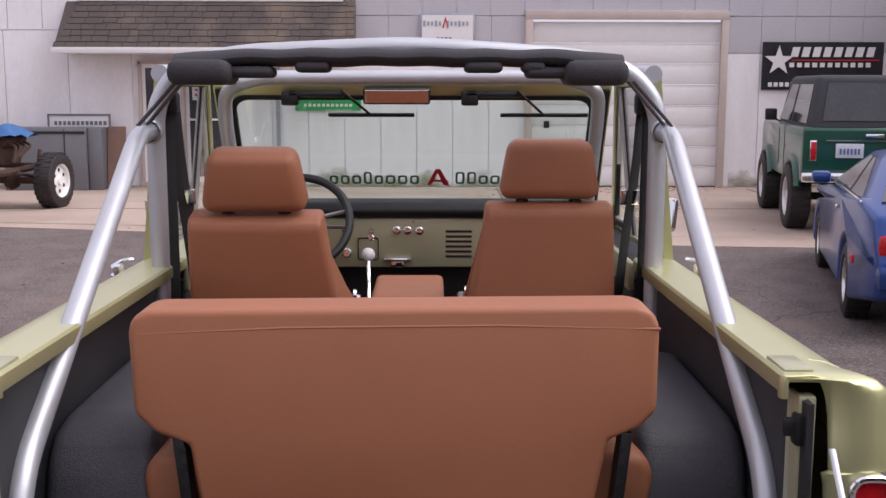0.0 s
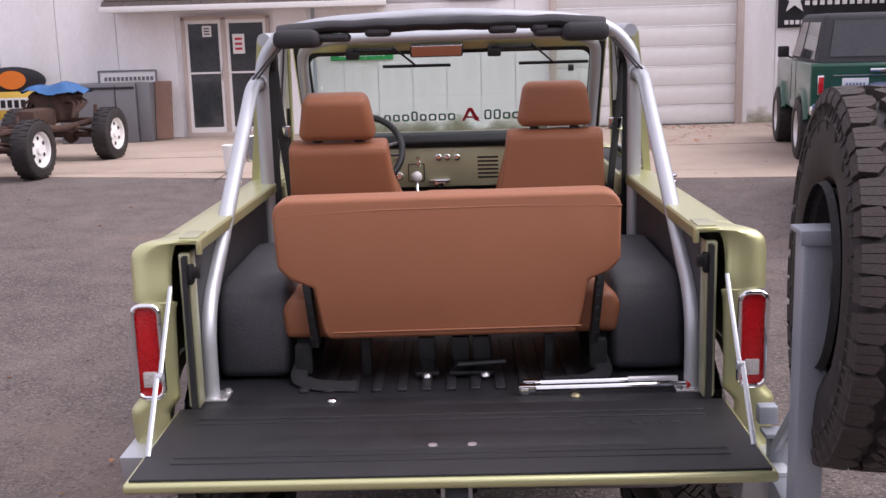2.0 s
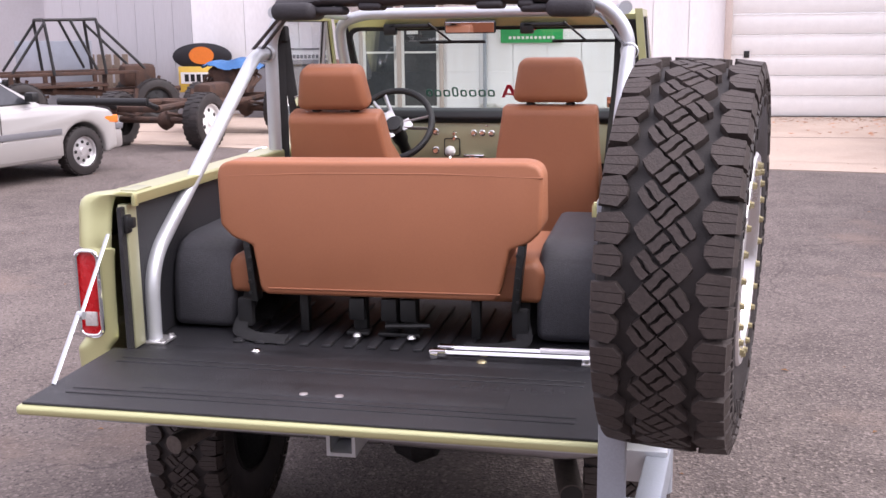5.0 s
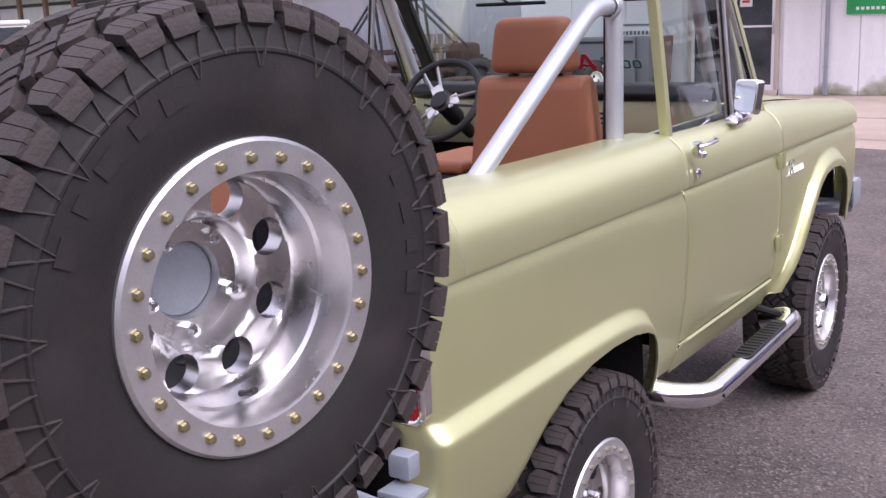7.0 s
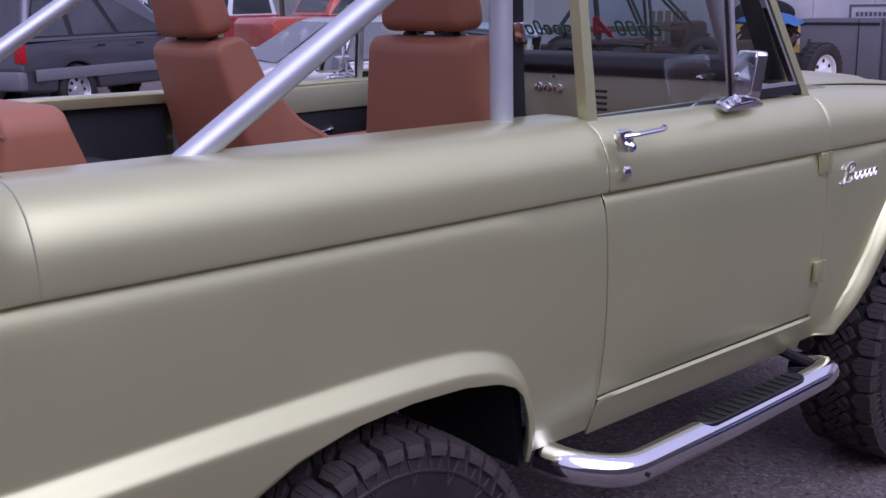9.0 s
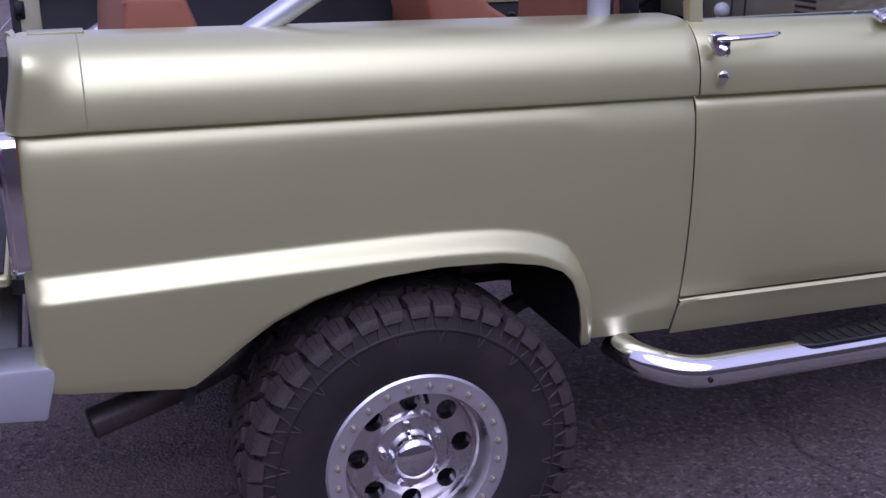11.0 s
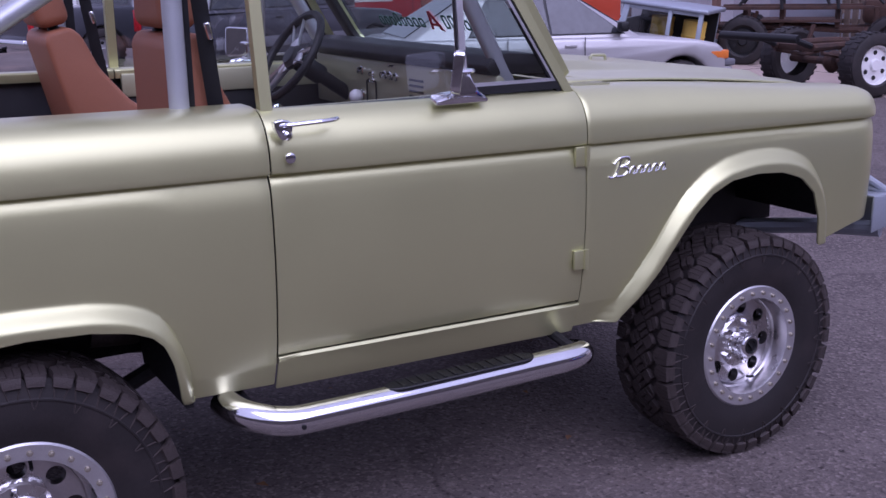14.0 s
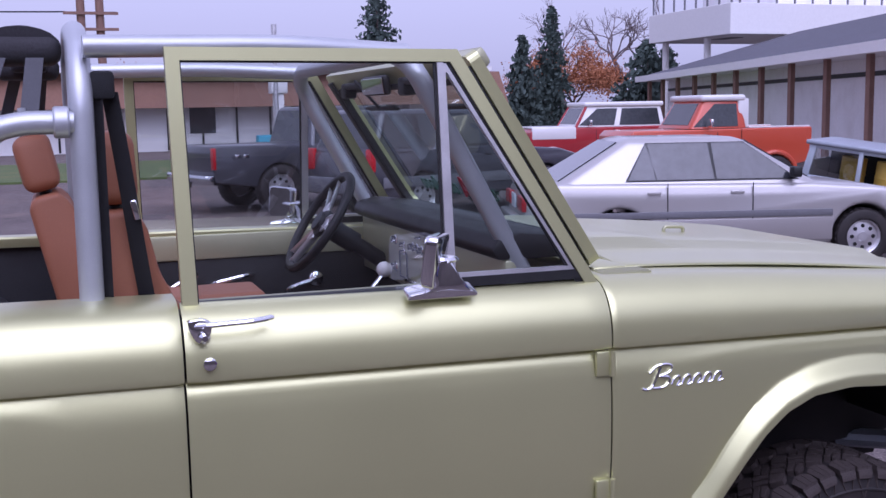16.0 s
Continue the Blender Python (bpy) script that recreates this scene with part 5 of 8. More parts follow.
for s in (1, -1):
    for k in (0, 1):
        bm = B()
        p, q = Vector((s * 0.585, HY - 0.085 - 0.075 * k, 1.825)), Vector((s * 0.680, HY - 0.10 - 0.095 * k, 1.712))
        d = (q - p).normalized()
        e = Vector((0, 1, 0))
        n = d.cross(e)
        vs = [bm.verts.new(a + e * u * 0.018 + n * w * 0.002) for a in (p, q) for u, w in ((-1, -1), (1, -1), (1, 1), (-1, 1))]
        for f in ((0, 1, 2, 3), (7, 6, 5, 4), (0, 4, 5, 1), (1, 5, 6, 2), (2, 6, 7, 3), (3, 7, 4, 0)):
            bm.faces.new([vs[i] for i in f])
        single("strap", bm, M_STRAP, "grey webbing strap holding the rolled top", "strap", "cloth top straps", smooth=False)
    # shoulder belt
    bm = B()
    vs = box(bm, (s * 0.655, HY + 0.045, 1.765), (0.05, 0.05, 0.06), 0.01)
    sweep(bm, fillet([(s * 0.65, HY + 0.06, 1.75), (s * 0.645, HY + 0.08, 1.60), (s * 0.62, HY + 0.11, 1.35), (s * 0.60, HY + 0.16, 1.00)], 0.1), 0.023, 8, 0.08)
    sweep(bm, [(s * 0.66, HY + 0.03, 1.74), (s * 0.655, HY + 0.03, 0.95)], 0.021, 8, 0.08)
    belt = single("seat_belt", bm, M_WEB, "black seat belt hanging from the roll bar", "seat belt", "front seat belts")
    bm = B()
    vs = box(bm, (s * 0.632, HY + 0.10, 1.50), (0.055, 0.014, 0.045), 0.004, 2, Matrix.Rotation(radians(12), 4, "X"))
    part("buckle_tongue", bm, M_CHROME, belt)


# ---------------------------------------------------------------- seats
def cushion(bm, pts, a, b, axis, bevel=0.03):
    return prism(bm, pts, a, b, axis, bevel, 4)


def bucket_seat(x, tilt, y0, zoff, posts):
    """Front seat: x of its middle, tilt of the back in degrees, y of the back's lower rear edge."""
    t = thing("front_seat", (x, y0, 0.84), "tan vinyl front bucket seat with a headrest", "seat", "front bucket seats")
    m = Matrix.Translation((x, y0, 1.0 + zoff)) @ Matrix.Rotation(radians(-tilt) * -1, 4, "X")
    bm = B()
    prof = [(0.0, -0.02), (0.0, 0.50), (0.02, 0.525), (0.09, 0.525), (0.115, 0.49), (0.135, 0.38), (0.19, 0.26), (0.30, 0.15), (0.36, 0.08), (0.34, -0.02)]
    vs = cushion(bm, prof, -0.19, 0.19, "x", 0.028)
    for v in vs:
        v.co.x *= 1.04 - 0.10 * smooth01(v.co.z / 0.52)
        if v.co.x * x < 0:
            v.co.x *= 1.0 + 0.30 * smooth01((0.46 - v.co.z) / 0.34)
    move(vs, m)
    part("backrest", bm, M_VINYL, t, "", True, 60)
    bm = B()
    vs = box(bm, (0, 0.055, 0.618), (0.262, 0.105, 0.165), 0.032, 4)
    for v in vs:
        v.co.x *= 1.10 - 1.35 * (v.co.z - 0.53)
    move(vs, m)
    head = part("headrest", bm, M_VINYL, t, "", True, 60)
    for dx in (-0.075, 0.075):
        bm = B()
        vs = sweep(bm, [(dx, 0.055, 0.50), (dx, 0.055, 0.56)], 0.012, 10)
        vs += lathe(bm, [(0.02, 0), (0.017, 0.010), (0, 0.010)], 14, Matrix.Translation((dx, 0.055, 0.522)) @ Matrix.Rotation(radians(-90), 4, "Y"))
        move(vs, m)
        part("headrest_post", bm, M_BLACK, head)
    bm = B()
    vs = cushion(bm, [(0.05, 0.0), (0.08, 0.10), (0.50, 0.14), (0.56, 0.10), (0.55, 0.0)], -0.235, 0.235, "x", 0.035)
    move(vs, Matrix.Translation((x, y0, 1.0 + zoff)))
    part("seat_cushion", bm, M_VINYL, t, "", True, 60)
    bm = B()
    box(bm, (x, y0 + 0.28, 0.92), (0.40, 0.40, 0.16), 0.02)
    part("seat_base", bm, M_BLACK, t)
    for sx in (-1, 1):
        bm = B()
        sweep(bm, fillet([(x + sx * 0.225, y0 + 0.20, 1.06), (x + sx * 0.235, y0 + 0.30, 1.12), (x + sx * 0.235, y0 + 0.38, 1.16)], 0.05), 0.014, 8, 0.6)
        lathe(bm, [(0.02, 0), (0.018, 0.01), (0, 0.012)], 14, Matrix.Translation((x + sx * 0.225, y0 + 0.38, 1.165)))
        part("recliner_lever", bm, M_CHROME, t)
    return t


# padded console between the seats
console = thing("centre_console", (-0.004, 0.80, 0.88), "low tan vinyl console between the front seats", "console")
bm = B()
box(bm, (-0.004, 0.80, 1.02), (0.20, 0.36, 0.30), 0.02, 3)
part("body", bm, M_BLACK, console)
bm = B()
box(bm, (-0.004, 0.80, 1.188), (0.215, 0.38, 0.045), 0.018, 4)
part("padded_lid", bm, M_VINYL, console, "tan padded lid", True, 60)

bucket_seat(-0.402, 13, 0.490, -0.046, True)
bucket_seat(0.396, 2, 0.545, -0.036, True)

bench = thing("bench_seat", (0, -0.3, 0.86), "tan vinyl rear bench seat on black brackets", "seat")
bm = B()
outl = [(-0.488, 1.365), (-0.478, 1.390), (-0.450, 1.403), (0.460, 1.420), (0.492, 1.410), (0.507, 1.385), (0.503, 1.215), (0.470, 1.175), (0.412, 1.150), (0.385, 1.02), (0.372, 0.995), (-0.335, 0.990), (-0.352, 1.01), (-0.375, 1.140), (-0.440, 1.165), (-0.478, 1.205)]
outl = [(x, z - (0.010 + 0.010 * smooth01((x - 0.1) / 0.4)) * smooth01((z - 1.1) / 0.2)) for x, z in outl]
outl = [(x - 0.012, z + 0.008) for x, z in outl]
vs = cushion(bm, outl, -0.515, -0.340, "y", 0.026)
for v in vs:
    f = smooth01((v.co.z - 1.0) / 0.42)
    v.co.y += 0.032 * f if v.co.y < -0.45 else 0.055 - 0.030 * f - 0.048 * smooth01((v.co.z - 1.27) / 0.11)
backrest = part("backrest", bm, M_VINYL, bench, "", True, 60)
bm = B()
sweep(bm, [(-0.478, -0.483, 1.356), (-0.2, -0.483, 1.368), (0.2, -0.483, 1.372), (0.495, -0.483, 1.365)], 0.0034, 6)
for x in (-0.37, -0.12, 0.14, 0.39):
    sweep(bm, [(x, -0.484, 1.369 + 0.008 * x), (x, -0.474, 1.3925 + 0.010 * x), (x, -0.455, 1.3955 + 0.010 * x)], 0.0024, 6)
sweep(bm, [(-0.335, -0.517, 1.020), (0.375, -0.517, 1.026)], 0.0025, 6)
part("welt", bm, M_VINYL, backrest)
bm = B()
vs = cushion(bm, [(-0.485, 0.985), (-0.492, 1.075), (-0.465, 1.11), (0.475, 1.11), (0.500, 1.075), (0.490, 0.985)], -0.455, 0.06, "y", 0.03)
part("seat_cushion", bm, M_VINYL, bench, "", True, 60)
for x in (-0.40, 0.425):
    bm = B()
    box(bm, (x, -0.475, 1.07), (0.022, 0.05, 0.20), 0.004, 2, Matrix.Rotation(radians(6 if x > 0 else -6), 4, "Y"))
    for i in range(5):
        lathe(bm, [(0.006, 0), (0.006, 0.006), (0, 0.007)], 8, Matrix.Translation((x, -0.50, 1.0 + i * 0.035)) @ Matrix.Rotation(radians(-90), 4, "Z"))
    part("side_bracket", bm, M_BLACK, bench)
for x in (-0.25, -0.07, 0.03, 0.09, 0.29):
    bm = B()
    box(bm, (x, -0.43, 0.925), (0.045 if abs(x) < 0.1 else 0.03, 0.03, 0.12), 0.006)
    if abs(x) < 0.1:
        box(bm, (x, -0.47, 0.955), (0.05, 0.025, 0.07), 0.006)
        box(bm, (x, -0.455, 0.878), (0.07, 0.05, 0.012), 0.003)
    part("seat_leg", bm, M_BLACK, bench)
bm = B()
sweep(bm, [(0.02, -0.48, 0.905), (0.16, -0.49, 0.915)], 0.008, 8)
part("fold_lever", bm, M_BLACK, bench)
for x in (-0.07, 0.10, -0.43, 0.43):
    bm = B()
    lathe(bm, [(0.014, 0), (0.012, 0.006), (0.007, 0.010), (0, 0.010)], 12, Matrix.Translation((x, -0.485, 0.872)) @ Matrix.Rotation(radians(-90), 4, "Y"))
    part("floor_bolt", bm, M_RING, bench)
for s in (1, -1):
    bm = B()
    sweep(bm, fillet([(s * 0.43, -0.40, 1.02), (s * 0.43, -0.46, 0.93), (s * 0.45, -0.50, 0.878), (s * 0.38, -0.55, 0.874), (s * 0.27, -0.56, 0.873)], 0.03), 0.024, 8, 0.15)
    box(bm, (s * 0.43, -0.47, 0.93), (0.05, 0.03, 0.09), 0.008)
    single("lap_belt", bm, M_WEB, "black lap belt lying loose on the floor", "seat belt", "rear lap belts")

# breaker bars on the bed floor
for n, (x0, x1, y, z, grip) in enumerate(((0.24, 0.62, -0.585, 0.879, "grey"), (0.225, 0.655, -0.630, 0.879, "red"))):
    bar = thing("breaker_bar", (x0, y, 0.868), "chrome breaker bar lying on the bed floor", "hand tool", "breaker bars")
    bm = B()
    sweep(bm, [(x0, y, z), (x1, y + 0.012, z)], 0.0085, 10)
    box(bm, (x0 - 0.012, y, z), (0.05, 0.026, 0.024), 0.006)
    box(bm, (x0 - 0.02, y - 0.012, z - 0.004), (0.022, 0.022, 0.018), 0.003)
    part("shaft", bm, M_CHROME, bar)
    bm = B()
    xa = x1 - (0.12 if grip == "grey" else 0.0)
    sweep(bm, [(xa, y + 0.010, z), (x1 + 0.02, y + 0.012, z)], 0.0115, 10)
    part("grip", bm, M_RING if grip == "grey" else M_RED_LENS, bar, "knurled grip" if grip == "grey" else "red end cap")

# ---------------------------------------------------------------- spare wheel on its swung-out carrier
CAR = thing("tyre_carrier", (0.83, -0.86, 0.60), "grey painted steel swing-out tyre carrier", "tyre carrier")
PX, PY = 0.748, -1.37
bm = B()
box(bm, (PX, PY, 1.125), (0.058, 0.058, 0.64), 0.006)
box(bm, (PX + 0.012, PY, 1.452), (0.10, 0.075, 0.012), 0.003)
box(bm, (PX + 0.012, PY - 0.037, 1.442), (0.10, 0.008, 0.030), 0.002)
part("post", bm, M_STEEL_PAINT, CAR)
bm = B()
a, b = Vector((0.845, -0.84, 0.70)), Vector((0.80, -1.45, 0.70))
ang = math.atan2(b.y - a.y, b.x - a.x)
box(bm, (a + b) / 2 + Vector((0, 0, -0.01)), ((b - a).length, 0.06, 0.08), 0.006, 2, Matrix.Rotation(ang, 4, "Z"))
box(bm, (PX + 0.03, PY, 0.79), (0.12, 0.10, 0.014), 0.003)
part("swing_arm", bm, M_STEEL_PAINT, CAR)
bm = B()
sweep(bm, [(0.85, -0.835, 0.60), (0.85, -0.835, 0.80)], 0.028, 14)
box(bm, (0.85, -0.835, 0.815), (0.08, 0.06, 0.014), 0.004)
sweep(bm, [(0.84, -0.85, 0.78), (0.765, -1.32, 1.10)], 0.014, 10)
box(bm, (0.83, -0.80, 0.855), (0.05, 0.04, 0.05), 0.006)
part("pivot", bm, M_STEEL_PAINT, CAR)
SPARE_M = Matrix.Translation((0.892, -1.337, 1.341)) @ Vector((1, 0, 0)).rotation_difference(Vector((0.9893, -0.1427, -0.0305))).to_matrix().to_4x4() @ Matrix.Rotation(0.4, 4, "X") @ Matrix.Scale(0.972, 4)
bm = B()
sweep(bm, [(PX, PY, 1.336), (0.800, -1.348, 1.336)], 0.030, 14)
lathe(bm, [(0.085, 0), (0.085, 0.012), (0, 0.012)], 24, Matrix.Translation((0.795, -1.330, 1.336)))
part("hub_mount", bm, M_STEEL_PAINT, CAR)
spare = thing("spare_wheel", (0.889, -1.337, 1.326), "black mud-terrain spare wheel on a polished bead-lock rim", "wheel")
tyre = again("tyre", tyre_mesh(0.402, SPARE_W, False), spare, SPARE_M)
put_tread(SPARE_TREAD, tyre, Matrix.Identity(4))
bar_meshes = []
for wide in (0.030, 0.018):
    bm = B()
    for i in range(4):
        box(bm, (0.1262, 0.300 * math.sin((i - 1.5) * wide), 0.300 * math.cos((i - 1.5) * wide)), (0.003, 0.300 * wide * 0.98, 0.024), 0, 1, Matrix.Identity(4))
    bar_meshes.append(finish("sidewall_bar", bm, M_RUBBER, False))
for a in (0, 11, 22, 33, 44, 120, 131, 142, 153, 164, 240, 251, 262, 273):
    again("sidewall_bar", bar_meshes[a % 2], tyre, Matrix.Rotation(radians(a), 4, "X"))
dress_wheel(spare, SPARE_M @ Matrix.Translation((-0.006, 0, 0)), "spare", ME_RIM_DEEP)


# ---------------------------------------------------------------- ground
M_GRASS = material("lawn", (0.085, 0.12, 0.035), 0.9, 0, 0.35, 1.2, 30, 0.8, 50, tint=(0.16, 0.15, 0.05), tint_amount=0.5, tint_scale=0.6)
M_CRACK = material("tar_crack", (0.03, 0.028, 0.03), 0.9, 0, 0.3, 5, 40)
M_LEAF_LITTER = material("dead_leaves", (0.22, 0.11, 0.05), 0.9, 0, 0.4, 9, 40, island=0.8)
bm = B()
bm.faces.new([bm.verts.new(p) for p in ((-900, -900, 0), (900, -900, 0), (900, 900, 0), (-900, 900, 0))])
single("ground", bm, M_ASPHALT, "worn grey asphalt of the yard", "ground", kind="structure", smooth=False)
bm = B()
prism(bm, [(-40, 17.0), (-8, 11.85), (-6, 11.45), (0, 10.1), (3.3, 9.65), (16, 8.5), (16, 16.9), (-40, 16.9)], -0.05, 0.010, "z")
pave = single("pavement", bm, M_CONCRETE, "stained tan concrete apron before the building", "pavement", kind="structure", smooth=False)
bm = B()
for x in (-9.5, -3.2, 1.2, 5.6, 9.9):
    box(bm, (x, 13.5, 0.0115), (0.018, 6.0, 0.003))
box(bm, (-2, 13.4, 0.0115), (30, 0.018, 0.003))
part("joint", bm, M_CRACK, pave, smooth=False)
bm = B()
prism(bm, [(-37.5, -90), (-28.5, -90), (-26.5, 4), (-27.5, 30), (-37.5, 30)], -0.05, 0.06, "z")
single("lawn", bm, M_GRASS, "strip of short green grass beside the road", "grass", kind="structure", smooth=False)
rnd = random.Random(11)
bm = B()
for i in range(3):
    x, y = rnd.uniform(-9, -4.5), rnd.uniform(-4, 9)
    a = rnd.uniform(0, 6.3)
    p = Vector((x, y, 0.0))
    w = rnd.uniform(0.004, 0.011)
    left, right = [], []
    for k in range(rnd.randint(8, 18)):
        d = Vector((math.cos(a), math.sin(a), 0))
        nrm = Vector((-d.y, d.x, 0)) * w * rnd.uniform(0.4, 1.3)
        left.append(bm.verts.new((p.x + nrm.x, p.y + nrm.y, 0.004)))
        right.append(bm.verts.new((p.x - nrm.x, p.y - nrm.y, 0.004)))
        p = p + d * rnd.uniform(0.06, 0.2)
        a += rnd.uniform(-0.5, 0.5)
    for k in range(len(left) - 1):
        bm.faces.new((left[k], left[k + 1], right[k + 1], right[k]))
single("asphalt_cracks", bm, M_CRACK, "dark tar-filled cracks in the asphalt", "cracks", kind="stuff", smooth=False)
bm = B()
for i in range(900):
    if i < 420:
        x, y = rnd.gauss(3.6, 1.2), 16.75 - abs(rnd.gauss(0, 0.45))
    else:
        x, y = rnd.uniform(-9, 9), rnd.uniform(-5, 12)
    s = rnd.uniform(0.010, 0.03) if i < 700 else rnd.uniform(0.006, 0.012)
    a = rnd.uniform(0, 6.3)
    z = 0.014 if y > 9 else 0.004
    pts = [(s, 0, 0), (0, s * 0.55, s * 0.25), (-s, 0, 0.0), (0, -s * 0.55, s * 0.3)]
    vs = [bm.verts.new((x + px * math.cos(a) - py * math.sin(a), y + px * math.sin(a) + py * math.cos(a), z + pz)) for px, py, pz in pts]
    bm.faces.new(vs)
single("fallen_leaves", bm, M_LEAF_LITTER, "scattered brown fallen leaves on the ground", "leaves", kind="stuff", smooth=False)

# ---------------------------------------------------------------- main building
WY, SHIFT_X = 16.87, 0.15
earlier = set(bpy.data.objects)
M_TRIM = material("pinkish_trim_wood", (0.52, 0.44, 0.40), 0.7, 0, 0.12, 3, 40, 0.15, 40)
M_MOSS = material("mossy_base", (0.34, 0.33, 0.20), 0.9, 0, 0.3, 2, 30, 0.2, 40)
bm = B()
box(bm, (-5.17, WY + 0.20, 2.6), (13.46, 0.3, 5.2))
box(bm, (3.365, WY + 0.20, 4.10), (3.73, 0.3, 2.2))
box(bm, (7.54, WY + 0.20, 2.6), (4.88, 0.3, 5.2))
box(bm, (-1.0, WY + 7.0, 5.3), (22, 14, 0.2))
box(bm, (9.9, WY + 7.0, 2.6), (0.2, 13.4, 5.2))
wall = single("wall_front", bm, M_SIDING, "white painted siding wall of the workshop", "wall", kind="structure", smooth=False)
bm = B()
box(bm, (0, 0, 0), (1, 1, 1), 0.0)
ME_PANEL_W = finish("siding_panel", bm, M_SIDING, False)
bm = B()
box(bm, (0, 0, 0), (1, 1, 1), 0.0)
ME_PANEL_G = finish("siding_panel", bm, M_SIDING_GREY, False)


def siding(x0, x1, z0, z1, w, me, proud=0.0):
    n = max(1, round((x1 - x0) / w))
    for i in range(n):
        a, b = x0 + (x1 - x0) * i / n, x0 + (x1 - x0) * (i + 1) / n
        again("siding_panel", me, wall, Matrix.Translation(((a + b) / 2, WY + 0.035 - proud, (z0 + z1) / 2)) @ Matrix.Diagonal((b - a - (0.014 if me is ME_PANEL_W else 0.006), 0.03, z1 - z0, 1)))


siding(-11.9, -8.7, 0.02, 5.2, 0.40, ME_PANEL_G)
siding(-8.7, -5.36, 0.02, 2.74, 1.1, ME_PANEL_W)
siding(-8.7, -1.45, 2.76, 5.2, 0.60, ME_PANEL_W)
siding(-3.55, 1.56, 0.02, 2.37, 0.61, ME_PANEL_W)
siding(-1.45, 9.9, 3.02, 5.2, 0.61, ME_PANEL_G)
siding(-1.45, 1.56, 2.39, 3.0, 0.61, ME_PANEL_G)
siding(5.11, 9.9, 0.02, 2.36, 0.61, ME_PANEL_W)
siding(5.11, 9.9, 2.38, 3.0, 0.61, ME_PANEL_G)
siding(-5.36, -3.55, 2.30, 2.74, 0.61, ME_PANEL_W)
# mossy foot of the wall: a thin stain that thins out upwards
mn, ml = M_MOSS.node_tree.nodes, M_MOSS.node_tree.links
mt, mm = mn.new("ShaderNodeBsdfTransparent"), mn.new("ShaderNodeMixShader")
mc, mz, mo = mn.new("ShaderNodeTexCoord"), mn.new("ShaderNodeSeparateXYZ"), mn.new("ShaderNodeTexNoise")
mo.inputs["Scale"].default_value, mo.inputs["Detail"].default_value = 1.6, 8
ml.new(mc.outputs["Object"], mz.inputs[0])
ml.new(mc.outputs["Object"], mo.inputs["Vector"])
up_, sub_ = mn.new("ShaderNodeMath"), mn.new("ShaderNodeMath")
up_.operation, sub_.operation, sub_.use_clamp = "MULTIPLY_ADD", "MULTIPLY_ADD", True
up_.inputs[1].default_value, up_.inputs[2].default_value = -1.9, -0.42
ml.new(mz.outputs["Z"], up_.inputs[0])
sub_.inputs[1].default_value = 1.75
ml.new(mo.outputs["Fac"], sub_.inputs[0])
ml.new(up_.outputs[0], sub_.inputs[2])
ml.new(sub_.outputs[0], mm.inputs[0])
ml.new(mt.outputs[0], mm.inputs[1])
ml.new(mn["Principled BSDF"].outputs[0], mm.inputs[2])
ml.new(mm.outputs[0], mn["Material Output"].inputs["Surface"])
bm = B()
for x0, x1 in ((5.22, 9.8), (-3.0, 1.5)):
    box(bm, ((x0 + x1) / 2, WY + 0.016, 0.27), (x1 - x0, 0.002, 0.50))
part("moss_stain", bm, M_MOSS, wall, "greenish damp staining", smooth=False)
# garage door
bm = B()
for x in (1.615, 5.055):
    box(bm, (x, WY - 0.01, 1.50), (0.125, 0.10, 3.0), 0.006)
box(bm, (3.335, WY - 0.01, 3.025), (3.57, 0.11, 0.15), 0.006)
gar = single("door_garage", bm, M_TRIM, "white sectional garage door in a weathered frame", "door", kind="structure")
bm = B()
box(bm, (0, 0, 0), (3.34, 0.04, 0.355), 0.012, 2)
box(bm, (0, -0.021, 0.165), (3.34, 0.012, 0.010))
ME_GP = finish("door_panel", bm, M_WHITE)
for i in range(8):
    again("door_panel", ME_GP, gar, Matrix.Translation((3.345, WY + 0.06, 0.20 + i * 0.362)))
bm = B()
box(bm, (1.95, WY + 0.035, 1.12), (0.10, 0.02, 0.12), 0.006)
part("door_handle", bm, M_BLACK, gar)
bm = B()
box(bm, (3.345, WY + 0.03, 0.012), (3.40, 0.06, 0.022))
part("door_seal", bm, M_BLACK, gar)
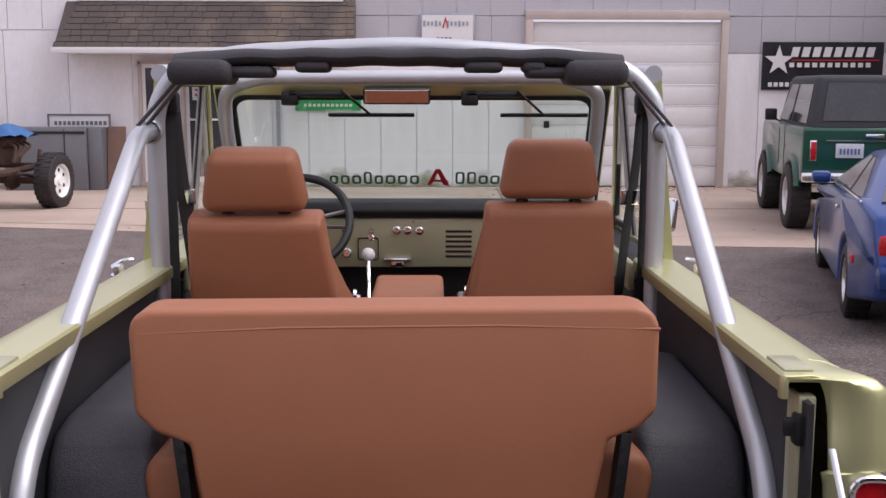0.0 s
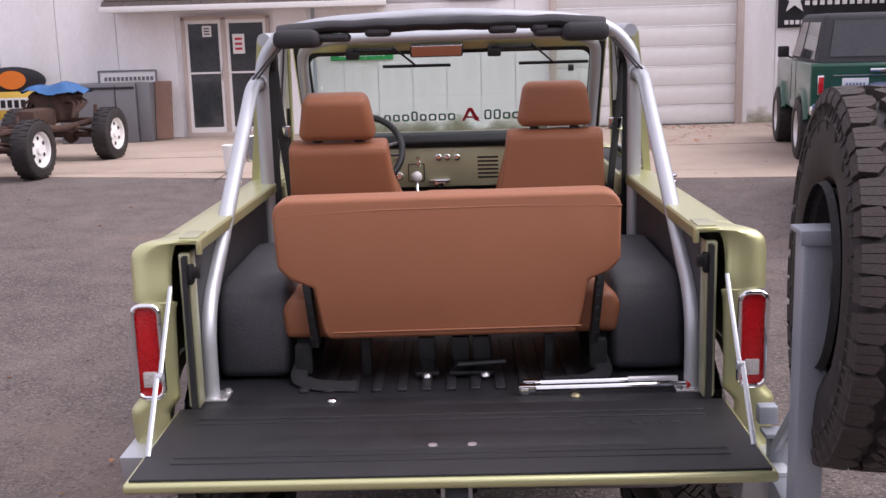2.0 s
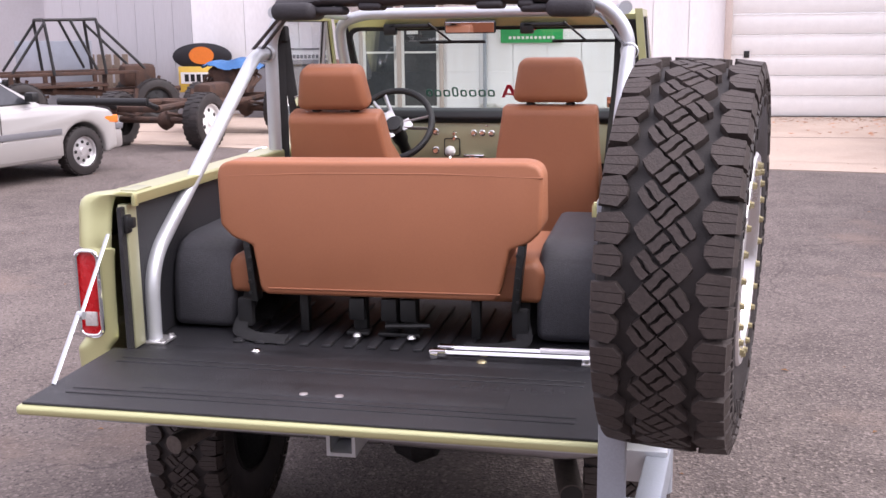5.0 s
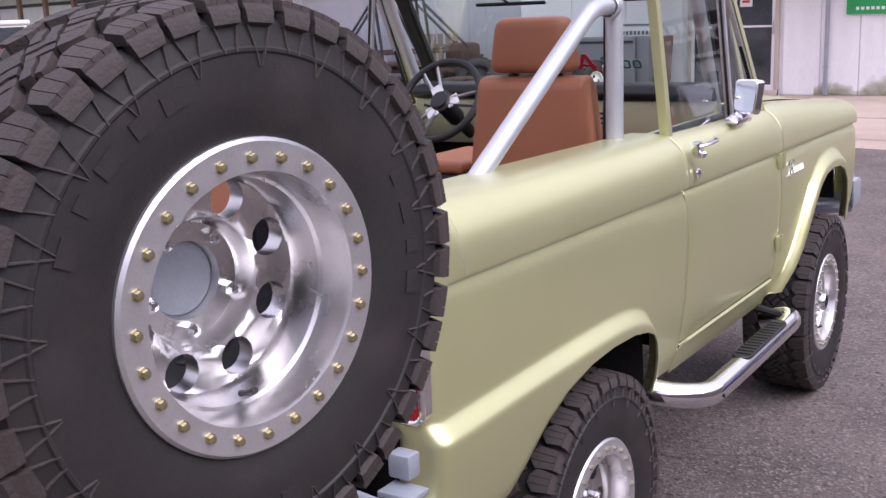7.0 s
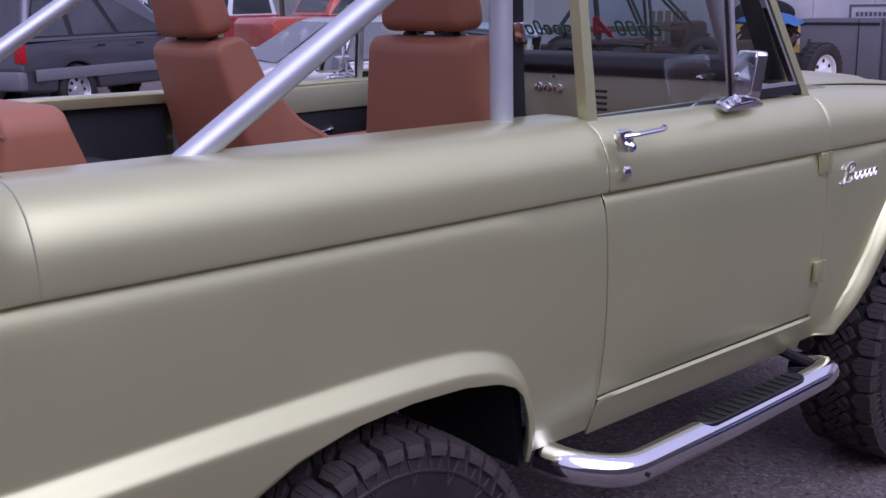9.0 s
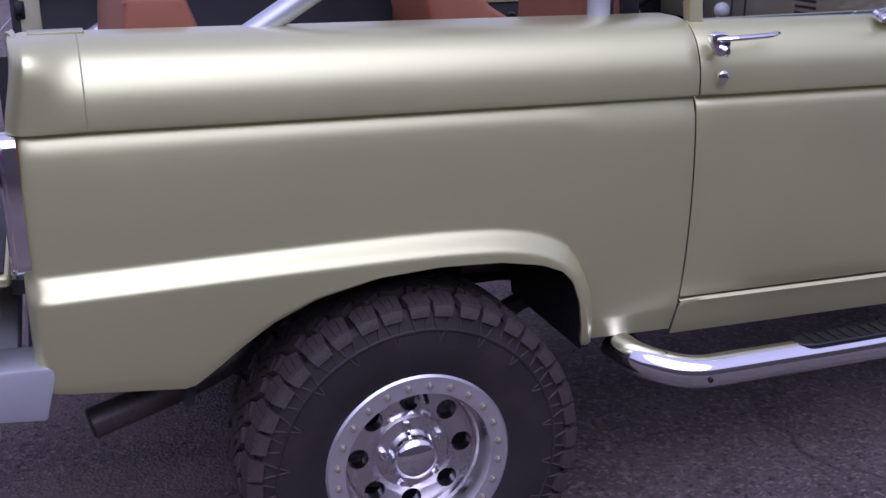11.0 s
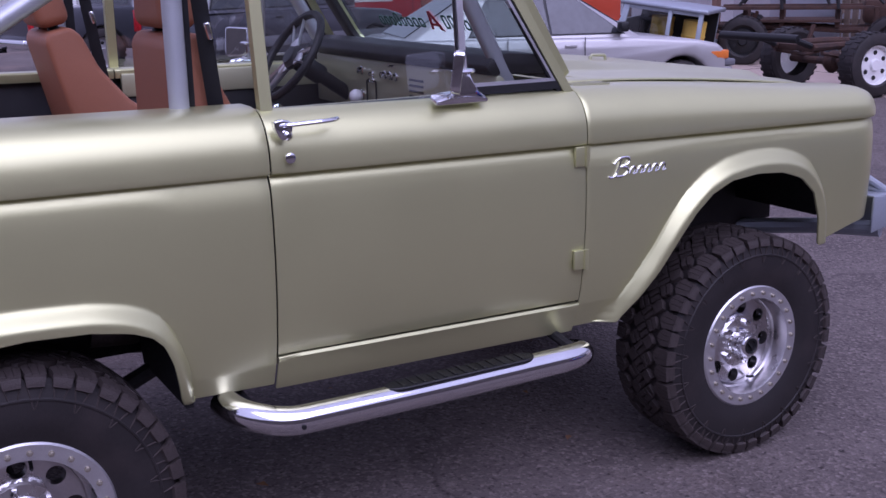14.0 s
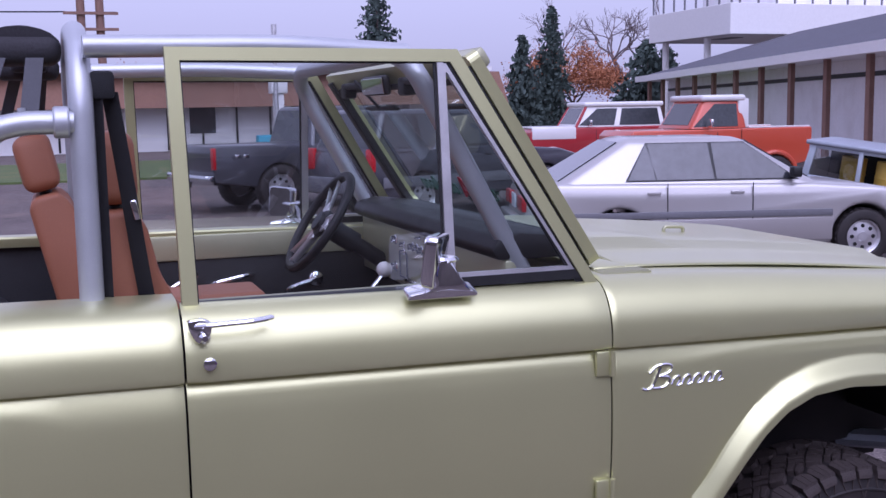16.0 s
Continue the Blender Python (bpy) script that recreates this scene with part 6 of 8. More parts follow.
# glazed entrance: two doors
bm = B()
for x in (-5.215, -4.465, -3.645):
    box(bm, (x, WY, 1.10), (0.07 if x != -4.465 else 0.09, 0.09, 2.22), 0.006)
box(bm, (-4.43, WY, 2.20), (1.64, 0.09, 0.07), 0.006)
box(bm, (-4.43, WY, 0.05), (1.64, 0.10, 0.10), 0.006)
ent = single("door_entrance", bm, M_TRIM, "double glazed aluminium entrance door, closed", "door", kind="structure")
for x0, x1 in ((-5.18, -4.51), (-4.42, -3.68)):
    bm = B()
    vs = ring_frame(bm, [(x0, 0.10), (x1, 0.10), (x1, 2.165), (x0, 2.165)], [(x0 + 0.055, 0.19), (x1 - 0.055, 0.19), (x1 - 0.055, 2.10), (x0 + 0.055, 2.10)], WY + 0.02, WY - 0.02, "y")
    box(bm, ((x0 + x1) / 2, WY, 1.20), (x1 - x0 - 0.1, 0.05, 0.035))
    leaf = part("door_leaf", bm, M_WHITE, ent, smooth=False)
    bm = B()
    box(bm, ((x0 + x1) / 2, WY + 0.005, 1.14), (x1 - x0 - 0.10, 0.012, 1.94))
    part("pane", bm, M_GLASS_DARK, leaf, smooth=False)
    bm = B()
    box(bm, (x1 - 0.03, WY - 0.05, 1.22), (0.025, 0.03, 0.30), 0.008)
    part("pull_handle", bm, M_ALLOY, leaf)
    for k, (dx, z, w, h) in enumerate(((0.40, 1.96, 0.17, 0.20),) if x0 < -5 else ((0.22, 1.72, 0.22, 0.36),)):
        bm = B()
        box(bm, (x0 + dx, WY - 0.006, z), (w, 0.004, h))
        nt = part("notice", bm, M_WHITE, leaf, "small white paper notice", smooth=False)
        bm = B()
        for q in range(3):
            box(bm, (x0 + dx, WY - 0.010, z - h * 0.25 + q * h * 0.25), (w * 0.6, 0.003, h * 0.12))
        part("notice_bar", bm, M_DECAL_RED if k == 0 and x0 > -5 else M_BLACK, nt, smooth=False)
# shingled awning over the entrance
bm = B()
EY, EZ, TZ = 16.10, 2.38, 3.24
prism(bm, [(EY, EZ), (EY, EZ + 0.03), (WY + 0.02, TZ), (WY + 0.02, EZ)], -6.45, -1.42, "x")
awn = single("awning", bm, M_SHINGLE, "brown shingled awning with a white fascia", "awning", kind="structure", smooth=False)
bm = B()
rnd = random.Random(8)
for r in range(8):
    t0, t1 = r / 8, (r + 1) / 8
    y0, y1 = EY + (WY - EY) * t0, EY + (WY - EY) * t1
    z0, z1 = EZ + 0.04 + (TZ - EZ) * t0, EZ + 0.04 + (TZ - EZ) * t1
    xl, xr = -6.47 + 0.30 * t0, -1.40 - 0.02 * t0
    x = xl
    while x < xr:
        w = min(rnd.uniform(0.16, 0.34), xr - x)
        j = rnd.uniform(-0.01, 0.008)
        bm = B()
        vs = [bm.verts.new(p) for p in ((x + 0.004, y0 - 0.018 + j, z0 + j), (x + w - 0.004, y0 - 0.018 + j, z0 + j), (x + w - 0.004, y1, z1), (x + 0.004, y1, z1))]
        lo = [bm.verts.new((v.co.x, v.co.y + 0.012, v.co.z - 0.014)) for v in vs]
        bm.faces.new(vs)
        for q in range(4):
            bm.faces.new((vs[q], vs[(q + 1) % 4], lo[(q + 1) % 4], lo[q]))
        part("shingle", bm, M_SHINGLE, awn, smooth=False)
        x += w
bm = B()
box(bm, (-3.93, EY - 0.02, EZ + 0.0), (5.10, 0.05, 0.10), 0.006)
box(bm, (-3.93, EY + 0.38, EZ - 0.035), (5.0, 0.76, 0.02))
box(bm, (-3.93, WY - 0.02, TZ + 0.05), (4.6, 0.10, 0.10), 0.006)
part("fascia", bm, M_WHITE, awn)
# downspout between the entrance and the sign
bm = B()
box(bm, (-2.80, WY - 0.035, 1.17), (0.065, 0.05, 2.30), 0.008)
for z in (0.5, 1.7):
    box(bm, (-2.80, WY - 0.034, z), (0.085, 0.056, 0.03), 0.004)
single("downspout", bm, M_STEEL_PAINT, "grey square downspout on the white siding", "downspout")
# signs and banner
M_BANNER = material("black_banner_vinyl", (0.015, 0.014, 0.018), 0.45, 0, 0.3, 3, 40, 0.2, 12)
M_SIGN_GREEN = material("green_sign", (0.02, 0.36, 0.10), 0.45, 0, 0.1, 3, 30)
bm = B()
box(bm, (0.185, WY - 0.03, 2.72), (0.95, 0.05, 0.65), 0.01)
sg = single("wall_sign", bm, M_STEEL_PAINT, "white framed sign board with unreadable marks", "sign")
bm = B()
box(bm, (0.185, WY - 0.058, 2.72), (0.89, 0.012, 0.59))
face = part("sign_face", bm, M_WHITE, sg, smooth=False)
def mark(c, s, mat, parent):
    bm = B()
    box(bm, c, s)
    part("sign_mark", bm, mat, parent, smooth=False)


for i in range(12):
    if i != 5:
        mark((-0.22 + i * 0.068, WY - 0.067, 2.87), (0.042, 0.006, 0.07 + 0.03 * (i % 3 == 0)), M_STEEL_PAINT, face)
for i in range(4):
    mark((0.02 + i * 0.07, WY - 0.067, 2.60), (0.05, 0.006, 0.08), M_STEEL_PAINT, face)
bm = B()
prism(bm, [(0.09, 2.80), (0.12, 2.80), (0.15, 2.92), (0.185, 2.78), (0.20, 2.78), (0.155, 2.99)], WY - 0.066, WY - 0.072, "y")
part("sign_emblem", bm, M_DECAL_RED, face, smooth=False)
bm = B()
box(bm, (-1.92, WY - 0.02, 1.69), (1.16, 0.03, 0.66), 0.006)
sg = single("wall_sign", bm, M_SIGN_GREEN, "green battery sign with a red and white emblem", "sign")
for i in range(11):
    mark((-2.32 + i * 0.08, WY - 0.040, 1.455), (0.05, 0.006, 0.05), M_WHITE, sg)
for i in range(9):
    mark((-2.22 + i * 0.075, WY - 0.048, 1.76 + 0.004 * i), (0.055, 0.006, 0.09), M_WHITE, sg)
bm = B()
prism(bm, [(-2.38, 1.81), (-2.2, 1.94), (-1.6, 1.97), (-1.45, 1.85), (-1.6, 1.66), (-1.9, 1.58), (-2.2, 1.67)], WY - 0.036, WY - 0.043, "y")
part("sign_emblem", bm, M_DECAL_RED, sg, smooth=False)
bm = B()
g = []
for i in range(25):
    x = 5.73 + 2.14 * i / 24
    g.append([bm.verts.new((x, WY - 0.02 - 0.012 * math.sin(i * 1.1) * (0.3 + j / 4), z)) for j, z in enumerate((1.735, 1.94, 2.15, 2.36, 2.57))])
for a, b in zip(g, g[1:]):
    for j in range(4):
        bm.faces.new((a[j], b[j], b[j + 1], a[j + 1]))
ban = single("banner", bm, M_BANNER, "black vinyl banner with a white star on the wall", "banner")
solid(ban, 0.004)
bm = B()
star = []
for i in range(10):
    r = 0.27 if i % 2 == 0 else 0.105
    a = math.pi / 2 + i * math.pi / 5
    star.append((6.02 + r * math.cos(a), 2.24 + r * math.sin(a)))
prism(bm, star, WY - 0.048, WY - 0.054, "y")
part("star", bm, M_WHITE, ban, smooth=False)
for i in range(8):
    x = 6.22 + i * 0.19
    bm = B()
    prism(bm, [(x, 2.31), (x + 0.13, 2.31), (x + 0.17, 2.48), (x + 0.04, 2.48)], WY - 0.048, WY - 0.054, "y")
    part("banner_mark", bm, M_WHITE, ban, "white slanted mark", smooth=False)
for i in range(11):
    mark((6.25 + i * 0.135, WY - 0.050, 2.17), (0.085, 0.005, 0.08), M_WHITE, ban)
    mark((5.88 + i * 0.10, WY - 0.050, 1.83), (0.07, 0.005, 0.075), M_WHITE, ban)
bm = B()
box(bm, (7.02, WY - 0.050, 2.253), (1.55, 0.005, 0.022))
part("banner_line", bm, M_DECAL_RED, ban, smooth=False)

# things standing before the wall
M_CAB = material("grey_cabinet_paint", (0.17, 0.17, 0.185), 0.55, 0.2, 0.12, 3, 40)
bm = B()
box(bm, (-6.69, 16.40, 0.545), (1.40, 0.55, 1.07), 0.01)
cab = single("steel_cabinet", bm, M_CAB, "grey steel cabinet standing by the wall", "cabinet")
bm = B()
box(bm, (-6.35, 16.118, 0.56), (0.012, 0.012, 1.0))
box(bm, (-6.69, 16.118, 1.0), (1.38, 0.014, 0.04))
part("door_seam", bm, M_BLACK, cab, smooth=False)
bm = B()
box(bm, (-5.86, 16.45, 0.545), (0.24, 0.50, 1.06), 0.01)
single("steel_cabinet", bm, M_CAB, "narrow grey steel locker standing by the wall", "cabinet")
bm = B()
box(bm, (-5.58, 16.5, 0.56), (0.30, 0.06, 1.06), 0.005, 1, Matrix.Rotation(radians(-9), 4, "X"))
single("plywood_board", bm, M_WOOD_POST, "brown board leaning against the wall", "board")
bm = B()
vs = ring_frame(bm, [(-6.82, 0.62), (-5.72, 0.62), (-5.72, 1.30), (-6.82, 1.30)], [(-6.79, 0.65), (-5.75, 0.65), (-5.75, 1.27), (-6.79, 1.27)], 16.72, 16.69, "y")
box(bm, (-6.27, 16.715, 0.96), (1.05, 0.012, 0.63), mat=1)
for i in range(12):
    box(bm, (-6.68 + i * 0.078, 16.704, 1.14), (0.05, 0.008, 0.07), mat=0)
single("framed_board", bm, [M_CAB, M_WHITE], "framed sign board leaning behind the cabinets", "sign", smooth=False)
M_YELLOW = material("yellow_sign", (0.72, 0.48, 0.08), 0.5, 0, 0.1, 3, 30)
bm = B()
box(bm, (-8.15, 16.45, 0.72), (1.35, 0.04, 0.50), 0.006)
sg = single("yellow_sign", bm, M_YELLOW, "yellow and white sign board on the ground", "sign")
bm = B()
box(bm, (-8.15, 16.425, 0.75), (1.25, 0.012, 0.22))
fc = part("sign_face", bm, M_WHITE, sg, smooth=False)
for i in range(9):
    mark((-8.65 + i * 0.125, 16.416, 0.75), (0.085, 0.006, 0.14), M_BLACK, fc)
bm = B()
prism(bm, [(-8.35 + 0.62 * math.cos(a), 1.16 + 0.26 * math.sin(a)) for a in (2 * math.pi * i / 28 for i in range(28))], 16.55, 16.50, "y", 0.01)
sg = single("oval_sign", bm, M_BANNER, "dark oval emblem board with a red mark", "sign")
bm = B()
prism(bm, [(-8.35 + 0.26 * math.cos(a), 1.18 + 0.17 * math.sin(a)) for a in (2 * math.pi * i / 20 for i in range(20))], 16.496, 16.485, "y")
part("emblem", bm, M_AMBER, sg, smooth=False)
for ob in set(bpy.data.objects) - earlier:
    if ob.parent is None:
        ob.location.x += SHIFT_X
bm = B()
lathe(bm, [(0.0, 0.0), (0.13, 0.0), (0.15, 0.36), (0.155, 0.37)], 20, Matrix.Translation((-3.13, 11.45, 0.012)) @ Matrix.Rotation(radians(-90), 4, "Y"))
solid(single("bucket", bm, M_WHITE, "white plastic bucket on the concrete", "bucket"), 0.006)

# plain unseen walls added behind the camera: close the yard, cut low sky light
M_SHADE_WALL = material("weathered_shade_wall", (0.20, 0.175, 0.155), 0.85, 0, 0.25, 0.7, 12, 0.3, 20, tint=(0.11, 0.095, 0.085), tint_amount=0.6, tint_scale=0.5)
bm = B()
box(bm, (9.0, 1.75, 2.1), (0.3, 29.8, 4.2))
single("shade_wall_east", bm, M_SHADE_WALL, "plain added wall out of view that cuts low eastern light", "wall", kind="structure", smooth=False)
bm = B()
box(bm, (0.35, -13.15, 2.1), (17.0, 0.3, 4.2))
single("shade_wall_south", bm, M_SHADE_WALL, "plain added wall out of view that cuts low southern light", "wall", kind="structure", smooth=False)

# ---------------------------------------------------------------- porch wing with posts
WA, WB = Vector((-11.9, 16.6, 0)), Vector((-41.0, 26.2, 0))
wd = (WB - WA).normalized()
wn_ = Vector((wd.y, -wd.x, 0))
if wn_.y > 0:
    wn_ = -wn_


def wing(u, v, z):
    """A point of the wing: u along it from the near corner, v out before the wall."""
    p = WA + wd * u + wn_ * v
    return Vector((p.x, p.y, z))


WL, W0 = (WB - WA).length, 3.2
wing_ob = thing("porch_building", WA, "long white building with a porch on brown posts", "building")


def slab_uv(bm, u0, u1, v0, v1, z0, z1, mat=0, z2=None):
    vs = [bm.verts.new(wing(u, v, z)) for z in (z0, z1) for u, v in ((u0, v0), (u1, v0), (u1, v1), (u0, v1))]
    for q in ((0, 1, 2, 3), (7, 6, 5, 4), (0, 4, 5, 1), (1, 5, 6, 2), (2, 6, 7, 3), (3, 7, 4, 0)):
        bm.faces.new([vs[i] for i in q]).material_index = mat


bm = B()
slab_uv(bm, W0, WL, -1.2, -0.9, 0, 3.1)
slab_uv(bm, WL - 0.2, WL, -8, -1.2, 0, 2.9)
slab_uv(bm, W0, W0 + 0.2, -7, -1.2, 0, 2.9)
part("wall", bm, M_SIDING, wing_ob, smooth=False)
bm = B()
slab_uv(bm, W0, WL, -0.9, -0.86, 2.36, 2.48)
part("wall_rail", bm, M_BLACK, wing_ob, smooth=False)
bm = B()
vs = [bm.verts.new(p) for p in (wing(W0 - 0.4, 0.5, 2.99), wing(WL + 0.5, 0.5, 2.99), wing(WL + 0.5, -7, 5.0), wing(W0 - 0.4, -7, 5.0), wing(W0 - 0.4, 0.5, 2.89), wing(WL + 0.5, 0.5, 2.89), wing(WL + 0.5, -7, 4.8), wing(W0 - 0.4, -7, 4.8))]
for q in ((0, 1, 2, 3), (7, 6, 5, 4), (0, 4, 5, 1), (1, 5, 6, 2), (2, 6, 7, 3), (3, 7, 4, 0)):
    bm.faces.new([vs[i] for i in q])
part("roof", bm, M_ROOF_GREY, wing_ob, smooth=False)
bm = B()
slab_uv(bm, W0 - 0.45, WL + 0.5, 0.5, 0.56, 2.80, 3.05)
slab_uv(bm, W0 - 0.4, WL + 0.5, -0.9, 0.5, 2.82, 2.87)
part("fascia", bm, M_WHITE, wing_ob, smooth=False)
bm = B()
box(bm, (0, 0, 1.42), (0.15, 0.15, 2.82), 0.01, 1)
ME_POST = finish("post", bm, M_WOOD_POST)
for i in range(11):
    again("post", ME_POST, wing_ob, Matrix.Translation(wing(W0 + 0.1 + i * 2.68, 0.1, 0)))
bm = B()
box(bm, (-12.2, 18.3, 1.6), (6.0, 0.2, 3.2))
single("annex_wall", bm, M_SIDING_GREY, "grey sided wall between the two buildings", "wall", kind="structure", smooth=False)
# upper storey block with a balcony beyond the wing
up = thing("balcony_block", (-43, 38, 0), "white upper storey with a railed balcony", "building")
bm = B()
box(bm, (-45.5, 41, 7.8), (6.5, 14, 3.0))
part("wall", bm, M_SIDING, up, smooth=False)
bm = B()
box(bm, (-43.3, 39, 5.6), (7.2, 18.8, 1.40), 0.02, 1)
part("balcony", bm, M_WHITE, up, smooth=False)
bm = B()
box(bm, (-42.6, 31.4, 4.893), (1.6, 0.7, 0.03))
part("soffit_vent", bm, M_CAB, up, smooth=False)
for k in range(8):
    bm = B()
    box(bm, (-46.7 + k * 0.98, 29.75, 6.72), (0.07, 0.07, 0.84))
    part("railing_post", bm, M_CAB, up, smooth=False)
for k in range(18):
    bm = B()
    box(bm, (-39.85, 30.2 + k * 1.0, 6.72), (0.07, 0.07, 0.84))
    part("railing_post", bm, M_CAB, up, smooth=False)
bm = B()
box(bm, (-43.3, 29.75, 7.15), (7.0, 0.09, 0.07))
box(bm, (-39.85, 39, 7.15), (0.09, 18.5, 0.07))
part("handrail", bm, M_CAB, up, smooth=False)
for k in range(6):
    bm = B()
    box(bm, (-42.23, 35.2 + k * 2.2, 7.9), (0.05, 1.3, 1.4))
    part("window", bm, M_GLASS_DARK, up, smooth=False)
for x, y in ((-42.6, 30.3), (-46.4, 30.3), (-40.2, 38.0)):
    bm = B()
    sweep(bm, [(x, y, 0), (x, y, 4.9)], 0.17, 12)
    part("column", bm, M_WHITE, up)
# stacked pallets by the wing
M_PALLET = material("grey_pallet_wood", (0.25, 0.19, 0.15), 0.85, 0, 0.25, 4, 40, 0.3, 60)
for k, (x, y, z, tilt) in enumerate(((-11.0, 16.2, 0.45, 0), (-10.2, 16.35, 0.62, 0))):
    pal = thing("wood_pallet", (x, y, 0.0), "weathered wooden pallet leaning on the wall", "pallet", "pallets by the wall")
    for i in range(6):
        bm = B()
        box(bm, (x - 0.45 + i * 0.18, y, z), (0.12, 0.03, 0.9 if k == 0 else 1.2), 0.004, 1)
        part("slat", bm, M_PALLET, pal)
    for dz in (-0.35, 0, 0.35):
        bm = B()
        box(bm, (x, y + 0.05, z + dz), (1.05, 0.06, 0.08), 0.004, 1)
        part("bearer", bm, M_PALLET, pal)
bm = B()
box(bm, (-10.9, 15.7, 0.75), (1.6, 0.10, 1.5), 0.01)
single("steel_sheet", bm, M_STEEL_PAINT, "grey sheet-metal panel leaning on the wall", "sheet metal")


# ---------------------------------------------------------------- parked vehicles
def mat_car(name, c, metal=0.4):
    return material(name, c, 0.32, metal, 0.05, 2, 300, coat=0.6, rough_vary=0.04)


M_SILVER = mat_car("silver_car_paint", (0.47, 0.455, 0.445), 0.35)
M_BLUE = mat_car("blue_car_paint", (0.016, 0.062, 0.250), 0.5)
M_GREEN = mat_car("dark_green_paint", (0.008, 0.075, 0.045), 0.2)
M_GREY_DK = mat_car("dark_grey_paint", (0.085, 0.085, 0.10), 0.5)
M_ORANGE = mat_car("orange_paint", (0.52, 0.078, 0.035), 0.1)
M_RED = mat_car("red_paint", (0.36, 0.025, 0.03), 0.1)
M_CAR_WHITE = mat_car("white_car_paint", (0.72, 0.71, 0.70), 0.0)
M_LTBLUE = mat_car("faded_blue_paint", (0.46, 0.52, 0.58), 0.1)
M_SOFT_TOP = material("black_soft_top", (0.045, 0.045, 0.052), 0.75, 0, 0.25, 3, 60, 0.4, 20)
M_GLASS_PALE = material("pale_car_window", (0.045, 0.047, 0.055), 0.08, 0, 0.45, 2, 9, coat=0.4)
M_PLATE = material("plate_white", (0.62, 0.66, 0.72), 0.5)
M_PLATE_BLUE = material("plate_blue", (0.12, 0.16, 0.35), 0.5)


def plain_wheel_mesh(R, W, name="wheel"):
    bm = B()
    k = R
    lathe(bm, [(0.60 * k, W * 0.42), (0.66 * k, W * 0.50), (0.85 * k, W * 0.50), (0.95 * k, W * 0.44), (k, W * 0.30), (k, -W * 0.30), (0.95 * k, -W * 0.44), (0.85 * k, -W * 0.5), (0.60 * k, -W * 0.42)], 36)
    tyre = finish(name, bm, M_RUBBER, True, 30)
    bm = B()
    for i in range(28):
        a = 2 * math.pi * i / 28
        for s in (1, -1):
            m = Matrix.Rotation(a + 0.06 * s, 4, "X")
            box(bm, (0, 0, 0), (W * 0.34, 0.11 * k, 0.03 * k), 0, 1, m @ Matrix.Translation((s * W * 0.24, 0, k)))
    return tyre, finish("tread", bm, M_RUBBER, True, 30)


def plain_rim_mesh(R, mat, W, spokes):
    bm = B()
    lathe(bm, [(0.60 * R, W * 0.44), (0.57 * R, W * 0.40), (0.55 * R, W * 0.22), (0.20 * R, W * 0.30), (0.16 * R, W * 0.40), (0, W * 0.40)], 32)
    me = finish("rim", bm, mat)
    bm = B()
    vs = lathe(bm, [(0.052 * R * 1.4, 0), (0.05 * R * 1.4, 0.004), (0, 0.004)], 12)
    move(vs, Matrix.Translation((W * 0.275, 0, 0.38 * R)))
    return me, finish("rim_hole", bm, M_BLACK)


WHEELS = {}


def car_wheel(parent, x, y, R, W, right, mat, spokes=8):
    key = (R, W, mat.name, spokes)
    if key not in WHEELS:
        WHEELS[key] = (*plain_wheel_mesh(R, W), *plain_rim_mesh(R, mat, W, spokes))
    t, tread, r, h = WHEELS[key]
    m = Matrix.Translation((x, y, R - 0.004)) @ (Matrix.Identity(4) if right else Matrix.Rotation(math.pi, 4, "Z"))
    w = again("wheel", t, parent, m)
    again("rim", r, w, Matrix.Identity(4))
    tagged(again("tread", tread, w, Matrix.Identity(4)), kind="stuff")
    for i in range(spokes):
        again("rim_hole", h, w, Matrix.Rotation(2 * math.pi * i / spokes, 4, "X"))
    return w


def arch_line(top, wheels, zb, gap=0.05):
    """A car's side outline: its top from rear to front, then back along the sill with wheel arches."""
    pts = list(top)
    for y, R in sorted(wheels, reverse=True):
        r = R + gap
        a0 = math.asin(max(-1, min(1, (zb - R) / r)))
        for i in range(11):
            a = a0 + (math.pi - 2 * a0) * i / 10
            pts.append((y + r * math.cos(a), R + r * math.sin(a)))
    return pts


def bil(q, u, v):
    a, b, c, d = [Vector(p) for p in q]
    return (a * (1 - u) + b * u) * (1 - v) + (d * (1 - u) + c * u) * v


def pane_on(bm, q, u0, u1, v0, v1, push, skew0=0.0, skew1=0.0):
    """A thin pane on a four-cornered side, pushed out along its normal."""
    pts = [bil(q, u0, v0), bil(q, u1, v0), bil(q, u1 - skew1, v1), bil(q, u0 + skew0, v1)]
    n = (pts[1] - pts[0]).cross(pts[3] - pts[0]).normalized()
    mid = Vector((0, sum(p.y for p in pts) / 4, min(p.z for p in pts)))
    if n.dot(sum(pts, Vector()) / 4 - mid) < 0:
        n = -n
    hi = [bm.verts.new(p + n * push) for p in pts]
    lo = [bm.verts.new(p - n * 0.01) for p in pts]
    bm.faces.new(hi)
    for i in range(4):
        bm.faces.new((hi[i], hi[(i + 1) % 4], lo[(i + 1) % 4], lo[i]))


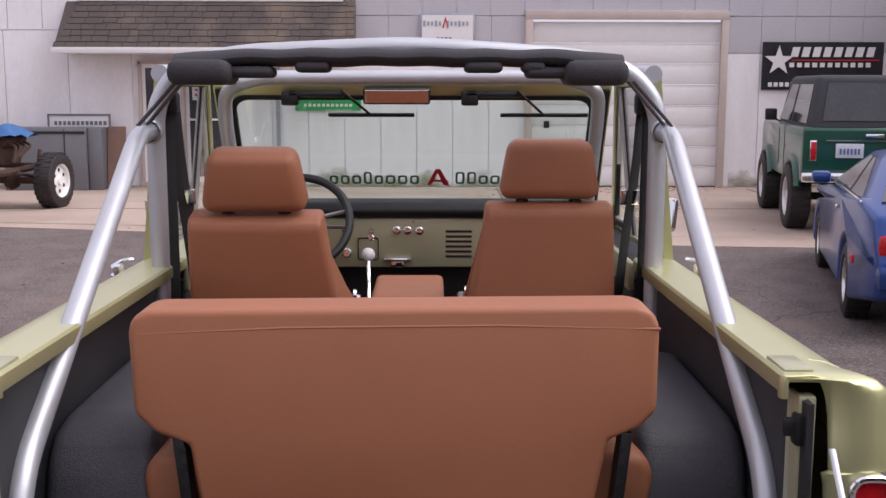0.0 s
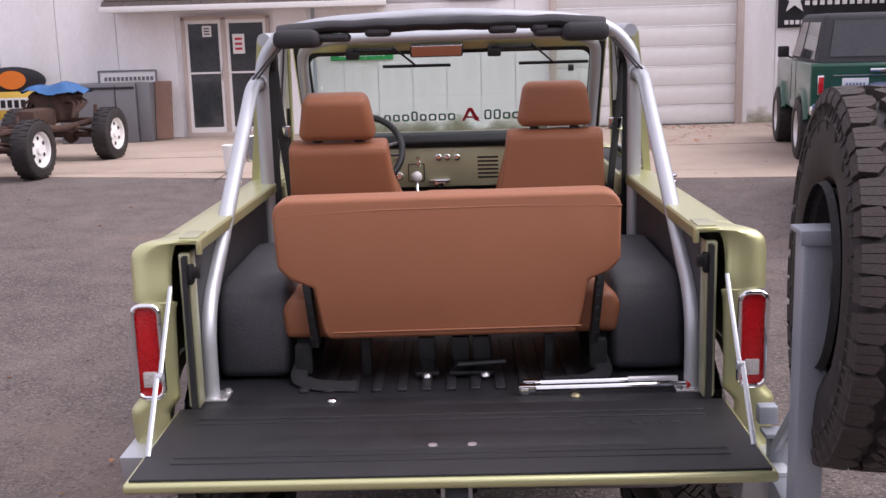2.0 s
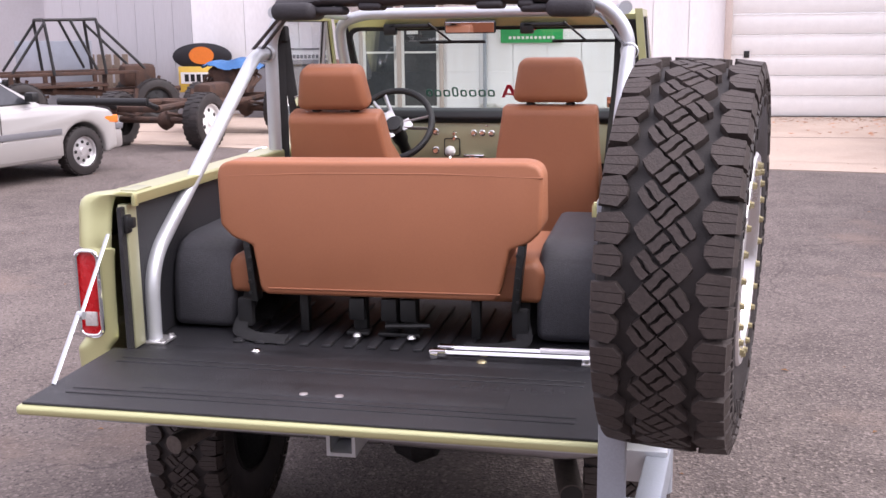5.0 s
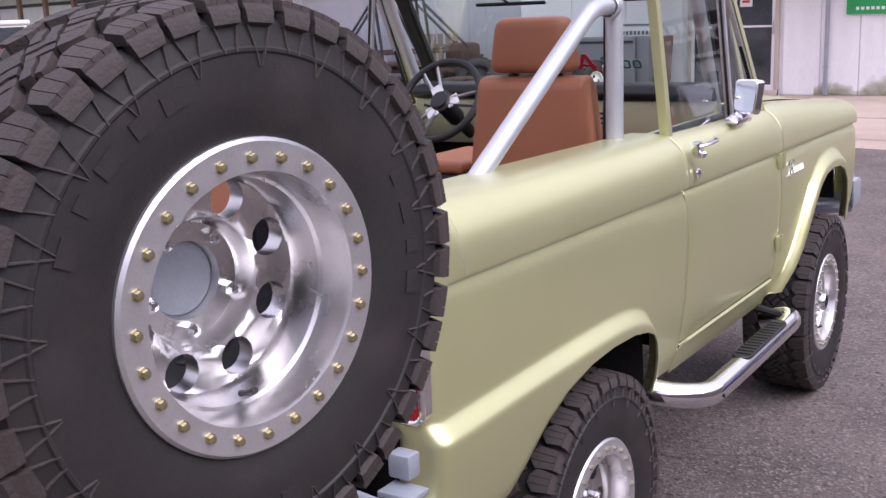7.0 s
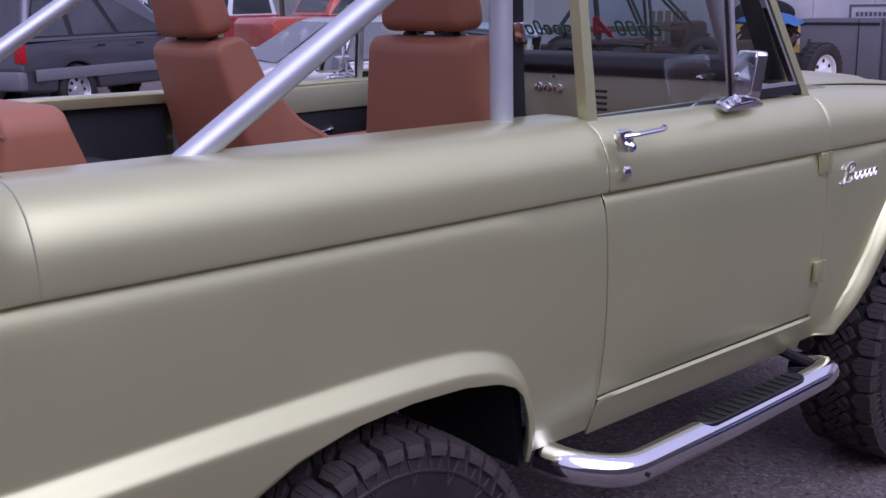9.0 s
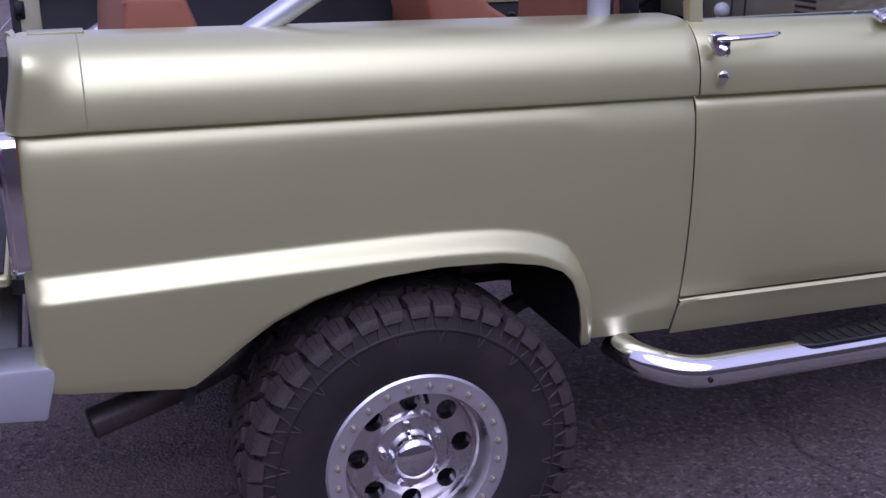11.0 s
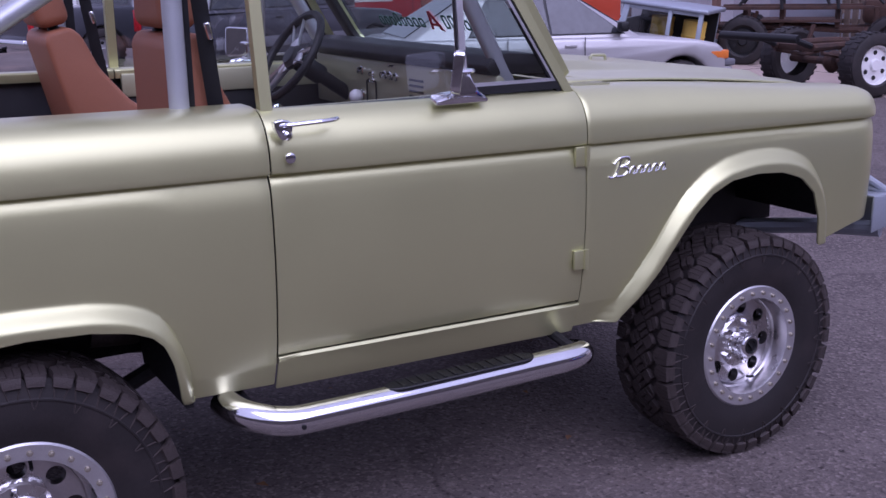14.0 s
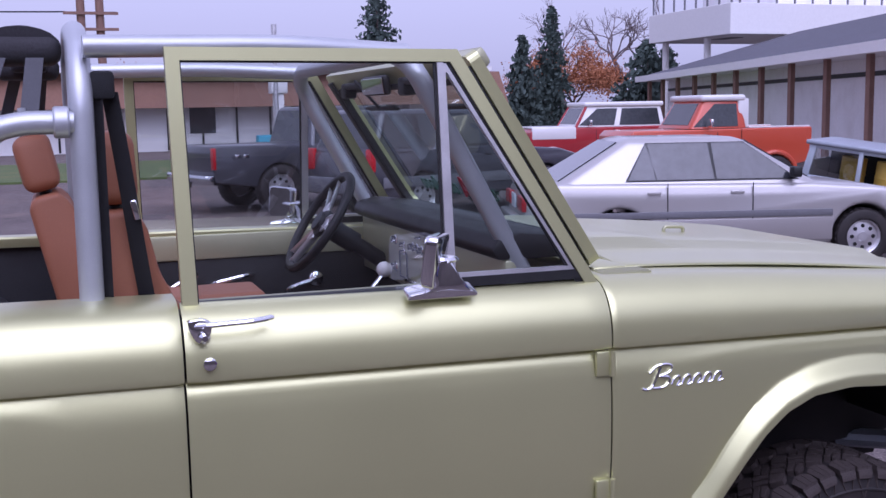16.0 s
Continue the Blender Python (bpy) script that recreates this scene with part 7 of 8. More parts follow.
def road_car(name, label, category, m, paint, top, wheels, zb, hw, house, windows, extras, R, W, rim, trim=None, roof_paint=None, pane=None, nose=(1.75, 0.06)):
    """A car seen from afar: pressed body with arches, tapered greenhouse, panes, wheels, bumpers, lamps."""
    t = thing(name, (0, 0, 0), label, category)
    bm = B()
    vs = prism(bm, arch_line(top, wheels, zb), -hw, hw, "x", 0.045, 3)
    for v in vs:
        v.co.x *= 1 - 0.07 * smooth01((v.co.z - 0.72) / 0.35) - nose[1] * smooth01((abs(v.co.y) - nose[0]) / 0.5)
    part("body", bm, paint, t, "", True, 50)
    yb0, yb1, zbelt, yr0, yr1, zr, wb, wr = house
    base = [(-wb, yb0, zbelt), (wb, yb0, zbelt), (wb, yb1, zbelt), (-wb, yb1, zbelt)]
    roof = [(-wr, yr0, zr), (wr, yr0, zr), (wr, yr1, zr), (-wr, yr1, zr)]
    bm = B()
    vb, vr = [bm.verts.new(p) for p in base], [bm.verts.new(p) for p in roof]
    fs = [bm.faces.new(vr)] + [bm.faces.new((vb[i], vb[(i + 1) % 4], vr[(i + 1) % 4], vr[i])) for i in range(4)]
    bmesh.ops.recalc_face_normals(bm, faces=fs)
    bmesh.ops.bevel(bm, geom=[e for e in bm.edges if any(v in vr for v in e.verts)], offset=0.10, segments=5, profile=0.5, affect="EDGES")
    cabin = part("cabin", bm, roof_paint or paint, t, "", True, 50)
    for s in (0, 1):
        q = (base[1], base[2], roof[2], roof[1]) if s else (base[0], base[3], roof[3], roof[0])
        bm = B()
        pane_on(bm, q, windows[0][0] - 0.008, windows[-1][1] + 0.008, 0.075, 0.885, 0.006, windows[0][2], windows[-1][3])
        part("window_surround", bm, M_BLACK, cabin, smooth=False)
        for u0, u1, k0, k1 in windows:
            bm = B()
            pane_on(bm, q, u0, u1, 0.10, 0.86, 0.012, k0, k1)
            part("side_window", bm, pane or M_GLASS_DARK, cabin, smooth=False)
    for nm, q in (("windscreen", (base[3], base[2], roof[2], roof[3])), ("rear_window", (base[0], base[1], roof[1], roof[0]))):
        bm = B()
        pane_on(bm, q, 0.07, 0.93, 0.10, 0.90, 0.012)
        part(nm, bm, pane or M_GLASS_DARK, cabin, smooth=False)
    for y, r in wheels:
        for s in (1, -1):
            car_wheel(t, s * (hw - W / 2 - 0.01), y, R, W, s > 0, rim)
    bm = B()
    box(bm, (0, (top[0][0] + top[-1][0]) / 2, zb + 0.12), (1.2 * hw, abs(top[-1][0] - top[0][0]) - 0.5, 0.2))
    part("underbody", bm, M_DARK_METAL, t, smooth=False)
    for nm, c, s, mt, bev in extras:
        bm = B()
        box(bm, c, s, bev)
        part(nm, bm, mt, t)
    if trim:
        bm = B()
        for s in (1, -1):
            box(bm, (s * (hw + 0.004), trim[0], trim[1]), (0.02, trim[2], trim[3]), 0.004)
        part("side_moulding", bm, M_CAB, t)
    t.matrix_basis = m
    return t


def yaw(x, y, deg):
    return Matrix.Translation((x, y, 0.0)) @ Matrix.Rotation(radians(-deg), 4, "Z")


# silver saloon
M_SALOON_LOW = mat_car("grey_lower_body_paint", (0.33, 0.31, 0.30), 0.2)
top = [(-2.20, 0.30), (-2.22, 0.55), (-2.18, 0.84), (-1.95, 0.915), (-1.0, 0.90), (0.85, 0.88), (1.55, 0.83), (1.82, 0.775), (1.92, 0.68), (1.94, 0.30)]
road_car("saloon_car", "silver four-door saloon car with dark side moulding", "car", yaw(-7.35, 7.36, 17), M_SILVER, top, [(1.38, 0.30), (-1.22, 0.30)], 0.24, 0.85,
         (-1.92, 0.90, 0.88, -1.11, 0.10, 1.37, 0.79, 0.57), [(0.27, 0.38, -0.05, 0.145), (0.385, 0.612, -0.165, -0.070), (0.622, 0.935, 0.085, -0.02)],
         [("front_bumper", (0, 1.90, 0.40), (1.67, 0.26, 0.24), M_SALOON_LOW, 0.05), ("bumper_strip", (0, 1.91, 0.555), (1.65, 0.28, 0.08), M_CAB, 0.02), ("lower_panel", (0.852, 0.08, 0.40), (0.02, 1.90, 0.24), M_SALOON_LOW, 0.008), ("lower_panel", (-0.852, 0.08, 0.40), (0.02, 1.90, 0.24), M_SALOON_LOW, 0.008), ("rear_bumper", (0, -2.24, 0.44), (1.62, 0.14, 0.24), M_SILVER, 0.03),
          ("turn_signal", (0.765, 1.83, 0.650), (0.16, 0.24, 0.10), M_AMBER, 0.015), ("turn_signal", (-0.765, 1.83, 0.650), (0.16, 0.24, 0.10), M_AMBER, 0.015),
          ("tail_lamp", (0.58, -2.215, 0.70), (0.42, 0.05, 0.15), M_RED_LENS, 0.01), ("tail_lamp", (-0.58, -2.215, 0.70), (0.42, 0.05, 0.15), M_RED_LENS, 0.01),
          ("number_plate", (0, -2.235, 0.70), (0.31, 0.02, 0.15), M_PLATE, 0.004), ("wing_mirror", (0.87, 0.62, 1.0), (0.14, 0.10, 0.11), M_BLACK, 0.02), ("wing_mirror", (-0.87, 0.62, 1.0), (0.14, 0.10, 0.11), M_BLACK, 0.02),
          ("door_handle", (0.845, 0.02, 0.80), (0.02, 0.14, 0.03), M_SILVER, 0.006), ("door_handle", (0.845, -0.86, 0.80), (0.02, 0.14, 0.03), M_SILVER, 0.006),
          ("door_seam", (0.853, 0.18, 0.62), (0.004, 0.010, 0.55), M_BLACK, 0), ("door_seam", (0.853, -0.72, 0.62), (0.004, 0.010, 0.55), M_BLACK, 0)],
         0.30, 0.19, M_RING, (-0.42, 0.57, 2.9, 0.07), None, M_GLASS_PALE)
# blue hatchback coupe
top = [(-2.05, 0.28), (-2.08, 0.52), (-1.98, 0.88), (-1.55, 0.98), (-0.6, 0.93), (0.75, 0.88), (1.55, 0.80), (2.05, 0.66), (2.12, 0.30)]
road_car("blue_coupe", "blue hatchback coupe with chrome window trim", "car", yaw(4.45, 6.95, 15), M_BLUE, top, [(1.25, 0.30), (-1.22, 0.30)], 0.20, 0.84,
         (-1.80, 0.75, 0.92, -0.75, -0.05, 1.27, 0.77, 0.52), [(0.10, 0.40, 0.20, 0.02), (0.44, 0.90, 0.02, 0.28)],
         [("tail_lamp", (0.47, -2.03, 0.68), (0.44, 0.07, 0.15), M_RED_LENS, 0.03), ("tail_lamp", (-0.47, -2.03, 0.68), (0.44, 0.07, 0.15), M_RED_LENS, 0.03),
          ("side_marker", (-0.838, -1.78, 0.55), (0.02, 0.14, 0.06), M_RED_LENS, 0.006), ("side_marker", (0.838, -1.78, 0.55), (0.02, 0.14, 0.06), M_RED_LENS, 0.006),
          ("rear_bumper", (0, -2.07, 0.46), (1.40, 0.16, 0.20), M_BLUE, 0.06), ("front_bumper", (0, 2.10, 0.42), (1.38, 0.16, 0.22), M_BLUE, 0.06),
          ("wing_mirror", (-0.90, 0.36, 0.98), (0.17, 0.11, 0.11), M_BLUE, 0.035), ("wing_mirror", (0.90, 0.36, 0.98), (0.17, 0.11, 0.11), M_BLUE, 0.035),
          ("door_handle", (-0.835, -0.45, 0.80), (0.02, 0.14, 0.03), M_CHROME, 0.006), ("window_trim", (-0.775, -0.5, 0.955), (0.012, 2.3, 0.018), M_CHROME, 0.003)],
         0.30, 0.20, M_ALLOY, None, None, None, (1.66, 0.20))
# dark sport utility car
top = [(-2.25, 0.40), (-2.28, 0.70), (-2.24, 1.08), (-1.2, 1.10), (0.85, 1.08), (1.75, 1.02), (2.18, 0.92), (2.26, 0.42)]
road_car("sport_utility_car", "dark grey sport utility car with alloy wheels", "car", yaw(-14.12, 6.72, -20), M_GREY_DK, top, [(1.38, 0.36), (-1.30, 0.36)], 0.36, 0.90,
         (-2.22, 1.05, 1.08, -1.95, 0.25, 1.72, 0.84, 0.66), [(0.03, 0.26, 0.03, 0.01), (0.29, 0.55, 0.01, 0.01), (0.58, 0.92, 0.01, 0.22)],
         [("front_bumper", (0, 2.26, 0.55), (1.7, 0.16, 0.26), M_CAB, 0.04), ("rear_bumper", (0, -2.28, 0.55), (1.72, 0.16, 0.26), M_CAB, 0.04),
          ("tail_lamp", (0.80, -2.25, 0.96), (0.17, 0.07, 0.34), M_RED_LENS, 0.015), ("tail_lamp", (-0.80, -2.25, 0.96), (0.17, 0.07, 0.34), M_RED_LENS, 0.015),
          ("wing_mirror", (0.94, 0.72, 1.18), (0.17, 0.11, 0.14), M_GREY_DK, 0.03), ("door_handle", (0.895, 0.02, 0.98), (0.02, 0.15, 0.035), M_BLACK, 0.006), ("door_handle", (0.895, -0.80, 0.98), (0.02, 0.15, 0.035), M_BLACK, 0.006)],
         0.37, 0.24, M_RING, (0.0, 0.62, 4.2, 0.16))
# grey crew pickup
top = [(-2.75, 0.55), (-2.78, 1.05), (-2.74, 1.16), (-0.95, 1.16), (-0.9, 1.12), (1.1, 1.12), (2.3, 1.08), (2.75, 0.98), (2.8, 0.5)]
road_car("pickup_truck", "dark grey four-wheel-drive pickup truck", "pickup", yaw(-16.8, 5.35, -15), M_GREY_DK, top, [(1.75, 0.40), (-1.55, 0.40)], 0.45, 0.95,
         (-0.95, 1.35, 1.12, -0.80, 0.55, 1.80, 0.86, 0.68), [(0.05, 0.40, 0.03, 0.01), (0.44, 0.92, 0.01, 0.22)],
         [("rear_bumper", (0, -2.85, 0.60), (1.8, 0.16, 0.16), M_CHROME, 0.03), ("tail_lamp", (0.88, -2.765, 0.95), (0.13, 0.05, 0.36), M_RED_LENS, 0.01), ("tail_lamp", (-0.88, -2.765, 0.95), (0.13, 0.05, 0.36), M_RED_LENS, 0.01),
          ("badge", (0.945, -2.35, 0.98), (0.012, 0.10, 0.06), M_CHROME, 0.002), ("badge", (0.945, -2.2, 0.98), (0.012, 0.10, 0.06), M_CHROME, 0.002), ("tow_bar", (0, -2.95, 0.48), (0.08, 0.25, 0.07), M_BLACK, 0.01)],
         0.41, 0.26, M_RING)


def old_truck(label, m, paint, topkind, top_paint, R, fender=None):
    """A boxy old off-road truck: slab body with arches; full soft or hard top, or half cab."""
    t = thing("old_off_road_truck", (0, 0, 0), label, "truck", "old off-road trucks")
    lift = R - 0.40
    th = 0.62 if topkind == "soft" else 0.55
    zt = 1.30 + lift
    top = [(-0.74, 0.66 + lift), (-0.75, zt - 0.03), (-0.72, zt), (2.80, zt - 0.02), (2.90, zt - 0.12), (2.92, 0.74 + lift)]
    bm = B()
    vs = prism(bm, arch_line(top, [(2.337, R), (0.0, R)], 0.60 + lift, 0.07), -0.82, 0.82, "x", 0.03, 3)
    body = part("body", bm, paint, t, "", True, 50)
    if topkind != "none":
        yb0, yr0 = (-0.72, -0.62) if topkind != "half" else (0.55, 0.62)
        base = [(-0.76, yb0, zt), (0.76, yb0, zt), (0.76, 1.70, zt), (-0.76, 1.70, zt)]
        roof = [(-0.66, yr0, zt + th), (0.66, yr0, zt + th), (0.66, 1.38, zt + th), (-0.66, 1.38, zt + th)]
        bm = B()
        vb, vr = [bm.verts.new(p) for p in base], [bm.verts.new(p) for p in roof]
        fs = [bm.faces.new(vr)] + [bm.faces.new((vb[i], vb[(i + 1) % 4], vr[(i + 1) % 4], vr[i])) for i in range(4)]
        bmesh.ops.recalc_face_normals(bm, faces=fs)
        bmesh.ops.bevel(bm, geom=[e for e in bm.edges if any(v in vr for v in e.verts)], offset=0.07, segments=4, profile=0.5, affect="EDGES")
        cabin = part("cabin", bm, {"soft": M_SOFT_TOP, "hard": top_paint}.get(topkind, paint), t, {"soft": "black cloth soft top", "hard": "white painted hard top"}.get(topkind, ""), True, 50)
        wins = [(0.06, 0.52, 0.0, 0.0), (0.58, 0.97, 0.0, 0.13)] if topkind != "half" else [(0.16, 0.95, 0.0, 0.26)]
        for s in (0, 1):
            q = (base[1], base[2], roof[2], roof[1]) if s else (base[0], base[3], roof[3], roof[0])
            for u0, u1, k0, k1 in wins:
                bm = B()
                pane_on(bm, q, u0, u1, 0.06, 0.82, 0.010, k0, k1)
                part("side_window", bm, M_GLASS_DARK, cabin, smooth=False)
        for nm, q in (("windscreen", (base[3], base[2], roof[2], roof[3])), ("rear_window", (base[0], base[1], roof[1], roof[0]))):
            bm = B()
            pane_on(bm, q, 0.10, 0.90, 0.12, 0.84, 0.010)
            part(nm, bm, M_GLASS_DARK, cabin, smooth=False)
        if topkind == "half":
            bm = B()
            box(bm, (0, 0.60, zt + th / 2), (1.42, 0.22, th), 0.03, 2)
            part("cab_back", bm, top_paint, t, "white painted cab back")
        if fender:
            for s in (1, -1):
                bm = B()
                box(bm, (s * 0.80, 2.28, zt - 0.15), (0.07, 1.16, 0.30), 0.03, 2)
                part("front_fender", bm, fender, t, "white painted front fender")
        if topkind == "hard":
            for s in (1, -1):
                bm = B()
                sweep(bm, [(s * 0.755, 1.69, zt - 0.02), (s * 0.672, 1.395, zt + th - 0.05)], 0.038, 10)
                part("windscreen_pillar", bm, paint, t, "red painted pillar")
        if topkind in ("hard", "half"):
            bm = B()
            box(bm, (0, (yr0 + 1.40) / 2, zt + th + 0.010), (1.46, 1.40 - yr0 + 0.12, 0.12), 0.05, 4)
            part("roof", bm, top_paint, t, "white painted roof")
    if fender:
        bm = B()
        box(bm, (0, 2.28, zt - 0.005), (1.5, 1.10, 0.05), 0.02)
        part("hood", bm, fender, t, "white painted hood")
    if topkind == "half":
        bm = B()
        for s in (1, -1):
            box(bm, (s * 0.74, -0.10, zt + 0.012), (0.10, 1.25, 0.03), 0.01)
        box(bm, (0, 0.60, zt + 0.22), (1.36, 0.14, 0.46), 0.02)
        part("cab_back", bm, top_paint, t)
    for s in (1, -1):
        for y in (0.0, 2.337):
            car_wheel(t, s * 0.76, y, R, 0.28, s > 0, M_WHITE if topkind == "none" else M_RING)
            bm = B()
            pts = [(s * 0.815, y + (R + 0.07) * math.cos(a), R + (R + 0.07) * math.sin(a)) for a in (math.pi * (0.1 + 0.8 * i / 14) for i in range(15))]
            sweep(bm, pts, 0.05, 8)
            part("wheel_flare", bm, fender or paint, t)
        bm = B()
        box(bm, (s * 0.70, -0.765, 1.02 + lift), (0.085, 0.03, 0.25), 0.012)
        lamp = part("tail_lamp", bm, M_CHROME, t)
        bm = B()
        box(bm, (s * 0.70, -0.782, 1.02 + lift), (0.062, 0.02, 0.21), 0.008)
        part("red_lens", bm, M_RED_LENS, lamp)
        bm = B()
        box(bm, (s * 0.92, 1.35, zt + 0.10), (0.16, 0.05, 0.16), 0.02)
        sweep(bm, [(s * 0.78, 1.38, zt), (s * 0.90, 1.36, zt + 0.06)], 0.012, 8)
        part("wing_mirror", bm, M_BLACK if topkind == "soft" else M_CHROME, t)
        bm = B()
        box(bm, (s * 0.823, 1.17, 0.98 + lift), (0.004, 0.012, 0.5))
        box(bm, (s * 0.823, 0.69, 0.98 + lift), (0.004, 0.012, 0.6))
        part("door_seam", bm, M_BLACK, t, smooth=False)
    bm = B()
    box(bm, (0, -0.80, 0.70 + lift), (1.66, 0.10, 0.13), 0.03)
    part("rear_bumper", bm, M_CHROME, t)
    bm = B()
    box(bm, (0, 3.0, 0.70 + lift), (1.66, 0.10, 0.13), 0.03)
    part("front_bumper", bm, M_CHROME, t)
    bm = B()
    box(bm, (-0.28, -0.765, 1.02 + lift), (0.32, 0.02, 0.17), 0.004)
    pl = part("number_plate", bm, M_PLATE, t)
    bm = B()
    for i in range(6):
        box(bm, (-0.385 + i * 0.042, -0.778, 1.01 + lift), (0.024, 0.004, 0.07))
    part("plate_bar", bm, M_PLATE_BLUE, pl, smooth=False)
    bm = B()
    box(bm, (0, -0.765, 1.20 + lift), (0.22, 0.03, 0.05), 0.012)
    box(bm, (0, -0.76, 1.14 + lift), (1.1, 0.012, 0.012))
    part("tailgate_handle", bm, M_CHROME, t)
    bm = B()
    box(bm, (0, 1.1, 0.62 + lift), (0.9, 3.4, 0.16))
    sweep(bm, [(-0.7, 0, R), (0.7, 0, R)], 0.05, 10)
    sweep(bm, [(-0.7, 2.337, R), (0.7, 2.337, R)], 0.05, 10)
    part("underbody", bm, M_DARK_METAL, t)
    t.matrix_basis = m
    return t


old_truck("dark green old off-road truck with a black soft top", yaw(5.47, 11.20, 9.5), M_GREEN, "soft", M_SOFT_TOP, 0.42)
old_truck("orange old off-road pickup with a white half cab", yaw(-14.9, 13.3, 188), M_ORANGE, "half", M_CAR_WHITE, 0.37)
old_truck("red and white old off-road truck with a white roof", yaw(-22.2, 14.6, 188), M_RED, "hard", M_CAR_WHITE, 0.31, M_CAR_WHITE)

# faded blue truck hard top standing on the ground, yellow drums inside
sh = thing("truck_hard_top", (-10.9, 12.3, 0), "faded pale blue truck hard top standing on the ground", "hard top")
QD = yaw(-10.9, 12.35, -35) @ Matrix.Translation((0, 0, 0.085)) @ Matrix.Rotation(radians(8), 4, "Y")
Q = QD @ Matrix.Diagonal((0.74, 1.0, 1.0, 1.0))
bm = B()
for y in (-0.66, 0.66):
    for x, w, lean in ((-0.90, 0.14, 0.10), (0.18, 0.09, 0.0), (0.86, 0.10, 0.0)):
        vs = prism(bm, [(x - w / 2, 0.42), (x + w / 2, 0.42), (x + w / 2 + lean, 0.92), (x - w / 2 + lean, 0.92)], y - 0.03, y + 0.03, "y", 0.008)
        move(vs, Q)
    move(box(bm, (0, y, 0.30), (1.94, 0.05, 0.28), 0.015), Q)
    move(box(bm, (0, y * 0.98, 0.885), (1.80, 0.06, 0.06), 0.012), Q)
move(box(bm, (-0.93, 0, 0.40), (0.05, 1.28, 0.50), 0.01), Q)
part("side_frame", bm, M_LTBLUE, sh)
bm = B()
vs = box(bm, (0.03, 0, 0.945), (1.98, 1.48, 0.07), 0.028, 3)
move(vs, Q)
part("roof_panel", bm, M_STEEL_PAINT, sh)
bm = B()
move(box(bm, (-0.34, -0.655, 0.66), (0.93, 0.012, 0.44)), Q)
part("side_window", bm, M_GLASS, sh, smooth=False)
bm = B()
move(box(bm, (0, 0.62, 0.52), (1.8, 0.03, 0.70)), Q)
move(box(bm, (0, 0, 0.09), (1.9, 1.26, 0.16)), Q)
part("lining", bm, M_BLACK, sh, "dark inner lining", smooth=False)
for x, y in ((-0.10, -0.10), (0.46, -0.20)):
    bm = B()
    vs = lathe(bm, [(0, 0), (0.19, 0), (0.20, 0.03), (0.19, 0.06), (0.19, 0.30), (0.20, 0.33), (0.19, 0.36), (0.19, 0.58), (0, 0.60)], 22, Matrix.Translation((x, y, 0.18)) @ Matrix.Rotation(radians(-90), 4, "Y"))
    move(vs, QD)
    single("yellow_drum", bm, M_YELLOW, "yellow steel drum stored under the hard top", "drum", "yellow drums")


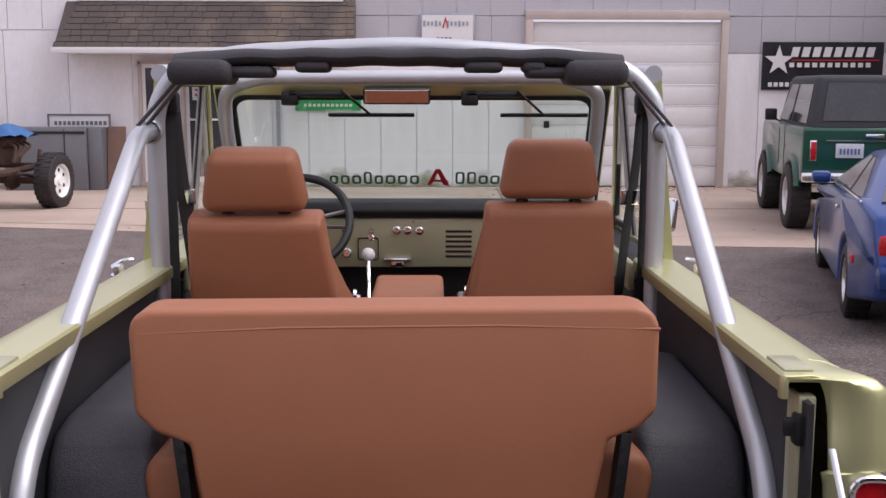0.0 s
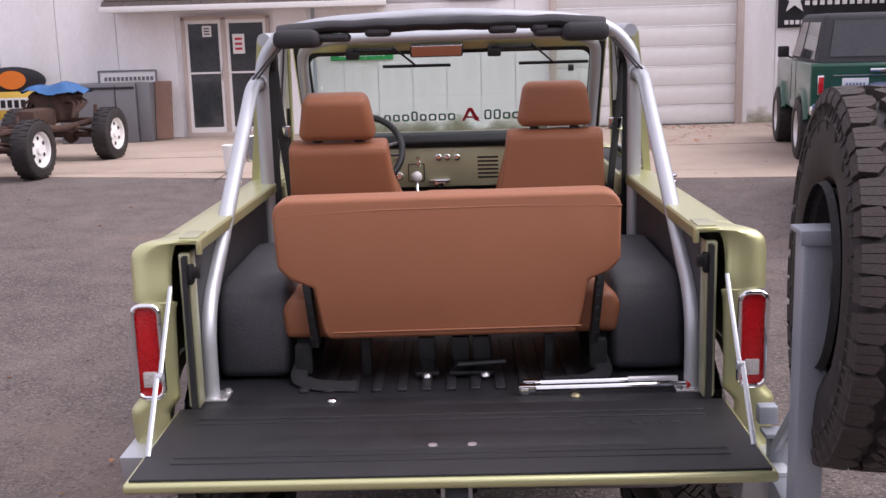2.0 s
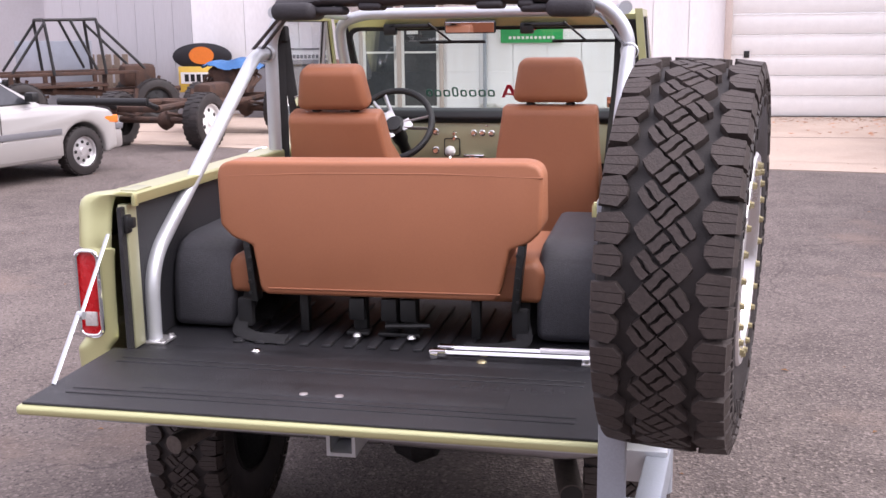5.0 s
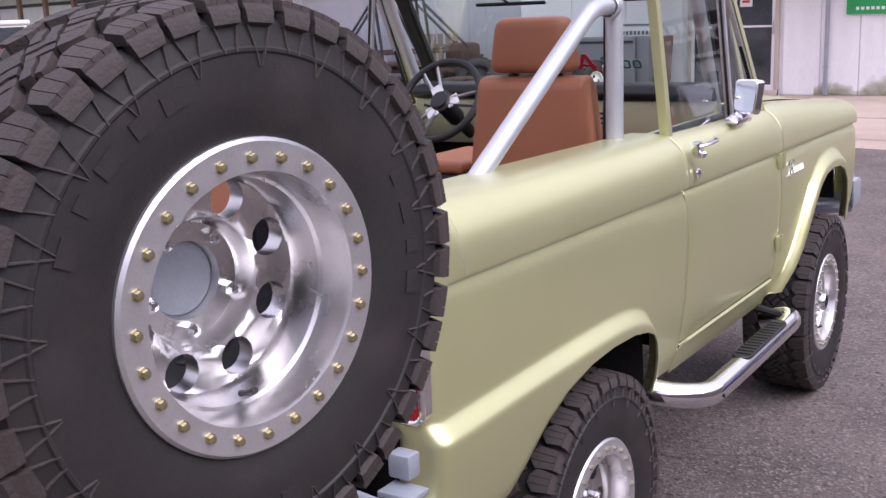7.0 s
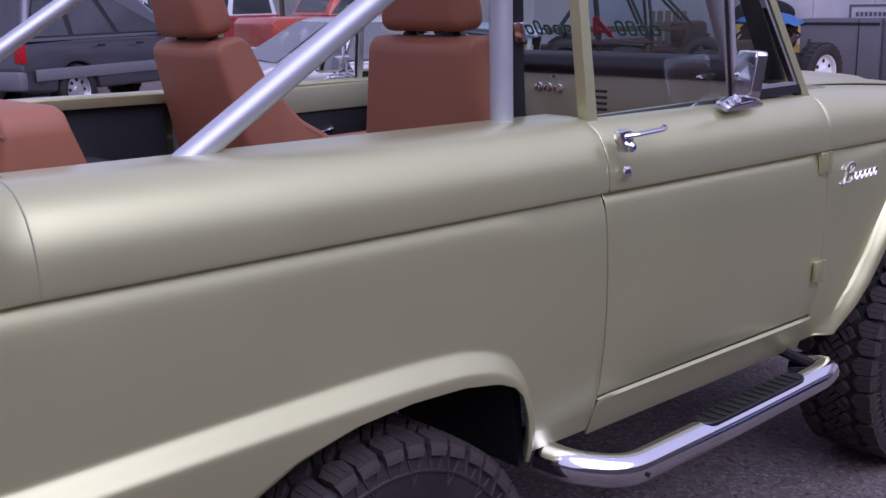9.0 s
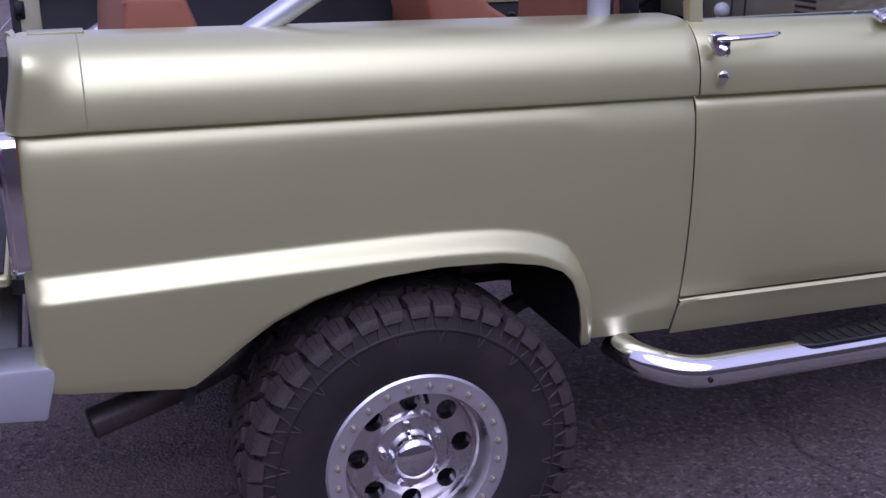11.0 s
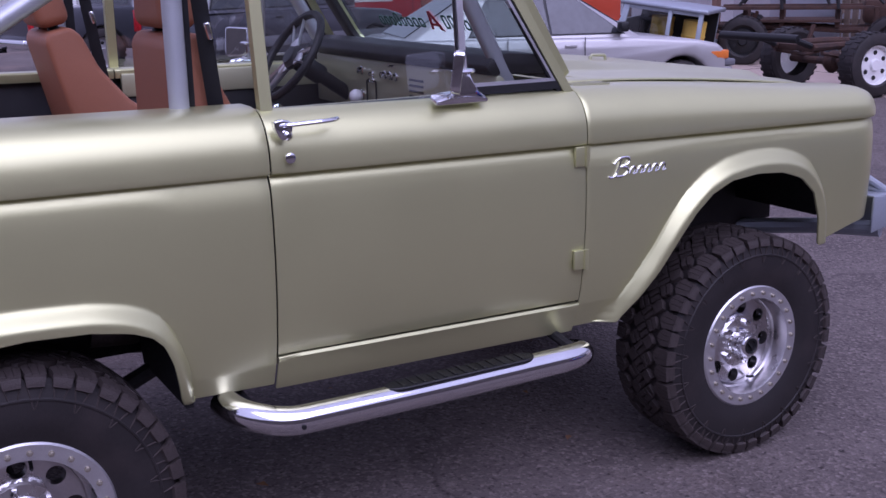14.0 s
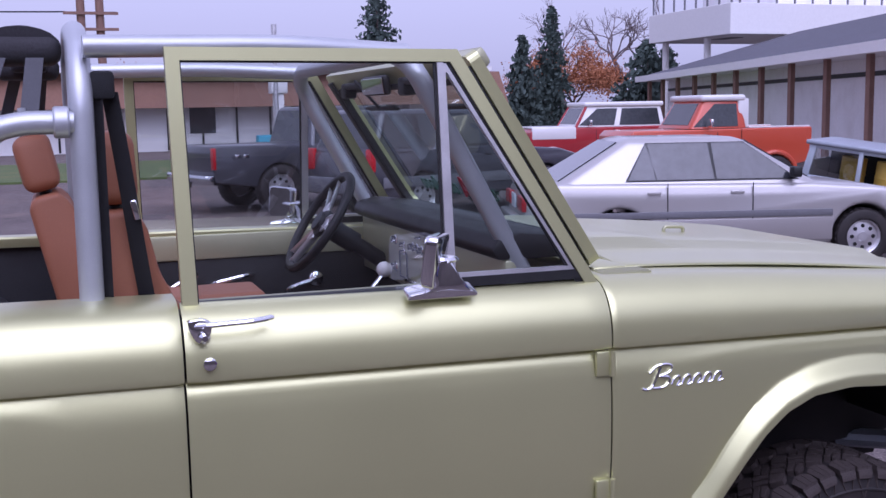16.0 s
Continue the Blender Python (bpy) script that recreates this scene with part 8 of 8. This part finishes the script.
# ---------------------------------------------------------------- bare rolling chassis
def chassis(label, m, cage, engine, rim):
    t = thing("rolling_chassis", (0, 0, 0), label, "chassis", "bare chassis in the yard")
    bm = B()
    for s in (1, -1):
        sweep(bm, fillet([(s * 0.38, -0.6, 0.62), (s * 0.38, 0.4, 0.64), (s * 0.36, 1.6, 0.56), (s * 0.36, 2.9, 0.60)], 0.2), 0.05, 8)
    for y in (-0.5, 0.6, 1.3, 2.7):
        box(bm, (0, y, 0.60), (0.72, 0.08, 0.08), 0.01)
    part("frame", bm, M_RUST, t)
    bm = B()
    if engine:
        sweep(bm, [(-1.05, -0.93, 0.73), (-0.35, -0.86, 0.73), (0.35, -0.79, 0.73)], 0.055, 12)
        for s in (1, -1):
            sweep(bm, [(s * 0.36, -0.58, 0.63), (s * 0.34, -0.80, 0.71)], 0.04, 8)
    else:
        sweep(bm, [(-0.85, -0.72, 0.60), (0.85, -0.72, 0.60)], 0.055, 12)
    part("bumper_tube", bm, M_BLACK, t)
    for y in (0.0, 2.337):
        bm = B()
        sweep(bm, [(-0.70, y, 0.40), (0.70, y, 0.40)], 0.05, 10)
        lathe(bm, [(0, -0.1), (0.11, -0.08), (0.15, 0), (0.11, 0.08), (0, 0.1)], 16, Matrix.Translation((0.1, y, 0.40)))
        for s in (1, -1):
            sweep(bm, [(s * 0.45, y - 0.5, 0.55), (s * 0.46, y, 0.46), (s * 0.45, y + 0.5, 0.55)], 0.03, 6)
            sweep(bm, [(s * 0.5, y, 0.42), (s * 0.48, y + 0.15, 0.85)], 0.03, 8)
        part("axle", bm, M_RUST, t)
        for s in (1, -1):
            car_wheel(t, s * 0.76, y, 0.41, 0.28, s > 0, rim, 6)
    if engine:
        bm = B()
        box(bm, (0, 2.15, 0.86), (0.44, 0.62, 0.42), 0.05)
        for s in (1, -1):
            box(bm, (s * 0.22, 2.15, 1.02), (0.20, 0.56, 0.16), 0.04, 2, Matrix.Rotation(radians(s * 35), 4, "Y"))
            for i in range(4):
                sweep(bm, fillet([(s * 0.30, 1.93 + i * 0.14, 0.98), (s * 0.42, 1.93 + i * 0.14, 0.92), (s * 0.40, 1.85, 0.70)], 0.06), 0.022, 8)
        box(bm, (0, 1.5, 0.72), (0.34, 0.7, 0.30), 0.08)
        lathe(bm, [(0.14, 0), (0.16, 0.05), (0.10, 0.08), (0, 0.08)], 18, Matrix.Translation((0.05, 2.50, 0.85)) @ Matrix.Rotation(radians(90), 4, "Z"))
        part("engine", bm, M_RUST, t, "rusty bare engine")
        bm = B()
        gs = bmesh.ops.create_grid(bm, x_segments=18, y_segments=16, size=0.5)["verts"]
        rt = random.Random(8)
        for v in gs:
            x, y = v.co.x, v.co.y
            edge = max(abs(x), abs(y)) * 2
            v.co = Vector((0.05 + x * 0.86, 2.10 + y * 0.74, 1.19 - 0.10 * smooth01((edge - 0.6) / 0.4) + 0.025 * math.sin(9 * x + 4 * y) + 0.02 * math.sin(13 * y - 5 * x) + rt.uniform(-0.012, 0.012)))
        part("tarpaulin", bm, material("blue_tarpaulin", (0.03, 0.12, 0.30), 0.5, 0, 0.25, 6, 60, 0.5, 30), t, "blue tarpaulin over the engine")
    if cage:
        for y in (0.5, 1.4):
            bm = B()
            sweep(bm, fillet([(-0.62, y + 0.1, 0.92), (-0.56, y, 1.90), (0.56, y, 1.90), (0.62, y + 0.1, 0.92)], 0.14), 0.028, 10)
            part("cage_hoop", bm, M_BLACK, t, "black tube hoop")
        for s in (1, -1):
            for p, q in (((s * 0.55, 0.5, 1.89), (s * 0.55, 1.4, 1.89)), ((s * 0.56, 0.5, 1.83), (s * 0.60, -0.10, 0.98)), ((s * 0.56, 1.4, 1.83), (s * 0.60, 2.2, 1.0)), ((s * 0.56, 0.95, 1.88), (s * 0.60, 1.35, 1.0)), ((s * 0.55, 0.5, 1.89), (-s * 0.55, 1.4, 1.89))):
                bm = B()
                sweep(bm, [p, q], 0.026, 10)
                part("cage_bar", bm, M_BLACK, t)
        bm = B()
        for s in (1, -1):
            for y in (0.0, 0.6, 1.5, 2.1):
                box(bm, (s * 0.42, y, 0.78), (0.08, 0.08, 0.34), 0.01)
            box(bm, (s * 0.55, 0.8, 0.94), (0.12, 2.5, 0.06), 0.012)
        part("body_mount", bm, M_RUST, t)
        bm = B()
        box(bm, (0, 0.9, 0.72), (1.1, 1.3, 0.05), 0.01)
        box(bm, (0, 2.2, 0.86), (0.5, 0.6, 0.4), 0.08)
        part("floor_pan", bm, M_RUST, t)
    t.matrix_basis = m
    return t


chassis("rusty rolling chassis with engine under a blue tarpaulin", yaw(-6.60, 11.38, 8), False, True, M_WHITE)
chassis("rusty rolling chassis with a black tube cage", yaw(-10.75, 14.1, 49), True, False, M_BLACK)

# ---------------------------------------------------------------- across the road
M_BROWN_FASCIA = material("brown_fascia", (0.20, 0.105, 0.07), 0.8, 0, 0.15, 0.6, 8)
st = thing("roadside_shop", (-50, 7, 0), "low white roadside shop with a brown mansard roof", "building")
bm = B()
box(bm, (-52, 8.0, 1.15), (6, 26, 2.3))
part("wall", bm, M_WHITE, st, smooth=False)
bm = B()
prism(bm, [(-48.2, 2.0), (-47.6, 2.0), (-48.8, 3.6), (-52, 3.6), (-52, 2.0)], -6, 22, "y")
part("roof", bm, M_BROWN_FASCIA, st, smooth=False)
bm = B()
box(bm, (-50.4, 8, 3.72), (5, 26.5, 0.22))
part("coping", bm, M_WHITE, st, smooth=False)
for i in range(16):
    bm = B()
    box(bm, (-48.98, -4.2 + i * 1.6, 1.15), (0.06, 0.10, 2.2))
    part("mullion", bm, M_BLACK, st, smooth=False)
for i in range(5):
    bm = B()
    box(bm, (-48.99, -2.6 + i * 4.8, 1.4), (0.04, 1.2, 1.2))
    part("window", bm, M_GLASS_DARK, st, smooth=False)
bm = B()
box(bm, (-42.75, 9.4, 1.3), (0.5, 0.4, 2.6), 0.02)
box(bm, (-42.75, 9.4, 2.75), (0.7, 0.7, 0.5), 0.04)
single("pylon_sign", bm, M_WHITE, "white pylon beside the road", "pylon")
bm = B()
box(bm, (-41.5, 8.6, 0.4), (0.7, 0.75, 0.8), 0.05)
single("vending_box", bm, material("cyan_box", (0.05, 0.33, 0.45), 0.5), "bright blue box beside the shop", "box")
pole = thing("utility_pole", (-30, 1.45, 0), "wooden utility pole with cross arms and wires", "utility pole")
bm = B()
for dy in (0.0, 0.52):
    bm = B()
    sweep(bm, [(-30, 1.33 + dy, 0), (-30, 1.33 + dy, 8.0)], [0.13, 0.11], 10)
    part("pole", bm, M_WOOD_POST, pole)
for z in (4.15, 4.6):
    bm = B()
    box(bm, (-29.86, 1.6, z), (0.08, 1.5, 0.08))
    part("cross_arm", bm, M_WOOD_POST, pole, smooth=False)
bm = B()
for dy in (-0.8, 0.8):
    sweep(bm, [(-29.86, 1.6 + dy * 0.85, 4.64), (-31, -30, 4.3), (-32, -60, 4.8)], 0.012, 5)
part("wire", bm, M_BLACK, pole)
bm = B()
sweep(bm, [(-30, 6.85, 0), (-30, 6.85, 4.1)], 0.07, 10)
sweep(bm, [(-30, 6.85, 4.1), (-30, 6.85, 4.35)], 0.085, 10)
single("steel_post", bm, M_RING, "tall pale steel post beside the road", "post")


# ---------------------------------------------------------------- trees
M_BARK = material("bark", (0.10, 0.08, 0.07), 0.9, 0, 0.3, 4, 40, 0.5, 60)
M_SPRUCE = material("spruce_needles", (0.065, 0.092, 0.080), 0.85, 0, 0.4, 1.2, 20, island=0.8)
M_AUTUMN = material("autumn_leaves", (0.40, 0.16, 0.07), 0.8, 0, 0.4, 1.0, 12, island=0.9)
M_TWIG = material("bare_twigs", (0.17, 0.13, 0.13), 0.9, 0, 0.2, 2, 20)


def leaf_quad(bm, p, s, rnd, droop=0.0):
    d = Vector((rnd.gauss(0, 1), rnd.gauss(0, 1), rnd.gauss(0, 1) - droop)).normalized()
    e = d.orthogonal().normalized()
    vs = [bm.verts.new(p + d * s), bm.verts.new(p + e * s * 0.5), bm.verts.new(p - d * s), bm.verts.new(p - e * s * 0.5)]
    bm.faces.new(vs)


def spruce(x, y, h, r, seed, base=0.0):
    rnd = random.Random(seed)
    t = thing("spruce_tree", (x, y, 0), "dark green spruce with drooping boughs", "tree", "spruces")
    bm = B()
    sweep(bm, [(x, y, base), (x, y, base + h * 0.5), (x + 0.1, y, base + h)], [0.025 * h, 0.015 * h, 0.02], 8)
    part("trunk", bm, M_BARK, t)
    bm = B()
    z = 0.10 * h
    while z < h * 0.985:
        f = 1 - z / h
        reach = r * (f ** 0.85) + 0.08
        for k in range(int(7 + 6 * f)):
            a = rnd.uniform(0, 6.283)
            L = reach * rnd.uniform(0.65, 1.12)
            n = max(3, int(L / 0.20))
            for q in range(n):
                u = (q + 0.6) / n
                p = Vector((x + math.cos(a) * L * u, y + math.sin(a) * L * u, base + z + 0.10 * L * u - 0.30 * L * u * u + rnd.uniform(-0.06, 0.06)))
                for j in range(3):
                    leaf_quad(bm, p + Vector((rnd.gauss(0, 0.09), rnd.gauss(0, 0.09), rnd.gauss(0, 0.06))), rnd.uniform(0.10, 0.22), rnd, 0.8)
        z += 0.028 * h + 0.05
    part("crown", bm, M_SPRUCE, t, smooth=False)


def branchy(bm, p, d, L, r, depth, rnd, tips):
    q = p + d * L
    mid = (p + q) / 2 + Vector((rnd.gauss(0, 1), rnd.gauss(0, 1), rnd.gauss(0, 1))) * L * 0.06
    sweep(bm, [p, mid, q], [r, r * 0.8, r * 0.6], 5 if depth > 2 else 4)
    if depth == 0:
        tips.append(q)
        return
    for i in range(3 if depth > 1 else 4):
        dd = (d + Vector((rnd.gauss(0, 0.55), rnd.gauss(0, 0.55), rnd.gauss(0.12, 0.35)))).normalized()
        branchy(bm, q - d * L * rnd.uniform(0, 0.35), dd, L * rnd.uniform(0.6, 0.82), r * 0.55, depth - 1, rnd, tips)


def broadleaf(x, y, h, seed, leaves, label, mat):
    rnd = random.Random(seed)
    t = thing("broadleaf_tree", (x, y, 0), label, "tree", "broadleaf trees")
    bm = B()
    tips = []
    branchy(bm, Vector((x, y, 0)), Vector((0, 0, 1)), h * 0.30, h * 0.022, 5 if not leaves else 4, rnd, tips)
    part("trunk", bm, M_TWIG if not leaves else M_BARK, t)
    if leaves:
        bm = B()
        for p in tips:
            for i in range(leaves):
                leaf_quad(bm, p + Vector((rnd.gauss(0, 0.45), rnd.gauss(0, 0.45), rnd.gauss(0, 0.4))), rnd.uniform(0.05, 0.11), rnd)
        part("crown", bm, mat, t, smooth=False)


spruce(-61.3, 19.2, 9.6, 3.5, 1)
spruce(-58, 29.3, 7.9, 2.0, 2)
spruce(-57, 26.9, 6.0, 1.9, 3)
spruce(-50, 31.3, 5.4, 3.6, 4)
spruce(-53, 34.4, 5.0, 3.4, 5)
broadleaf(-61, 32.3, 7.0, 6, 85, "orange autumn tree with thin foliage", M_AUTUMN)
broadleaf(-63, 30.2, 6.0, 12, 75, "orange autumn tree with thin foliage", M_AUTUMN)
broadleaf(-66, 4.5, 5.6, 9, 45, "orange autumn tree with thin foliage", M_AUTUMN)
broadleaf(-70, 41.0, 12.0, 7, 0, "bare grey tree with fine twigs", M_TWIG)
broadleaf(-72, 36.5, 11.0, 8, 0, "bare grey tree with fine twigs", M_TWIG)
broadleaf(-74, 26.0, 8.0, 13, 0, "bare grey tree with fine twigs", M_TWIG)
broadleaf(-72, 13.0, 7.5, 14, 0, "bare grey tree with fine twigs", M_TWIG)
# far hedge line that closes the yard
bm = B()
rnd = random.Random(21)
for i in range(5200):
    a = rnd.uniform(radians(100), radians(275))
    R_ = rnd.uniform(95, 120)
    hgt = 2.2 + 1.6 * math.sin(a * 23) * math.sin(a * 7 + 1)
    leaf_quad(bm, Vector((R_ * math.cos(a), R_ * math.sin(a), abs(rnd.gauss(0, 0.5)) * hgt)), rnd.uniform(0.5, 1.1), rnd)
single("far_trees", bm, M_SPRUCE, "far belt of dark trees along the horizon", "trees", kind="stuff", smooth=False)

# fallen leaves blown against the building and over the yard
bm = B()
rnd = random.Random(5)
for i in range(134):
    if i < 120:
        p = Vector((rnd.uniform(0.6, 4.5), rnd.uniform(13.6, 16.2), 0.03))
    else:
        p = Vector((rnd.uniform(-3, 7), rnd.uniform(-3, 12), 0.012))
    a, r = rnd.uniform(0, 6.28), rnd.uniform(0.03, 0.055) if i < 120 else rnd.uniform(0.018, 0.028)
    vs = [bm.verts.new(p + Vector((r * math.cos(a + k * 1.57) * (1 if k % 2 else 0.6), r * math.sin(a + k * 1.57) * (1 if k % 2 else 0.6), rnd.uniform(0, 0.02)))) for k in range(4)]
    bm.faces.new(vs)
single("fallen_leaves", bm, M_AUTUMN, "dry orange leaves scattered on the ground", "leaves", kind="stuff", smooth=False)
